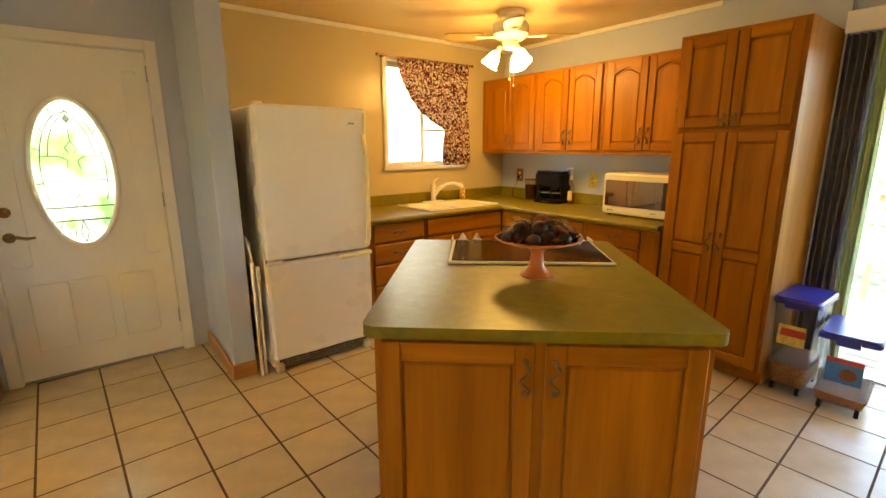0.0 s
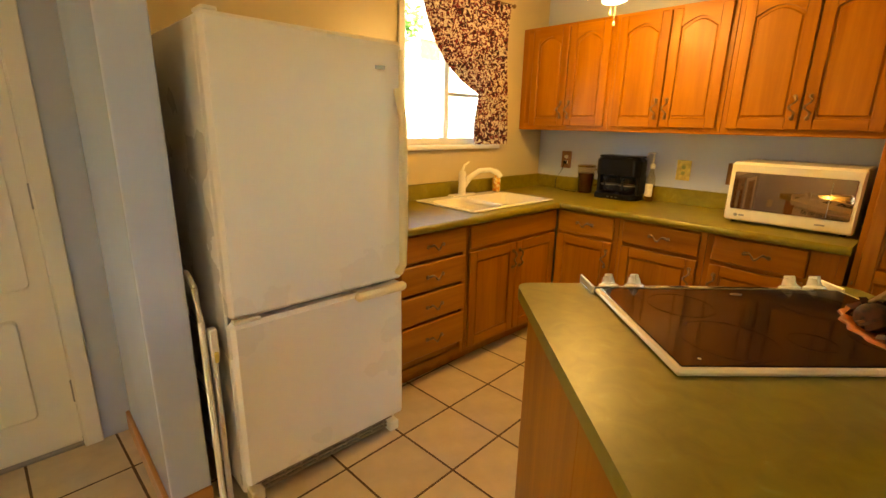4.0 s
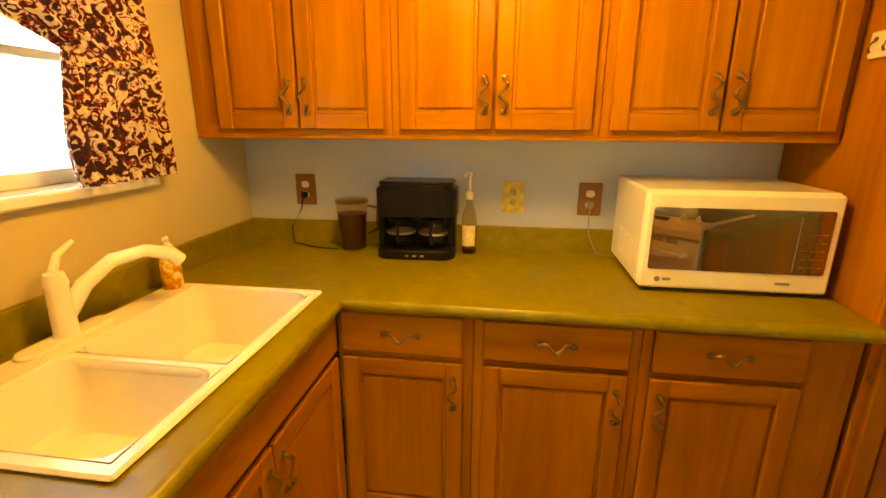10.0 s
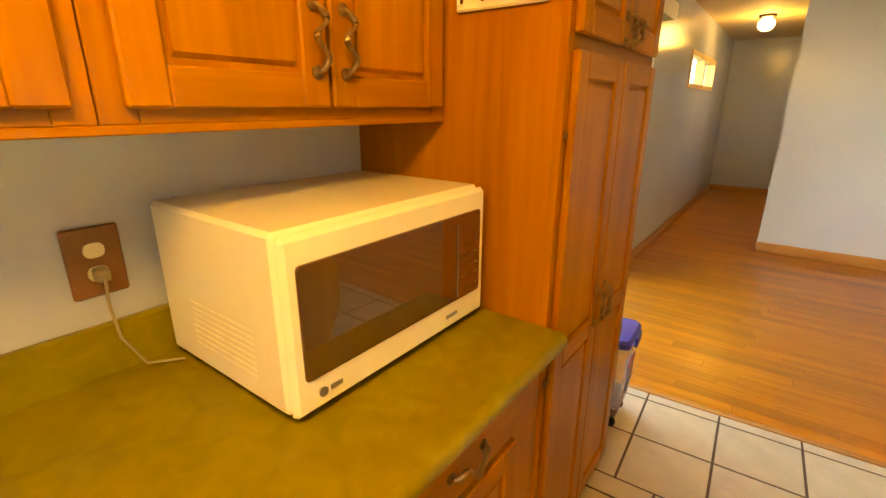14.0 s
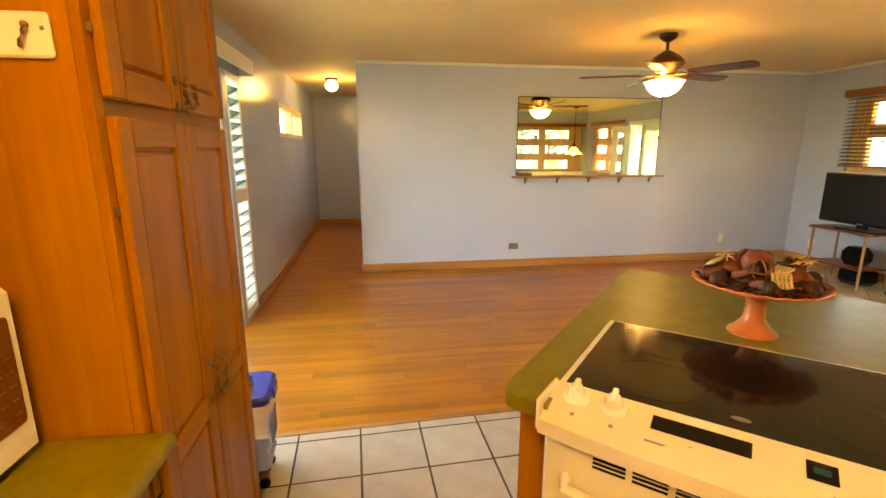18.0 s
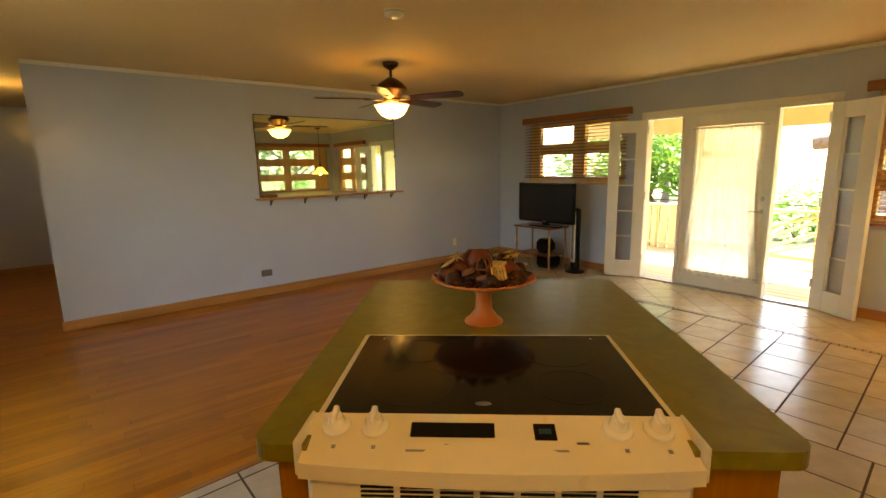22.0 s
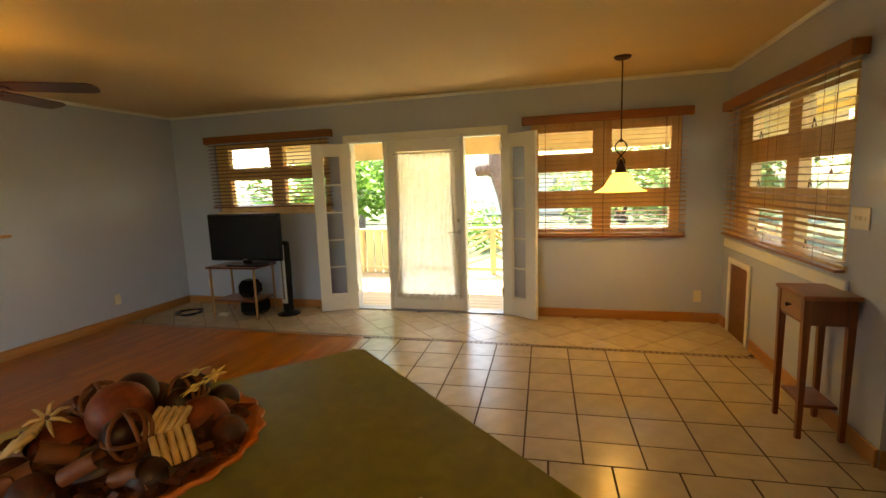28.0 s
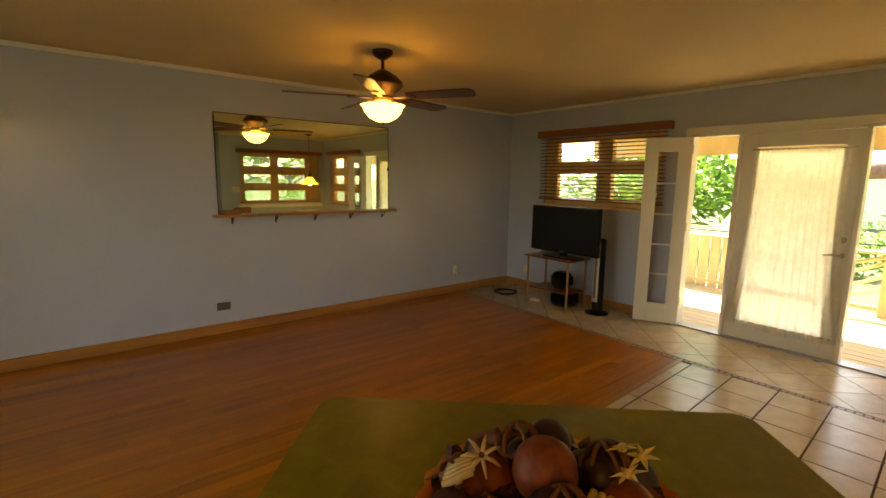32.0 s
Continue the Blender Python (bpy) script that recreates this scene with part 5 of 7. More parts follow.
part("latch", Geo().box(0.036, 0.05, -0.018, -0.010, 0.60, 0.64, 0.003), YELLOWP, s, "yellow latch")

# sink curtain
c = thing("window_curtain", "burgundy and cream print curtain tied back at the sink window", "curtain", 0, -0.045, 0)
def curtain(u, v):
    """Gathered to a tie two thirds of the way down, loose below it."""
    z = 2.20 - v * 0.935
    t = min(1.0, v / 0.655)
    if v < 0.655:
        left = -1.36 + 0.535 * t ** 1.55
    else:
        q = (v - 0.655) / 0.345
        left = -0.825 - 0.045 * math.sin(q * 2.2)
    right = -0.535 - 0.012 * math.sin(v * 5)
    pinch = math.exp(-((v - 0.655) / 0.10) ** 2)
    deep = 0.020 * (1 - 0.6 * pinch)
    sag = 0.075 * (1 - u) ** 1.5 * math.sin(t * math.pi) * (v < 0.655)
    return (left + (right - left) * u, -0.012 - 0.012 * pinch + deep * math.sin(u * 44 + 0.8 * math.sin(v * 4)), z - sag)
part("cloth", Geo().sheet(curtain, 150, 60), CLOTH, c, smooth=True)
part("curtain_rod", Geo().tube([(-1.54, 0, 2.205), (-0.50, 0, 2.205)], 0.008, 8), BRONZE, c, smooth=True)
part("finial", Geo().ball(-1.55, 0, 2.205, 0.014, 8), BRONZE, c, smooth=True)
part("finial", Geo().ball(-0.49, 0, 2.205, 0.014, 8), BRONZE, c, smooth=True)
part("bracket", Geo().box(-1.50, -1.485, -0.006, 0.044, 2.19, 2.215, 0.002), BRONZE, c)
part("bracket", Geo().box(-0.54, -0.525, -0.006, 0.044, 2.19, 2.215, 0.002), BRONZE, c)
part("tie_band", Geo().tube([(-0.825, -0.005, 1.60), (-0.78, -0.035, 1.575), (-0.68, -0.038, 1.575), (-0.60, -0.03, 1.60), (-0.55, 0.0, 1.63)], 0.012, 6), CLOTH, c, smooth=True)
part("ruffle", Geo().sheet(lambda u, v: (-0.845 + 0.045 * (u - 0.5) * (0.4 + v) - 0.012 * v, -0.034 + 0.010 * math.sin(u * 12), 1.60 - 0.17 * v + 0.02 * u), 16, 10), CLOTH, c, smooth=True)

# ---- island ----
IC, IA = (-2.185, -2.32), 48.3
IL, IW = 0.662, 0.545     # half length, half width
# local frame: x to the right seen from the entry end, y towards the range
t = thing("island_worktop", "olive green mottled laminate island worktop", "worktop", IC[0], IC[1], 0, IA - 90)
CX = 0.055    # range centre
RB = IL - 0.56
for a in ((-IW + 0.0, CX - 0.372, RB, IL - 0.08), (CX + 0.372, IW, RB, IL - 0.08)):
    part("side_slab", Geo().box(a[0], a[1], a[2], a[3], 0.877, 0.915), COUNTER, t)
r = 0.045
def corner_poly(x0, x1, y0, y1, rs, n=6):
    """Rectangle whose four corners (ne, nw, sw, se) have their own radii."""
    pts = []
    for (cx, cy, a), rr in zip(((x1, y1, 0), (x0, y1, 90), (x0, y0, 180), (x1, y0, 270)), rs):
        sx, sy = (-1 if cx == x1 else 1), (-1 if cy == y1 else 1)
        if rr <= 0:
            pts.append((cx, cy))
        else:
            pts += [(cx + sx * rr + rr * math.cos(radians(a + 90 * i / n)), cy + sy * rr + rr * math.sin(radians(a + 90 * i / n))) for i in range(n + 1)]
    return pts
part("slab", Geo().prism(corner_poly(-IW, IW, -IL, RB, (0, 0, r, r)), 0.877, 0.915), COUNTER, t)
part("corner_slab", Geo().prism(corner_poly(-IW, CX - 0.372, IL - 0.08, IL, (0, r, 0, 0)), 0.877, 0.915), COUNTER, t)
part("corner_slab", Geo().prism(corner_poly(CX + 0.372, IW, IL - 0.08, IL, (r, 0, 0, 0)), 0.877, 0.915), COUNTER, t)
c = thing("island_cabinet", "honey oak kitchen island cabinet with paired doors", "cabinet", IC[0], IC[1], 0, IA - 90)
bx, by0, by1 = IW - 0.035, -IL + 0.03, IL - 0.05
part("body", Geo().box(-bx, bx, by0 + 0.02, RB - 0.002, 0.09, 0.876), OAK, c)
part("end_panel", Geo().box(-bx, CX - 0.384, RB, by1, 0.0, 0.876), OAK, c)
part("end_panel", Geo().box(CX + 0.384, bx, RB, by1, 0.0, 0.876), OAK, c)
part("plinth", Geo().box(-bx + 0.06, bx - 0.06, by0 + 0.08, RB - 0.002, 0.0, 0.09), OAK, c)
for x0, x1 in ((-bx, -bx + 0.04), (-0.03, 0.03), (bx - 0.04, bx)):
    part("stile", Geo().box(x0, x1, by0, by0 + 0.0195, 0.09, 0.876, 0.002), OAK, c)
for z0, z1 in ((0.09, 0.13), (0.846, 0.876)):
    for x0, x1 in ((-bx + 0.04, -0.03), (0.03, bx - 0.04)):
        part("rail", Geo().box(x0, x1, by0 + 0.0005, by0 + 0.0195, z0, z1, 0.002), OAKX, c)
for x0, x1, hx_ in ((-bx + 0.022, -0.016, -0.045), (0.016, bx - 0.022, 0.045)):
    panel_door(c, x0, x1, 0.11, 0.862, by0, (hx_, 0.755), 0.0, (), OAK, 0.062)

# slide-in range, its front towards the kitchen corner
o = thing("range", "bisque slide-in electric range with black glass cooktop", "stove", IC[0] + (IL - 0.02) * math.cos(radians(IA)) + CX * math.sin(radians(IA)), IC[1] + (IL - 0.02) * math.sin(radians(IA)) - CX * math.cos(radians(IA)), 0, IA + 90)
RW = 0.38
part("body", Geo().box(-RW + 0.02, RW - 0.02, 0.02, 0.52, 0.06, 0.905, 0.004), BISQUE, o)
part("cooktop_frame", Geo().box(-RW, RW, 0.065, 0.545, 0.916, 0.930, 0.005), BISQUE, o)
ck = part("cooktop", Geo().box(-RW + 0.016, RW - 0.016, 0.071, 0.530, 0.925, 0.9325, 0.002), BLACKG, o, "black ceramic glass cooktop")
ring = material("burner_print", (0.014, 0.012, 0.012), 0.12)
for x, y, rr in ((-0.19, 0.20, 0.10), (0.19, 0.20, 0.085), (-0.19, 0.41, 0.08), (0.19, 0.41, 0.105), (0.0, 0.42, 0.05)):
    part("burner_ring", Geo().lathe([(rr - 0.003, 0.9326), (rr - 0.003, 0.9331), (rr, 0.9331), (rr, 0.9326)], x, y, 0, 36, caps=False), ring, ck)
part("maker_mark", Geo().lathe([(0.018, 0.9326), (0.018, 0.933)], -0.02, 0.115, 0, 20, None, 0.5), GREY, ck)
for x in (-0.31, 0.31):
    part("dot", Geo().lathe([(0.004, 0.9326), (0.004, 0.933)], x, 0.50, 0, 8), PALE, ck)
# sloping control panel with a bowed front
n = 16
top, low = [], []
for i in range(n + 1):
    x = -RW - 0.004 + (2 * RW + 0.008) * i / n
    bow = 0.022 * (1 - (2 * i / n - 1) ** 2)
    top.append((x, 0.068, 0.934))
    low.append((x, -0.045 - bow, 0.893))
vs = top + low + [(p[0], p[1] + 0.002, p[2] - 0.035) for p in low] + [(p[0], 0.068, 0.86) for p in top]
k = n + 1
fs = [(i, k + i, k + i + 1, i + 1) for i in range(n)] + [(k + i, 2 * k + i, 2 * k + i + 1, k + i + 1) for i in range(n)] + [(2 * k + i, 3 * k + i, 3 * k + i + 1, 2 * k + i + 1) for i in range(n)]
fs += [(0, 3 * k, 2 * k, k), (n, k + n, 2 * k + n, 3 * k + n)]
cp = part("control_panel", Geo().add(vs, fs), BISQUE, o, "sloping bisque control panel")
part("end_cap", Geo().box(-RW - 0.009, -RW - 0.001, -0.045, 0.072, 0.865, 0.938, 0.003), BISQUE, o)
part("end_cap", Geo().box(RW + 0.001, RW + 0.009, -0.045, 0.072, 0.865, 0.938, 0.003), BISQUE, o)
slope = math.degrees(math.atan2(0.041, 0.125))
def onpanel(x, d, lift=0.0):
    """A pose on the sloping panel: d runs from its back edge to the front."""
    return pose(-x, 0.068 - d * math.cos(radians(slope)), 0.934 - d * math.sin(radians(slope)), slope) @ pose(0, 0, lift)
for x in (-0.325, -0.245, 0.245, 0.325):
    kn = part("knob", Geo().lathe([(0.030, 0.0), (0.029, 0.006), (0.020, 0.011), (0.015, 0.030), (0.0001, 0.032)], n=18, m=onpanel(x, 0.036, 0.001)), SINKM, o, "white rotary knob", True)
    part("grip", Geo().box(-0.006, 0.006, -0.017, 0.022, 0.010, 0.040, 0.003, onpanel(x, 0.036, 0.001)), SINKM, kn)
part("display", Geo().box(-0.085, 0.085, -0.018, 0.018, 0.001, 0.004, 0.001, onpanel(0.085, 0.043)), BLACKG, o, "black touch display")
part("clock", Geo().box(-0.022, 0.022, -0.020, 0.020, 0.001, 0.004, 0.001, onpanel(-0.10, 0.045)), BLACKG, o, "small dark clock display")
part("digits", Geo().box(-0.012, 0.012, -0.006, 0.006, 0.0042, 0.005, 0, onpanel(-0.10, 0.045)), LCD, o, "green clock digits")
for x, d, w_ in ((0.14, 0.092, 0.035), (0.07, 0.078, 0.03), (-0.12, 0.088, 0.02), (0.0, 0.09, 0.012), (-0.03, 0.075, 0.012), (-0.17, 0.07, 0.012), (-0.06, 0.095, 0.012)):
    part("legend", Geo().box(-w_, w_, -0.0025, 0.0025, 0.0005, 0.0015, 0, onpanel(x, d)), GREY, o)
for x in (-0.33, -0.25, 0.24, 0.32):
    part("legend", Geo().box(-0.004, 0.004, -0.004, 0.004, 0.0005, 0.0015, 0, onpanel(x, 0.085)), GREY, o)
part("door", Geo().box(-RW + 0.006, RW - 0.006, -0.03, 0.018, 0.27, 0.848, 0.01), BISQUE, o, "bisque oven door")
part("window", Geo().box(-0.24, 0.24, -0.033, -0.029, 0.38, 0.64, 0.001), BLACKG, o, "dark oven window")
part("handle", Geo().tube([(-0.32, -0.03, 0.765), (-0.31, -0.07, 0.765), (-0.15, -0.08, 0.765), (0.15, -0.08, 0.765), (0.31, -0.07, 0.765), (0.32, -0.03, 0.765)], 0.013, 8), BISQUE, o, smooth=True)
part("drawer", Geo().box(-RW + 0.006, RW - 0.006, -0.026, 0.018, 0.075, 0.255, 0.01), BISQUE, o)
for i in range(7):
    for q in range(3):
        part("vent_slot", Geo().box(-0.265 + 0.078 * i, -0.20 + 0.078 * i, -0.0318, -0.029, 0.812 + 0.010 * q, 0.817 + 0.010 * q), DARK, o)
for x in (-0.3, 0.3):
    for y in (0.06, 0.46):
        part("foot", Geo().lathe([(0.018, 0.008), (0.018, 0.062)], x, y, 0, 10), DARK, o)

# fruit stand with decorative balls
BX, BY = -2.19, -2.41
s = thing("pedestal_bowl", "terracotta footed cake stand with a scalloped rim", "bowl", BX, BY, 0.915)
part("foot", Geo().lathe([(0.066, 0.0), (0.066, 0.006), (0.05, 0.018), (0.030, 0.045), (0.026, 0.095), (0.036, 0.120), (0.05, 0.127)], n=28), TERRA, s, smooth=True)
def dish(u, v):
    a, rr = 2 * math.pi * u, 0.004 + v * 0.172
    rim = 1 + 0.022 * math.cos(24 * a) * max(0, v - 0.8) / 0.2
    return (rr * rim * math.cos(a), rr * rim * math.sin(a), 0.125 + 0.034 * v ** 2.2)
part("dish", Geo().sheet(dish, 96, 12), TERRA, s, smooth=True).modifiers.new("thick", "SOLIDIFY").thickness = 0.006
random.seed(11)
def decor(label, mat, r, x, y, z, sq=1.0):
    b = new("decor_ball", mesh_of(Geo().ball(0, 0, 0, r, 14, sq), "decor_ball", mat, True))
    b.matrix_basis = pose(BX + x, BY + y, 0.915 + z, random.uniform(0, 360), random.uniform(0, 360), 0)
    return tagged(b, label, "ornament", "ornaments in the bowl")
decor("rust coloured decorative ball", BALLB, 0.042, 0.010, -0.008, 0.215)
decor("dark plum decorative ball", BALLC, 0.032, -0.052, -0.052, 0.210)
decor("dark plum decorative ball", BALLC, 0.027, -0.092, 0.020, 0.205)
for i, (a, rr, r, mt, lb) in enumerate(((20, 0.085, 0.036, BALLC, "dark seed decorative ball"), (75, 0.085, 0.037, BALLA, "brown vine decorative ball"), (130, 0.088, 0.039, BALLB, "rust coloured decorative ball"), (185, 0.084, 0.035, BALLC, "dark seed decorative ball"),
                              (240, 0.086, 0.038, BALLA, "brown vine decorative ball"), (300, 0.088, 0.040, BALLB, "rust coloured decorative ball"))):
    decor(lb, mt, r, rr * math.cos(radians(a)), rr * math.sin(radians(a)), 0.137 + r * 0.9)
for i, (a, w, z) in enumerate(((35, 0.058, 0.204), (150, 0.060, 0.200), (265, 0.059, 0.202))):
    decor("dark berry decorative ball", BALLC, 0.024, w * math.cos(radians(a)), w * math.sin(radians(a)), z)
for i, a in enumerate((0, 55, 105, 160, 215, 270, 330)):
    decor("small dark decorative ball", BALLC if i % 2 else BALLA, 0.026, 0.135 * math.cos(radians(a)), 0.135 * math.sin(radians(a)), 0.173)
for i, (a, rr, z) in enumerate(((48, 0.07, 0.20), (158, 0.075, 0.20), (262, 0.07, 0.205))):
    cage = Geo()
    for q in range(5):
        rot = Euler((q * 0.7, q * 1.1, q * 0.5)).to_matrix().to_4x4()
        cage.tube([0.032 * Vector((math.cos(w), math.sin(w), 0)) for w in [2 * math.pi * j / 16 for j in range(16)]], 0.003, 5, rot, True)
    o_ = new("rattan_ball", mesh_of(cage, "rattan_ball", CHIPS, True))
    o_.location = (BX + rr * math.cos(radians(a)), BY + rr * math.sin(radians(a)), 0.915 + z + 0.006)
    tagged(o_, "open woven rattan ball", "ornament", "ornaments in the bowl")
for x, y, z, turn in ((-0.072, 0.050, 0.240, 20), (-0.040, 0.078, 0.232, 55), (-0.094, 0.066, 0.228, 100)):
    fl = Geo()
    for q in range(6):
        w = 2 * math.pi * q / 6
        fl.add([(0, 0, 0.002), (0.010 * math.cos(w - 0.42), 0.010 * math.sin(w - 0.42), 0.006), (0.024 * math.cos(w), 0.024 * math.sin(w), 0.004), (0.010 * math.cos(w + 0.42), 0.010 * math.sin(w + 0.42), 0.006)], [(0, 1, 2, 3)])
    fl.ball(0, 0, 0.004, 0.006, 6)
    o_ = new("star_flower", mesh_of(fl, "star_flower", YELLF))
    o_.matrix_basis = pose(BX + x, BY + y, 0.915 + z, 22, -14, turn)
    tagged(o_, "dried yellow star flower", "flower", "ornaments in the bowl")
PALEW = material("pale_split_wood", (0.60, 0.42, 0.18), 0.6, vary=0.2, scale=40)
for x, y, z, rx_, rz in ((0.045, 0.118, 0.196, 48, 150), (0.02, 0.085, 0.215, 20, 105), (0.085, -0.085, 0.205, 30, 40)):
    g = Geo()
    for q in range(5):
        g.tube([(-0.020 + 0.010 * q, -0.022, 0.0), (-0.020 + 0.010 * q, 0.022, 0.002)], 0.0048, 6)
    g.box(-0.024, 0.024, -0.004, 0.004, -0.005, 0.0)
    o_ = new("split_wood_chip", mesh_of(g, "split_wood_chip", PALEW, True))
    o_.matrix_basis = pose(BX + x, BY + y, 0.915 + z, rx_, 0, rz)
    tagged(o_, "pale ribbed chip of split wood", "ornament", "ornaments in the bowl")
g = Geo()
for q in range(7):
    w = 2 * math.pi * q / 7
    g.tube([(0.006 * math.cos(w), 0.006 * math.sin(w), 0.010), (0.022 * math.cos(w), 0.022 * math.sin(w), 0.016), (0.036 * math.cos(w), 0.036 * math.sin(w), 0.002)], [0.004, 0.0035, 0.0015], 6, pose(0, 0, 0) @ Matrix.Scale(0.75, 4))
o_ = new("seed_pod", mesh_of(g, "seed_pod", PALEW, True))
o_.matrix_basis = pose(BX + 0.062, BY - 0.070, 0.915 + 0.222, -30, 35, 0)
tagged(o_, "pale dried open seed pod", "ornament", "ornaments in the bowl")
for i in range(9):
    a, rr = random.uniform(0, 6.28), random.uniform(0.09, 0.15)
    o_ = new("wood_curl", mesh_of(Geo().sheet(lambda u, v: (0.042 * (u - 0.5), 0.014 * math.cos(v * 4), 0.012 * math.sin(v * 4)), 6, 8), "wood_curl", CHIPS, True))
    o_.matrix_basis = pose(BX + rr * math.cos(a), BY + rr * math.sin(a), 0.915 + random.uniform(0.18, 0.21), random.uniform(-40, 40), random.uniform(-30, 30), random.uniform(0, 360))
    tagged(o_, "curled shaving of pale wood", "ornament", "ornaments in the bowl")

def petal_heap(label, mat, count, seed, low):
    """A loose heap of small curled petals and bark chips in the dish."""
    rnd = random.Random(seed)
    g = Geo()
    for i in range(count):
        a, rr = rnd.uniform(0, 6.283), 0.158 * math.sqrt(rnd.random())
        top = 0.052 * (1 - (rr / 0.165) ** 2)
        z = 0.140 + 0.030 * (rr / 0.172) ** 2 + top * rnd.uniform(low, 1.0)
        m = Matrix.Translation((rr * math.cos(a), rr * math.sin(a), z)) @ Euler((rnd.uniform(-0.9, 0.9), rnd.uniform(-0.9, 0.9), rnd.uniform(0, 6.28))).to_matrix().to_4x4()
        w, l, c = rnd.uniform(0.006, 0.012), rnd.uniform(0.012, 0.024), rnd.uniform(0.003, 0.007)
        vs = [m @ Vector(q) for q in ((-w, -l, 0), (0, -l * 0.8, c), (w, -l, 0), (-w, l, 0), (0, l * 0.8, c), (w, l, 0))]
        g.add([tuple(q) for q in vs], [(0, 1, 4, 3), (1, 2, 5, 4)])
    o_ = new("dried_petals", mesh_of(g, "dried_petals", mat))
    o_.location = (BX, BY, 0.915)
    tagged(o_, label, "potpourri", "", "stuff")
petal_heap("heap of dark dried petals and bark chips", BALLA, 220, 21, 0.1)
petal_heap("scattered pale wood chips among dried petals", CHIPS, 50, 22, 0.6)

# ---- living room ----
m_ = thing("wall_mirror", "wide wall mirror with a thin dark edge", "mirror", -4.56, SY, 0, 180)
# facing the room: local x runs west to east after the half turn, so build in world axes
m_.matrix_basis = pose(0, 0, 0)
part("silvered_glass", Geo().box(-4.56, -2.75, SY + 0.002, SY + 0.008, 1.142, 2.05), MIRROR, m_, "mirror glass")
part("edge", Geo().box(-4.565, -2.745, SY + 0.001, SY + 0.012, 2.0505, 2.058, 0.002), BROWNM, m_)
part("edge", Geo().box(-4.568, -4.5605, SY + 0.001, SY + 0.012, 1.142, 2.05, 0.002), BROWNM, m_)
part("edge", Geo().box(-2.7495, -2.742, SY + 0.001, SY + 0.012, 1.142, 2.05, 0.002), BROWNM, m_)
part("clip", Geo().box(-4.57, -4.55, SY + 0.008, SY + 0.014, 1.58, 1.61, 0.002), DARK, m_)
s = thing("wall_shelf", "narrow oak shelf with black iron brackets under the mirror", "shelf")
part("board", Geo().box(-4.62, -2.69, SY + 0.001, SY + 0.115, 1.115, 1.138, 0.004), BASE, s)
for i in range(5):
    x = -2.86 - i * 0.405
    part("bracket", Geo().box(x - 0.008, x + 0.008, SY + 0.001, SY + 0.012, 1.045, 1.114, 0.003).box(x - 0.008, x + 0.008, SY + 0.012, SY + 0.08, 1.104, 1.1145, 0.002).tube([(x, SY + 0.01, 1.06), (x, SY + 0.045, 1.08), (x, SY + 0.07, 1.105)], 0.005, 6), BROWNM, s, "black iron bracket")
o_ = thing("shelf_box", "small dark box on the mirror shelf", "box", -2.84, SY + 0.055, 1.139)
part("box", Geo().box(-0.08, 0.08, -0.03, 0.03, 0, 0.035, 0.006), BROWNP, o_)
def small_plate(name, label, x, y, z, rz, w=0.07, h=0.115, mat=None, slots=2, flip=False):
    p = thing(name, label, "outlet", x, y, z, rz)
    part("plate", Geo().box(-w / 2, w / 2, -0.007, -0.001, -h / 2, h / 2, 0.003), mat or IVORY, p)
    for i in range(slots):
        off = (i - (slots - 1) / 2) * 0.042
        part("socket", Geo().box(-0.012 + (off if flip else 0), 0.012 + (off if flip else 0), -0.011, -0.0065, -0.012 + (0 if flip else off), 0.012 + (0 if flip else off), 0.002), mat or IVORY, p)
    return p
small_plate("outlet", "grey metal wall outlet in a sideways plate", -2.745, SY, 0.268, 180, 0.12, 0.075, material("dull_steel_plate", (0.17, 0.15, 0.13), 0.45, 0.3), 2, True)
small_plate("outlet", "ivory wall outlet near the corner", -5.6, SY, 0.30, 180)
small_plate("outlet", "ivory wall outlet under the dining window", WX, -0.56, 0.27, 90)
small_plate("outlet", "ivory wall outlet beside the television stand", WX, -6.30, 0.27, 90)
small_plate("light_switch", "ivory triple light switch beside the dining window", -4.51, NY, 1.195, 0, 0.16, 0.115, IVORY, 3, True)

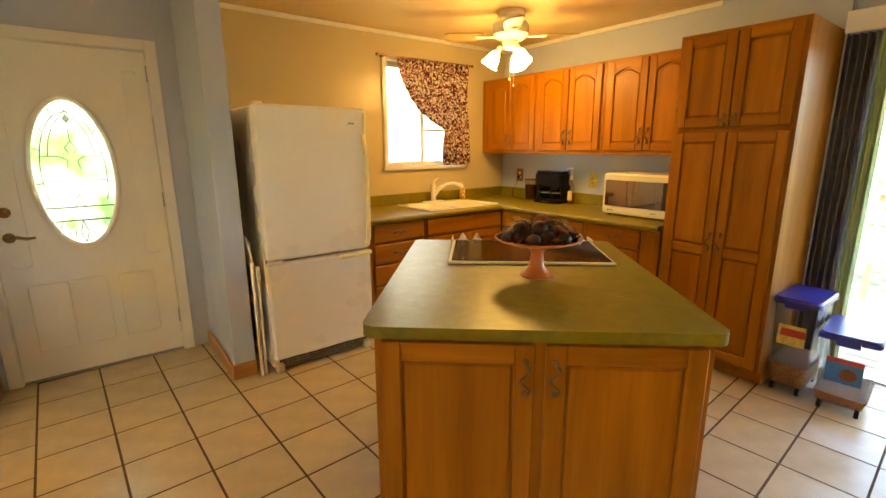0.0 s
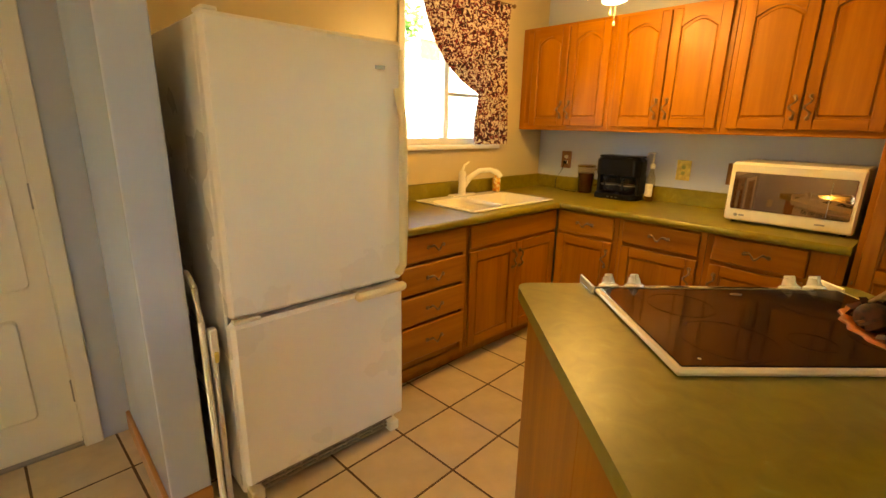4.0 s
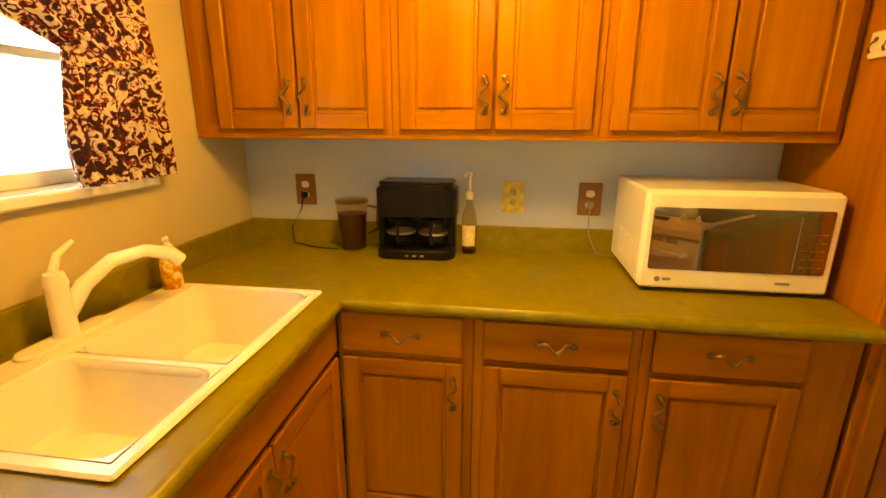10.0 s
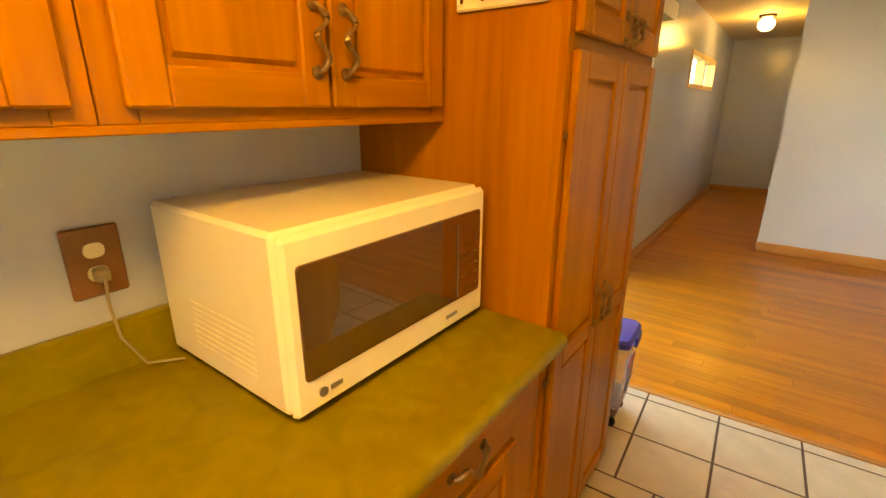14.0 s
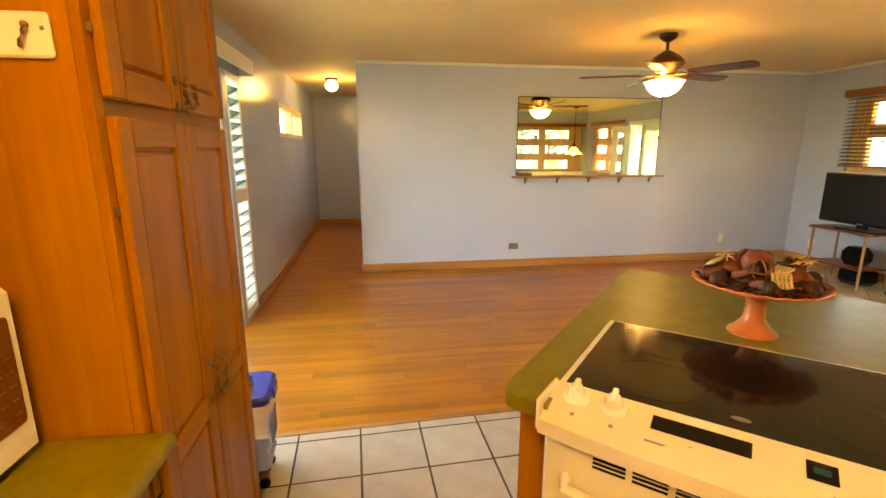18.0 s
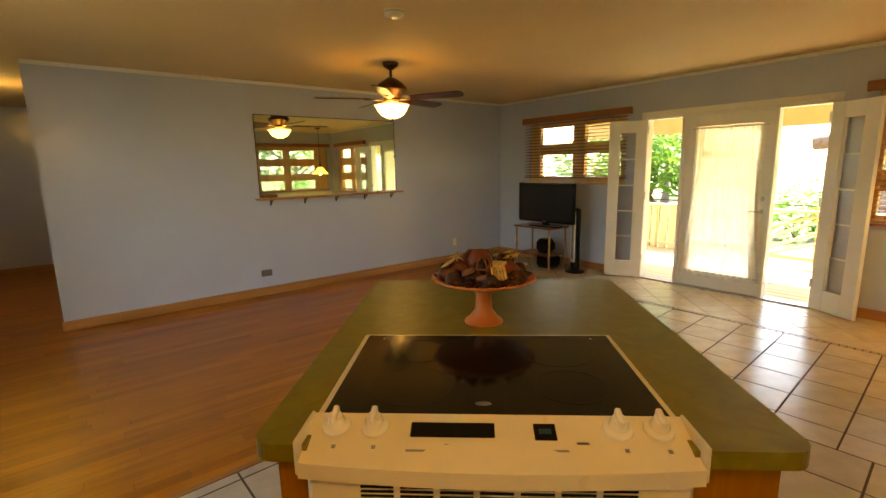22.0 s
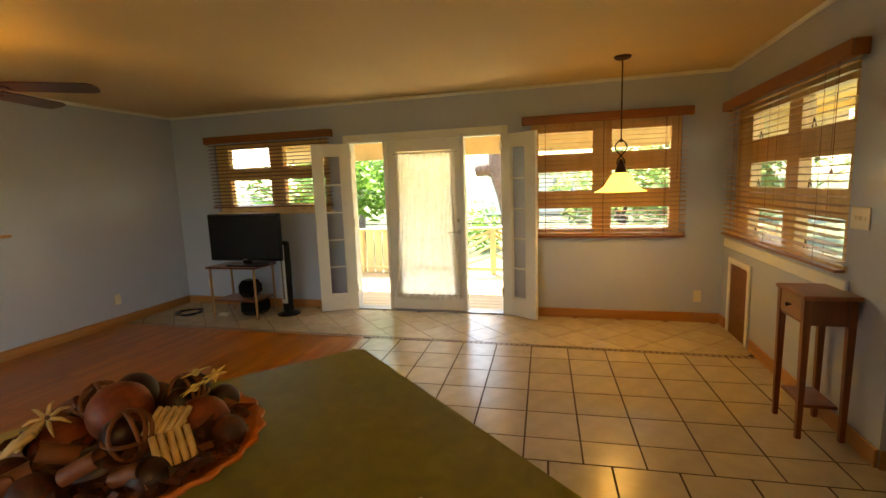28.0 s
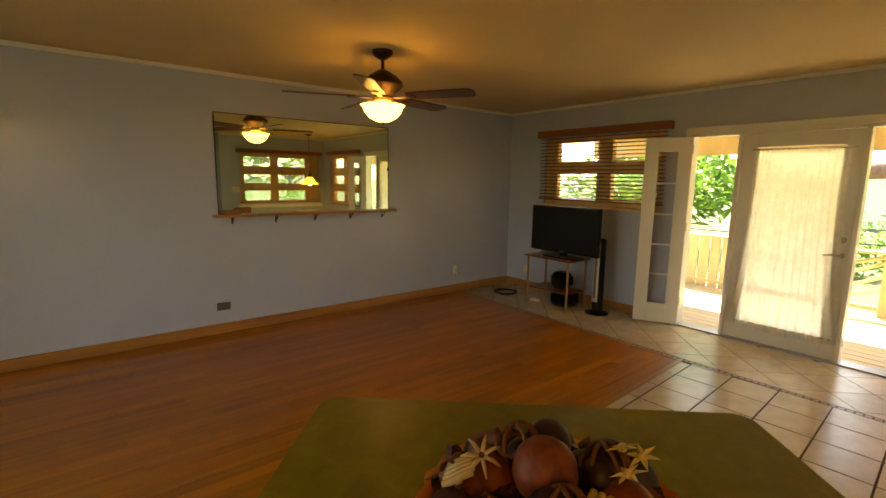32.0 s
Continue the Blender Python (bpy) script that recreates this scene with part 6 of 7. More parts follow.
def ceiling_fan(name, label, x, y, rod, blades, R, z_blade, bm, mm, group=""):
    f = thing(name, label, "ceiling fan", x, y, 0)
    if rod:
        part("canopy", Geo().lathe([(0.0001, H), (0.075, H), (0.07, H - 0.03), (0.03, H - 0.06), (0.014, H - 0.065)], n=24), mm, f, smooth=True)
        part("downrod", Geo().lathe([(0.013, H - 0.06), (0.013, z_blade + 0.13)], n=12), mm, f, smooth=True)
        part("motor", Geo().lathe([(0.02, z_blade + 0.165), (0.05, z_blade + 0.15), (0.105, z_blade + 0.115), (0.145, z_blade + 0.075), (0.15, z_blade + 0.05), (0.125, z_blade + 0.025), (0.09, z_blade + 0.0), (0.07, z_blade - 0.03)], n=32), mm, f, smooth=True)
    else:
        part("motor", Geo().lathe([(0.0001, H), (0.10, H), (0.10, H - 0.03), (0.075, H - 0.05), (0.075, H - 0.07), (0.13, H - 0.085), (0.13, H - 0.16), (0.10, H - 0.19), (0.05, H - 0.20)], n=32), mm, f, smooth=True)
    for i in range(blades):
        a = 360 * i / blades
        rot = pose(0, 0, z_blade - (0.03 if rod else 0), 0, 0, a + (49 if rod else 47))
        b = part("blade", Geo().prism([(0.20, -0.052), (0.30, -0.062), (R - 0.05, -0.068), (R - 0.01, -0.05), (R, 0.0), (R - 0.01, 0.05), (R - 0.05, 0.068), (0.30, 0.062), (0.20, 0.052)], -0.004, 0.004, 0.001, pose(0, 0, 0, -12 if rod else 11)), bm, f, m=rot)
        part("blade_iron", Geo().box(0.09, 0.26, -0.018, 0.018, -0.014, -0.006, 0.003).box(0.20, 0.26, -0.04, 0.04, -0.012, -0.006, 0.003), mm, f, m=rot)
    return f
MAHOG = wood("mahogany_blade", (0.05, 0.013, 0.006), (0.12, 0.035, 0.015), 0.3, "x", 8, 0.05)
f = ceiling_fan("ceiling_fan", "bronze ceiling fan with dark mahogany blades and lit amber bowl", FAN[0], FAN[1], True, 5, 0.71, 2.115, MAHOG, BROWNM)
part("light_fitter", Geo().lathe([(0.07, 2.085), (0.085, 2.075), (0.08, 2.055), (0.05, 2.045)], n=24), BRONZE, f, smooth=True)
part("bowl_shade", Geo().lathe([(0.0001, 1.905), (0.045, 1.908), (0.10, 1.935), (0.135, 1.975), (0.15, 2.015), (0.165, 2.025), (0.158, 2.027), (0.143, 2.017), (0.128, 1.978), (0.095, 1.942), (0.04, 1.915), (0.0001, 1.912)], n=32), BULB, f, "lit amber glass bowl", True)
part("finial", Geo().lathe([(0.0001, 1.885), (0.012, 1.892), (0.010, 1.906)], n=10), BROWNM, f, smooth=True)
for i in range(3):
    a = 2 * math.pi * i / 3
    part("shade_arm", Geo().tube([(0.05 * math.cos(a), 0.05 * math.sin(a), 2.05), (0.11 * math.cos(a), 0.11 * math.sin(a), 2.05), (0.15 * math.cos(a), 0.15 * math.sin(a), 2.03)], 0.005, 6), BROWNM, f)
WHITEB = wood("maple_blade", (0.36, 0.20, 0.07), (0.55, 0.36, 0.15), 0.35, "x", 8, 0.05)
f = ceiling_fan("kitchen_fan", "cream hugger ceiling fan with three lit tulip shades", KFAN[0], KFAN[1], False, 4, 0.50, 2.245, WHITEB, SINKM)
part("light_fitter", Geo().lathe([(0.05, 2.215), (0.06, 2.20), (0.055, 2.16), (0.03, 2.145), (0.0001, 2.143)], n=20), SINKM, f, smooth=True)
for i in range(3):
    a = radians(20 + 120 * i)
    m = pose(0.085 * math.cos(a), 0.085 * math.sin(a), 2.155, 0, 0, math.degrees(a)) @ pose(0, 0, 0, 0, -32, 0)
    part("shade_arm", Geo().lathe([(0.018, -0.035), (0.020, 0.0), (0.012, 0.02)], n=12, m=m), SINKM, f, smooth=True)
    part("tulip_shade", Geo().lathe([(0.022, -0.03), (0.040, -0.055), (0.050, -0.09), (0.055, -0.12), (0.066, -0.14)], n=20, m=m, caps=False), BULBK, f, "lit frosted tulip glass", True)
for x, z in ((0.02, 1.885), (-0.025, 1.925)):
    part("pull_chain", Geo().tube([(x, -0.02, 2.145), (x, -0.02, z + 0.02)], 0.0015, 5), NICKEL, f)
    part("chain_weight", Geo().lathe([(0.002, 0.022), (0.007, 0.012), (0.006, 0)], x, -0.02, z, 8), SINKM, f, smooth=True)

p = thing("pendant_lamp", "bronze scroll pendant with a lit amber glass bell", "pendant lamp", PEND[0], PEND[1], 0)
part("canopy", Geo().lathe([(0.0001, H), (0.07, H), (0.06, H - 0.018), (0.02, H - 0.03)], n=20), BROWNM, p, smooth=True)
part("chain", Geo().tube([(0, 0, H - 0.03), (0, 0, 1.74)], 0.006, 8), BROWNM, p)
for s in (-1, 1):
    pts = [(0, s * 0.055 * math.sin(w) * (1 - 0.1 * w), 1.76 - 0.042 * w) for w in [0.25 * j for j in range(20)]]
    part("scroll", Geo().tube(pts, 0.006, 6), BROWNM, p, smooth=True)
part("socket_cup", Geo().lathe([(0.012, 1.60), (0.03, 1.55), (0.045, 1.50), (0.05, 1.485)], n=16), BROWNM, p, smooth=True)
part("finial", Geo().ball(0, 0, 1.75, 0.016, 8), BROWNM, p, smooth=True)
part("bell_shade", Geo().lathe([(0.045, 1.492), (0.075, 1.470), (0.10, 1.43), (0.125, 1.385), (0.165, 1.352), (0.205, 1.336), (0.208, 1.333), (0.165, 1.346), (0.121, 1.380), (0.096, 1.425), (0.07, 1.464), (0.04, 1.485)], n=36), PENDG, p, "lit amber glass bell shade", True)
l = thing("hall_light", "round frosted ceiling light in the hall", "ceiling light", HALL[0], HALL[1], 0)
part("base", Geo().lathe([(0.0001, H), (0.09, H), (0.085, H - 0.025), (0.05, H - 0.03)], n=20), BROWNM, l, smooth=True)
part("globe", Geo().ball(0, 0, H - 0.10, 0.085, 12, 0.85), glowing("lit_hall_globe", (1.0, 0.70, 0.28), 1.2), l, "lit frosted globe", True)
sd = thing("smoke_detector", "round white smoke detector on the ceiling", "smoke detector", -2.823, -3.883, 0)
part("body", Geo().lathe([(0.0001, H), (0.065, H), (0.065, H - 0.015), (0.058, H - 0.034), (0.03, H - 0.04), (0.0001, H - 0.04)], n=28), SINKM, sd, smooth=True)
part("grille", Geo().lathe([(0.066, H - 0.012), (0.066, H - 0.016)], n=28), GREY, sd)

# television corner
tv = thing("television", "black flat television on a small stand", "television", -6.12, -5.34, 0.61, 90)
part("screen_case", Geo().box(-0.47, 0.47, -0.02, 0.035, 0.055, 0.59, 0.01), DARK, tv)
part("screen", Geo().box(-0.445, 0.445, -0.0225, -0.0195, 0.085, 0.57, 0.001), BLACKG, tv, "dark glossy screen")
part("neck", Geo().box(-0.05, 0.05, 0.0, 0.03, 0.015, 0.07, 0.004), DARK, tv)
part("foot", Geo().prism(rounded(-0.24, 0.24, -0.10, 0.12, 0.06, 5), 0.0, 0.016, 0.005), DARK, tv)
part("badge", Geo().box(-0.03, 0.03, -0.0225, -0.0205, 0.066, 0.076), GREY, tv)
t = thing("tv_stand", "dark glass and wood television stand on slim legs", "table", -6.16, -5.45, 0.008, 90)
part("top", Geo().box(-0.33, 0.33, -0.20, 0.20, 0.58, 0.602, 0.004), CHERRY, t)
part("shelf", Geo().box(-0.28, 0.28, -0.17, 0.17, 0.20, 0.215, 0.003), CHERRY, t)
LEGW = wood("pale_leg", (0.26, 0.13, 0.05), (0.42, 0.24, 0.10), 0.4, "z", 8, 0.05)
for x in (-0.29, 0.29):
    for y in (-0.17, 0.17):
        part("leg", Geo().tube([(x, y, 0), (x, y, 0.58)], 0.014, 8), LEGW, t, smooth=True)
w_ = thing("subwoofer", "black rounded speaker box under the television stand", "speaker", -6.25, -5.38, 0.008, 90)
part("box", Geo().box(-0.14, 0.14, -0.14, 0.14, 0.0, 0.19, 0.05), DARK, w_)
w_ = thing("speaker", "black box on the stand's shelf", "speaker", -6.2, -5.4, 0.224, 90)
part("box", Geo().box(-0.11, 0.13, -0.12, 0.12, 0.0, 0.2, 0.06), DARK, w_)
w_ = thing("modem", "small pale device with a cord on the floor", "device", -6.12, -5.72, 0.008, 90)
part("box", Geo().box(-0.06, 0.06, -0.03, 0.03, 0, 0.025, 0.005), IVORY, w_)
tf = thing("tower_fan", "slim black tower fan with a silver grille on a round base", "fan", -6.28, -4.95, 0.008, 84)
part("base", Geo().lathe([(0.13, 0), (0.13, 0.015), (0.05, 0.04), (0.045, 0.055)], n=28), DARK, tf, smooth=True)
part("column", Geo().prism(rounded(-0.06, 0.06, -0.055, 0.055, 0.05, 5), 0.05, 0.86, 0.02), DARK, tf)
gr = part("grille", Geo().prism(rounded(-0.036, 0.036, -0.060, -0.04, 0.009, 3), 0.14, 0.82), material("silver_plastic", (0.58, 0.57, 0.54), 0.35, 0.2), tf, "silver slotted grille")
for i in range(22):
    part("grille_bar", Geo().box(-0.013, 0.013, -0.064, -0.059, 0.19 + 0.026 * i, 0.206 + 0.026 * i), DARK, gr)
cb = thing("cable_coil", "coiled black cable lying on the floor", "cable", -6.12, -6.22, 0.008)
pts = []
for i in range(70):
    a = i * 0.27
    r_ = 0.13 + 0.02 * math.sin(i * 0.7)
    pts.append((r_ * math.cos(a), r_ * 1.1 * math.sin(a), 0.008 + 0.006 * (i // 23)))
part("cable", Geo().tube(pts, 0.006, 6), DARK, cb, smooth=True)

# console table by the dining window
ct = thing("console_table", "small dark cherry console table with one drawer", "table", -4.577, -0.445, 0.008)
part("top", Geo().box(-0.172, 0.172, -0.172, 0.090, 0.772, 0.796, 0.006), CHERRY, ct)
part("apron", Geo().box(-0.122, 0.122, 0.045, 0.058, 0.635, 0.772, 0.002), CHERRY, ct)
part("apron", Geo().box(-0.152, -0.139, -0.127, 0.037, 0.635, 0.772, 0.002), CHERRY, ct)
part("apron", Geo().box(0.139, 0.152, -0.127, 0.037, 0.635, 0.772, 0.002), CHERRY, ct)
part("rail", Geo().box(-0.122, 0.122, -0.155, -0.140, 0.635, 0.650, 0.002), CHERRY, ct)
dr = part("drawer", Geo().box(-0.120, 0.120, -0.160, -0.142, 0.653, 0.769, 0.004), wood("drawer_cherry", (0.26, 0.10, 0.03), (0.42, 0.19, 0.06), 0.32, "x", 9, 0.05), ct, "lighter orange drawer front")
part("knob", Geo().lathe([(0.006, 0), (0.006, 0.01), (0.013, 0.016), (0.010, 0.024), (0.0001, 0.026)], n=12, m=pose(0.0, -0.160, 0.711, 90)), BROWNM, dr, smooth=True)
for x in (-0.140, 0.140):
    for y in (-0.145, 0.055):
        leg = Geo()
        leg.add([(u * w, v * w, z) for z, w in ((0.0, 0.012), (0.60, 0.017), (0.772, 0.018)) for u, v in ((-1, -1), (1, -1), (1, 1), (-1, 1))],
                [(3, 2, 1, 0), (8, 9, 10, 11)] + [(r + k, r + (k + 1) % 4, r + 4 + (k + 1) % 4, r + 4 + k) for r in (0, 4) for k in range(4)], pose(x, y, 0))
        part("leg", leg, CHERRY, ct)
part("shelf", Geo().box(-0.126, 0.126, -0.128, 0.038, 0.17, 0.188, 0.003), CHERRY, ct)

# wall panel below the dining window
gr = thing("wall_grille", "white framed brown return air grille low on the wall", "vent", -6.125, NY, 0)
part("frame", Geo().box(-0.255, -0.205, -0.02, -0.001, 0.01, 0.70, 0.004), TRIMW, gr)
part("frame", Geo().box(0.205, 0.255, -0.02, -0.001, 0.01, 0.70, 0.004), TRIMW, gr)
part("frame", Geo().box(-0.205, 0.205, -0.02, -0.001, 0.65, 0.70, 0.004), TRIMW, gr)
part("panel", Geo().box(-0.205, 0.205, -0.006, -0.001, 0.01, 0.65), BROWNP, gr)
for i in range(24):
    part("slat", Geo().box(-0.20, 0.20, -0.012, -0.0065, 0.03 + 0.026 * i, 0.042 + 0.026 * i), BROWNP, gr)

# pet food bins beside the pantry
def bin_(label, x, y, rz, w, d, h, fill, lab):
    b = thing("food_bin", label, "storage bin", x, y, 0.008, rz, "pet food bins")
    def shell(g, inset, z0, z1, taper):
        a = rounded(-w / 2 + inset + taper, w / 2 - inset - taper, -d / 2 + inset + taper, d / 2 - inset - taper, 0.03, 4)
        c_ = rounded(-w / 2 + inset, w / 2 - inset, -d / 2 + inset, d / 2 - inset, 0.03, 4)
        n = len(a)
        vs = [(p[0], p[1], z0) for p in a] + [(p[0], p[1], z1) for p in c_]
        g.add(vs, [(i, (i + 1) % n, n + (i + 1) % n, n + i) for i in range(n)] + [tuple(range(n))[::-1]])
        return n
    g = Geo()
    shell(g, 0, 0.05, h, 0.02)
    part("tub", g, CLEARP, b, "clear plastic tub", True)
    g = Geo()
    n = shell(g, 0.006, 0.056, 0.05 + (h - 0.05) * fill, 0.02 * (1 - fill))
    g.add([v for v in g.v[n:]], [tuple(range(n))])
    part("pet_food", g, FOOD, b, "brown dry pet food")
    part("lid", Geo().prism(rounded(-w / 2 - 0.012, w / 2 + 0.012, -d / 2 - 0.012, d / 2 + 0.012, 0.035, 4), h, h + 0.035, 0.012), BLUE, b, "blue snap lid")
    part("lid_latch", Geo().box(-0.05, 0.05, -d / 2 - 0.025, -d / 2 - 0.012, h - 0.02, h + 0.03, 0.006), BLUE, b)
    part("label", Geo().box(-w * 0.32, w * 0.32, -d / 2 - 0.0035, -d / 2 - 0.001, h * (0.45 if lab else 0.56), h * 0.78, 0.001), BLUEL if lab else YELLOWP, b)
    if lab:
        part("label_band", Geo().box(-w * 0.32, w * 0.32, -d / 2 - 0.005, -d / 2 - 0.0036, h * 0.72, h * 0.78), REDL, b)
        part("label_shape", Geo().lathe([(w * 0.15, 0), (w * 0.15, 0.001)], n=14, m=pose(w * 0.08, -d / 2 - 0.0037, h * 0.58, 90)), CHIPS, b)
    else:
        part("label_band", Geo().box(-w * 0.25, w * 0.32, -d / 2 - 0.005, -d / 2 - 0.0036, h * 0.66, h * 0.74), REDL, b)
    for x_ in (-w / 2 + 0.04, w / 2 - 0.04):
        for y_ in (-d / 2 + 0.04, d / 2 - 0.04):
            part("caster", Geo().lathe([(0.022, -0.010), (0.024, 0.0), (0.022, 0.010)], n=12, m=pose(x_, y_, 0.024, 0, 90)).box(x_ - 0.008, x_ + 0.008, y_ - 0.008, y_ + 0.008, 0.035, 0.056), DARK, b)
    return b
bin_("tall clear pet food bin with a blue lid", -0.375, -2.908, -90, 0.205, 0.36, 0.55, 0.27, False)
bin_("short clear pet food bin with a blue lid and blue label", -0.395, -3.150, -86, 0.24, 0.38, 0.42, 0.16, True)

# ---- outside ----
structure("ground", Geo().box(-400, 400, -400, 400, -0.60, -0.45), GRASS, "grass lawn reaching to the horizon", "ground")
# west deck of boards with railing and roof
dk = thing("deck", "pale wooden deck outside the french doors", "deck", kind="structure")
x = WX - 0.17
bm_ = mesh_of(Geo().box(-0.066, 0.066, -6.3, 1.3, -0.03, -0.004, 0.003), "board", DECK)
for i in range(16):
    part("board", bm_, DECK, dk, m=pose(x - 0.07 - 0.14 * i, 0, 0))
part("joist", Geo().box(x - 2.2, x - 0.02, -6.3, 1.3, -0.45, -0.031), DECK, dk)
RX = x - 2.12
rl = thing("deck_railing", "cream painted timber railing with chevron slats", "railing")
for y in (-6.2, -5.2, -4.25, -2.93, -1.6, -0.3, 1.0):
    part("post", Geo().box(RX - 0.04, RX + 0.04, y - 0.04, y + 0.04, -0.004, 0.72, 0.006), RAILW, rl)
part("top_rail", Geo().box(RX - 0.06, RX + 0.06, -6.25, 1.25, 0.72, 0.755, 0.006), RAILW, rl)
part("bottom_rail", Geo().box(RX - 0.02, RX + 0.02, -6.2, 1.2, 0.06, 0.11, 0.004), RAILW, rl)
for i in range(16):
    y = -6.1 + i * 0.15
    if y < -4.3:
        part("slat", Geo().box(RX - 0.012, RX + 0.012, y - 0.062, y + 0.062, 0.0, 0.72, 0.003), RAILW, rl)
for y0, y1 in ((-3.58, -2.28), (-2.26, -0.96), (-0.94, 0.36), (0.38, 1.2)):
    mid_ = (y0 + y1) / 2
    for k in range(4):
        for s in (-1, 1):
            z = 0.16 + 0.16 * k
            e = mid_ + s * (y1 - y0) / 2 * 0.92
            part("slat", Geo().tube([(RX, mid_, min(0.70, z + 0.16)), (RX, e, max(0.10, z - 0.14))], 0.022, 4), RAILW, rl)
part("cable", Geo().tube([(RX, -6.2, 0.82), (RX, 1.2, 0.82)], 0.008, 6), DARK, rl)
g = Geo()
g.box(WX - 1.9, WX - 0.16, -6.6, 1.5, 2.22, 2.28)
lr = structure("porch_roof", g, SOFFIT, "yellow painted porch ceiling over the deck", "roof")
for y in (-6.2, -4.2, -2.3, -0.3, 1.1):
    part("beam", Geo().box(WX - 1.9, WX - 0.17, y - 0.04, y + 0.04, 2.10, 2.2195), SOFFIT, lr)
part("fascia", Geo().box(WX - 1.94, WX - 1.901, -6.6, 1.5, 1.87, 2.30), RAILW, lr)


def leaf_mesh(name, count, spread, size, mat, seed, squash=0.8, hollow=0.35):
    """A crown of many small folded leaves inside an uneven blob."""
    rnd = random.Random(seed)
    vs, fs = [], []
    lobes = [(Vector((rnd.uniform(-1, 1), rnd.uniform(-1, 1), rnd.uniform(-0.7, 0.8))) * spread * 0.55, spread * rnd.uniform(0.35, 0.6)) for _ in range(9)]
    for i in range(count):
        c, r = lobes[rnd.randrange(9)]
        d = Vector((rnd.gauss(0, 1), rnd.gauss(0, 1), rnd.gauss(0, 1))).normalized() * r * (hollow + (1 - hollow) * rnd.random() ** 0.5)
        p = c + d
        p.z *= squash
        m = Matrix.Translation(p) @ Euler((rnd.uniform(-0.9, 0.9), rnd.uniform(-0.9, 0.9), rnd.uniform(0, 6.28))).to_matrix().to_4x4()
        s = size * rnd.uniform(0.6, 1.3)
        n = len(vs)
        vs += [m @ Vector(q) for q in ((0, -s, 0), (0.32 * s, -0.2 * s, 0.10 * s), (0, s, -0.15 * s), (-0.32 * s, -0.2 * s, 0.10 * s))]
        fs += [(n, n + 1, n + 2), (n, n + 2, n + 3)]
    me = bpy.data.meshes.new(name)
    me.from_pydata(vs, [], fs)
    me.materials.append(mat)
    return me


def tree(label, x, y, h, spread, size, count, seed, mat, trunk=0.12):
    rnd = random.Random(seed)
    t = thing("tree", label, "tree", x, y, -0.45)
    pts = [(0, 0, 0)]
    for k in range(1, 7):
        pts.append((rnd.uniform(-0.1, 0.1) * k * 0.3, rnd.uniform(-0.1, 0.1) * k * 0.3, h * k / 6))
    part("trunk", Geo().tube(pts, [trunk * (1 - 0.11 * k) for k in range(7)], 9), BARK, t, smooth=True)
    for k in range(5):
        a = rnd.uniform(0, 6.28)
        z = h * rnd.uniform(0.5, 0.95)
        part("limb", Geo().tube([(0, 0, z), (spread * 0.3 * math.cos(a), spread * 0.3 * math.sin(a), z + 0.25 * spread), (spread * 0.7 * math.cos(a), spread * 0.7 * math.sin(a), z + 0.4 * spread)], [trunk * 0.4, trunk * 0.28, trunk * 0.1], 6), BARK, t, smooth=True)
    part("crown", leaf_mesh("crown", count, spread, size, mat, seed), mat, t, m=pose(0, 0, h + spread * 0.25))
    return t


def shrub(label, x, y, z, spread, size, count, seed, mat):
    s = thing("shrub", label, "shrub", x, y, -0.45)
    for k in range(5):
        a = 1.26 * k
        part("stem", Geo().tube([(0, 0, 0), (0.2 * math.cos(a), 0.2 * math.sin(a), (z + 0.45) * 0.9)], [0.02, 0.008], 5), BARK, s)
    part("crown", leaf_mesh("crown", count, spread, size, mat, seed, 1.1), mat, s, m=pose(0, 0, z + 0.45))
    return s


tree("broad leaved green tree beside the deck", -10.4, -6.1, 1.5, 1.35, 0.13, 1500, 3, LEAF, 0.10)
shrub("leafy green shrub by the deck rail", -9.9, -6.6, 0.8, 1.1, 0.12, 900, 4, LEAF)
shrub("leafy green shrub near the television window", -9.6, -8.0, 1.0, 1.1, 0.10, 700, 24, LEAF)
# leaning bare trunk seen through the door
tk = thing("bare_tree", "gnarled leaning bare tree trunk beyond the deck", "tree", -10.3, -1.75, -0.45)
part("trunk", Geo().tube([(0.1, -0.5, 0), (0.05, -0.93, 1.05), (0, -1.08, 1.7), (0, -1.24, 2.2), (0, -1.26, 2.8), (-0.02, -1.1, 3.7)], [0.30, 0.24, 0.23, 0.23, 0.20, 0.15], 12), BARK, tk, smooth=True)
part("stub", Geo().tube([(0, -1.2, 2.05), (0.0, -1.45, 2.17), (0.0, -1.70, 2.14)], [0.16, 0.13, 0.11], 10), BARK, tk, smooth=True)
part("limb", Geo().tube([(0, -1.0, 1.7), (0.0, -0.65, 2.5), (0.05, -0.55, 3.4)], [0.14, 0.11, 0.08], 10), BARK, tk, smooth=True)
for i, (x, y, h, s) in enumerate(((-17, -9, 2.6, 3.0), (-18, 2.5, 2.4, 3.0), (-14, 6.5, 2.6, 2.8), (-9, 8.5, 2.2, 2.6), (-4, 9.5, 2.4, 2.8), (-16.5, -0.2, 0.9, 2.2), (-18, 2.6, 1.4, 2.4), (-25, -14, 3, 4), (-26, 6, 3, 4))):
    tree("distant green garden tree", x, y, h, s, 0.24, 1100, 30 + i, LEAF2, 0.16)
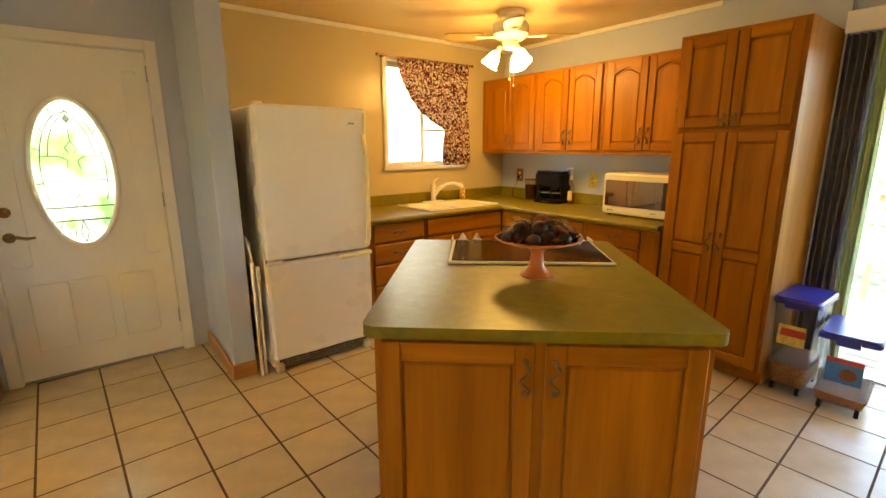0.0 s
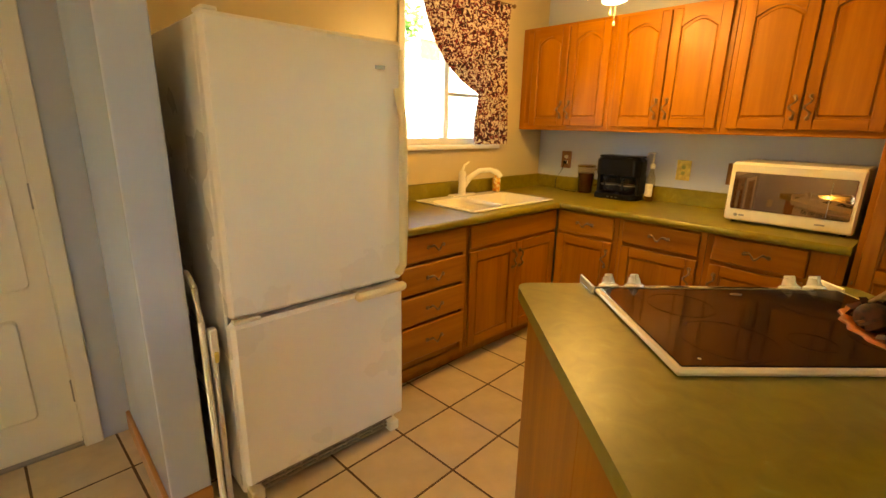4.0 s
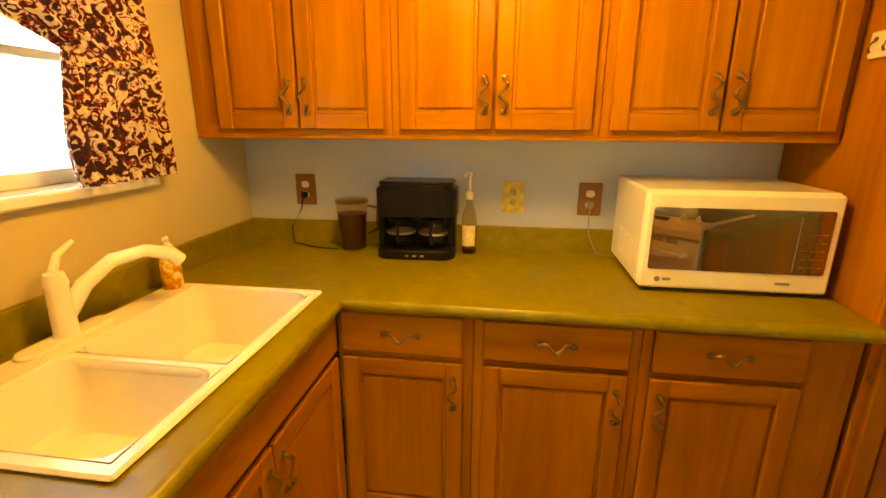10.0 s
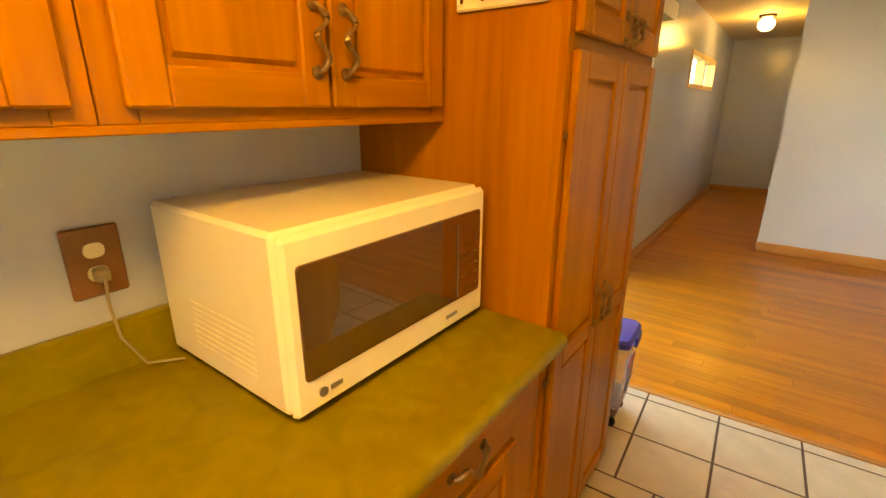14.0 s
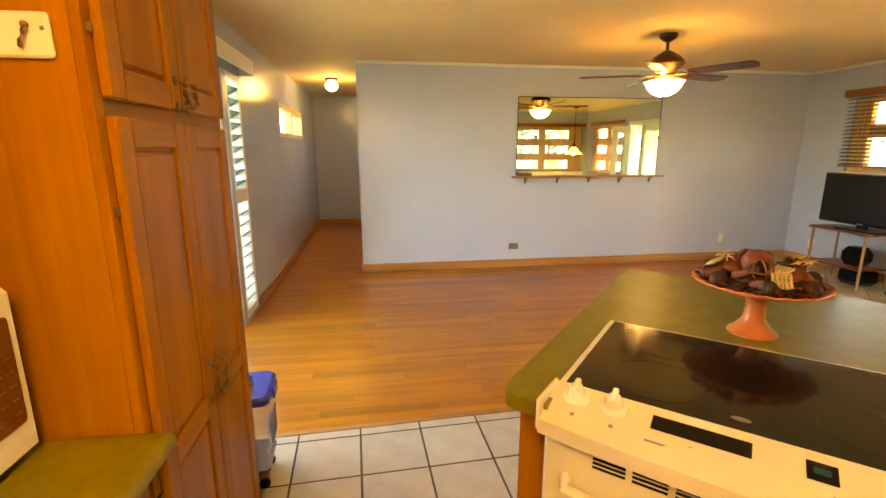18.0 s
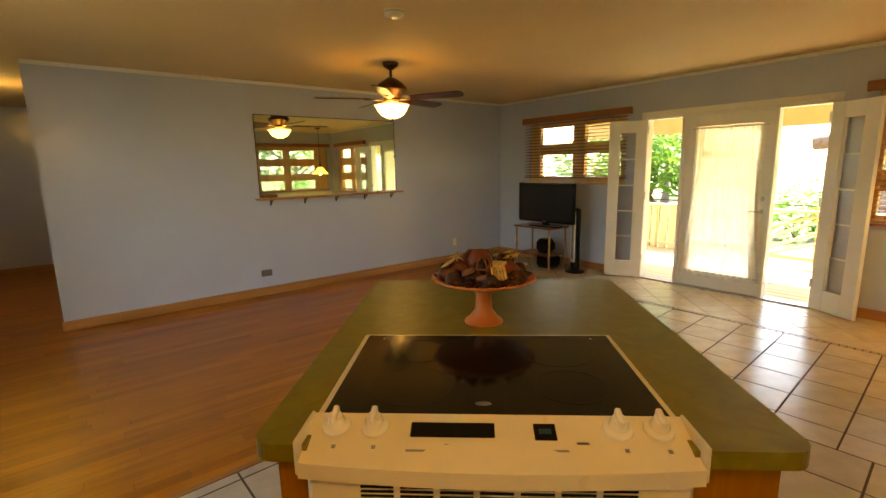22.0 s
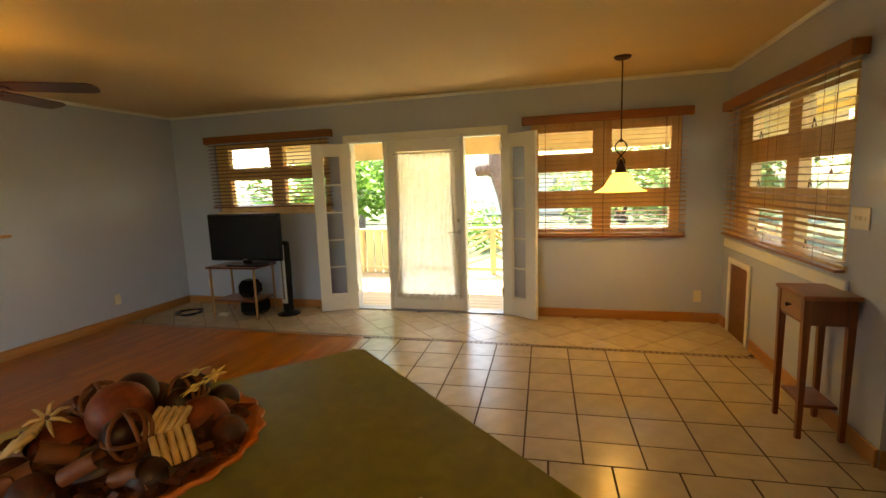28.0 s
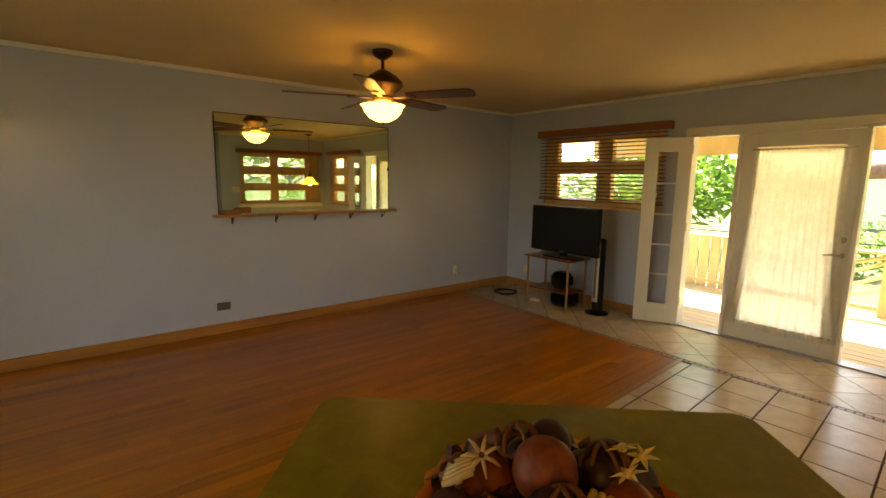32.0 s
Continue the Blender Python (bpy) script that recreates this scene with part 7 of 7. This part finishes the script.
for i, (x, y) in enumerate(((-7.6, 4.6), (-5.6, 5.2), (-3.6, 4.8), (-13, 0.8), (-14.5, -4.6))):
    shrub("garden shrub outside the dining window", x, y, 0.5 if i < 3 else 0.1, 1.0, 0.10, 800, 50 + i, LEAF)
for i, (x, y) in enumerate(((5.0, -3.6), (5.4, -5.6), (5.0, -8.0), (4.6, -10.5))):
    shrub("garden shrub beyond the sliding door", x, y, 0.9, 1.3, 0.12, 900, 70 + i, LEAF)
shrub("tall leafy shrub outside the hall window", 2.3, -8.3, 1.9, 0.9, 0.11, 700, 95, LEAF)
# east deck and rail
dk = thing("deck", "pale wooden deck outside the sliding door", "deck", kind="structure")
bm2 = mesh_of(Geo().box(-0.066, 0.066, -6.6, -2.4, -0.03, -0.004, 0.003), "board", DECK)
for i in range(14):
    part("board", bm2, DECK, dk, m=pose(EX + 0.22 + 0.14 * i, 0, 0))
part("joist", Geo().box(EX + 0.16, EX + 2.1, -6.6, -2.4, -0.45, -0.031), DECK, dk)
rl = thing("deck_railing", "cream painted timber railing of the east deck", "railing")
for y in (-6.5, -5.2, -3.9, -2.5):
    part("post", Geo().box(EX + 2.0, EX + 2.08, y - 0.04, y + 0.04, -0.004, 1.0, 0.005), RAILW, rl)
part("top_rail", Geo().box(EX + 1.98, EX + 2.10, -6.55, -2.45, 1.0, 1.04, 0.005), RAILW, rl)
for i in range(22):
    part("baluster", Geo().box(EX + 2.02, EX + 2.06, -6.4 + 0.18 * i, -6.36 + 0.18 * i, -0.004, 1.0), RAILW, rl)
# neighbour wall outside the sink window
nb = thing("garden_wall", "pale sunlit neighbouring wall beyond the sink window", "wall", -1.2, 5.2, -0.45)
part("wall", Geo().box(-4.0, 9.0, 0, 0.2, 0, 4.6), OUTW, nb)
part("coping", Geo().box(-4.05, 9.05, -0.05, 0.25, 4.6, 4.68, 0.01), OUTW, nb)
nw = part("window", Geo().box(4.30, 4.95, -0.02, 0.0, 3.10, 3.48), BROWNP, nb, "small dark window")
part("window_frame", Geo().box(4.25, 5.0, -0.035, -0.021, 3.06, 3.10, 0.003).box(4.25, 5.0, -0.035, -0.021, 3.48, 3.52, 0.003), TRIMW, nw)
gf = thing("garden_fence", "low blue grey slatted garden fence in the sun", "fence", 0, 3.6, -0.45)
FENCE = material("blue_grey_paint", (0.26, 0.32, 0.40), 0.6, vary=0.15, scale=5)
for k in range(4):
    part("fence_post", Geo().box(-1.0 + 1.4 * k, -0.92 + 1.4 * k, 0.02, 0.10, 0, 1.66, 0.006), FENCE, gf)
for k in range(9):
    part("slat", Geo().box(-1.1, 3.4, 0, 0.02, 0.06 + 0.175 * k, 0.19 + 0.175 * k, 0.004), FENCE, gf)
shrub("leafy branch top beyond the sink window", 0.95, 3.1, 2.75, 0.42, 0.10, 160, 92, LEAF)
shrub("leafy shrub outside the sink window", -2.2, 3.6, 1.6, 0.8, 0.10, 500, 91, LEAF)
hs = thing("neighbour_house", "pale neighbouring house beyond the garden", "house", -30, -2, -0.45)
part("wall", Geo().box(-4, 0, -5, 5, 0, 2.8), OUTW, hs)
part("roof", Geo().prism([(-4.6, 2.8), (0.6, 2.8), (-2, 4.3)], -5.5, 5.5, 0, pose(0, 0, 0, 90)), SOFFIT, hs)
for y in (-3.2, -0.6, 2.2):
    w_ = part("window", Geo().box(0.001, 0.04, y, y + 1.2, 1.0, 2.1), GREY, hs)
    part("frame", Geo().box(0.0, 0.06, y - 0.08, y, 0.95, 2.15).box(0.0, 0.06, y + 1.2, y + 1.28, 0.95, 2.15), TRIMW, hs)

# ---- floors, last ----
EDGE = ((-0.40, -3.44), (-5.62, -3.70))     # line between tile and wood
def edge_y(x):
    return EDGE[0][1] + (x - EDGE[0][0]) * (EDGE[1][1] - EDGE[0][1]) / (EDGE[1][0] - EDGE[0][0])
def cut(poly, above):
    """Keep what lies on the tile side (above) or the wood side of the edge."""
    out = []
    for i, p in enumerate(poly):
        q = poly[(i + 1) % len(poly)]
        dp, dq = p[1] - edge_y(p[0]), q[1] - edge_y(q[0])
        if not above:
            dp, dq = -dp, -dq
        if dp >= 0:
            out.append(p)
        if (dp >= 0) != (dq >= 0):
            t = dp / (dp - dq)
            out.append((p[0] + t * (q[0] - p[0]), p[1] + t * (q[1] - p[1])))
    return out if len(out) > 2 else []
def area(poly):
    return 0.5 * abs(sum(poly[i][0] * poly[(i + 1) % len(poly)][1] - poly[(i + 1) % len(poly)][0] * poly[i][1] for i in range(len(poly))))


BXL = -5.66       # mosaic border
g = Geo()
g.box(WX, EX, SY, 0.0, -0.10, 0.0072)
g.box(-0.885, EX, -10.4, SY, -0.10, 0.0072)
floor = structure("floor", g, GROUT, "cream ceramic tile floor with dark grout and oak strip flooring", "floor")
GAP = 0.0046
def square_field(x_low, x_high, u_low, u_high, v_low, v_high, turn, pu, pv, u0, v0):
    """Tiles laid square to each other on a grid turned a little from the walls."""
    c, s = math.cos(turn), math.sin(turn)
    full = mesh_of(Geo().prism([(GAP, GAP), (pu - GAP, GAP), (pu - GAP, pv - GAP), (GAP, pv - GAP)], 0.0, 0.0085, 0.0018), "tile", TILE)
    for i in range(-22, 5):
        for j in range(-14, 5):
            u, v = u0 + i * pu, v0 + j * pv
            sq = clip([(u + GAP, v + GAP), (u + pu - GAP, v + GAP), (u + pu - GAP, v + pv - GAP), (u + GAP, v + pv - GAP)], u_low, u_high, v_low, v_high)
            sq = [(p * c - q * s, p * s + q * c) for p, q in sq]
            if len(sq) < 3:
                continue
            whole = (pu - 2 * GAP) * (pv - 2 * GAP)
            poly = clip(sq, x_low, x_high, -3.76, -0.002)
            poly = cut(poly, True) if poly else []
            if poly and sum(p[0] for p in poly) / len(poly) < ALX:
                poly = clip(poly, -99, 99, -99, NY - 0.002)
            if not poly or area(poly) < 0.003:
                continue
            # nothing under the cabinets
            if min(p[0] for p in poly) > -0.52 and min(p[1] for p in poly) > -2.79:
                continue
            if min(p[1] for p in poly) > -0.52 and min(p[0] for p in poly) > -2.0:
                continue
            if area(poly) > whole - 1e-5:
                part("tile", full, TILE, floor, m=pose(u * c - v * s, u * s + v * c, 0, 0, 0, math.degrees(turn)))
            else:
                part("tile", Geo().prism(poly, 0.0, 0.0085), TILE, floor)
BREAK = -2.748
square_field(-4.6, EX - 0.001, -4.0345, 99, BREAK + GAP, 99, 0.046, 0.3095, 0.3125, -0.011, -0.146)
square_field(-4.6, EX - 0.001, -4.0345, 99, -99, BREAK, 0.046, 0.3125, 0.304, -0.794, -0.012)
square_field(BXL + 0.03, 0, -99, -4.0345 - GAP, -99, 99, 0.046, 0.3025, 0.304, -0.014, -0.012)
# diagonal field before the french doors
D = 0.305
dg = mesh_of(Geo().prism([(0, -D * 0.7), (D * 0.7, 0), (0, D * 0.7), (-D * 0.7, 0)], 0.0, 0.0085, 0.0018), "tile", TILE)
step = D * math.sqrt(2)
for i in range(-1, 6):
    for j in range(-1, 32):
        x, y = WX + i * step / 2 + 0.05, SY + j * step / 2
        if (i + j) % 2:
            continue
        r = D / math.sqrt(2) - GAP * 0.8
        poly = clip([(x, y - r), (x + r, y), (x, y + r), (x - r, y)], WX + 0.002, BXL - 0.025, SY + 0.002, NY - 0.002)
        if poly and area(poly) > 0.003:
            part("tile", Geo().prism(poly, 0.0, 0.0085, 0.0015 if area(poly) > 0.05 else 0), TILE, floor)
# mosaic strip between the fields
g = Geo()
y = SY + 0.03
while y < NY - 0.03:
    g.box(BXL - 0.018, BXL + 0.022, y, y + 0.036, 0.0, 0.0083, 0.001)
    y += 0.046
tagged(part("mosaic_strip", g, material("brown_mosaic", (0.24, 0.16, 0.09), 0.3, vary=0.4, scale=30), floor, "row of small brown mosaic stones"), kind="stuff")
part("edge_strip", Geo().prism([(EX, edge_y(EX) + 0.004), (BXL + 0.03, edge_y(BXL) + 0.004), (BXL + 0.03, edge_y(BXL) - 0.03), (EX, edge_y(EX) - 0.03)][::-1], 0.0, 0.013, 0), BASE, floor, "oak edging strip")
part("edge_strip", Geo().box(BXL + 0.03, BXL + 0.06, SY + 0.02, edge_y(BXL) - 0.03, 0.0, 0.013, 0.003), BASEY, floor, "oak edging strip")
# oak strips along x
random.seed(5)
PW = 0.0765
rest = Geo()
made = 0
row = 0
y = SY + 0.018
while y < -3.42:
    x = EX - 0.002 - random.uniform(0, 0.5)
    right = EX - 0.002
    while right > BXL + 0.07:
        left = max(right - random.uniform(0.55, 1.35), BXL + 0.061)
        if left - (BXL + 0.06) < 0.2:
            left = BXL + 0.061
        poly = [(left + 0.0008, y + 0.0007), (right - 0.0008, y + 0.0007), (right - 0.0008, y + PW - 0.0007), (left + 0.0008, y + PW - 0.0007)]
        c_ = cut([(p[0], p[1] + 0.031) for p in poly], False)
        c_ = [(p[0], p[1] - 0.031) for p in c_]
        if len(c_) > 2 and area(c_) > 0.001:
            if made < 300 and y > -6.2:
                part("plank", Geo().prism(c_, 0.0, 0.0095, 0), PLANK, floor)
                made += 1
            else:
                rest.prism(c_, 0.0, 0.0095, 0)
        right = left
    y += PW
y = -10.39
while y < SY + 0.018 - PW * 0.5:
    right = EX - 0.018
    y1 = min(y + PW, SY + 0.0175)
    while right > -0.86:
        left = max(right - random.uniform(0.4, 0.9), -0.868)
        rest.prism([(left + 0.0008, y), (right - 0.0008, y), (right - 0.0008, y1 - 0.001), (left + 0.0008, y1 - 0.001)], 0.0, 0.0095, 0)
        right = left
    y += PW
tagged(part("planks_beyond", rest, PLANKS, floor, "oak strip flooring along the walls and hall"), kind="stuff")
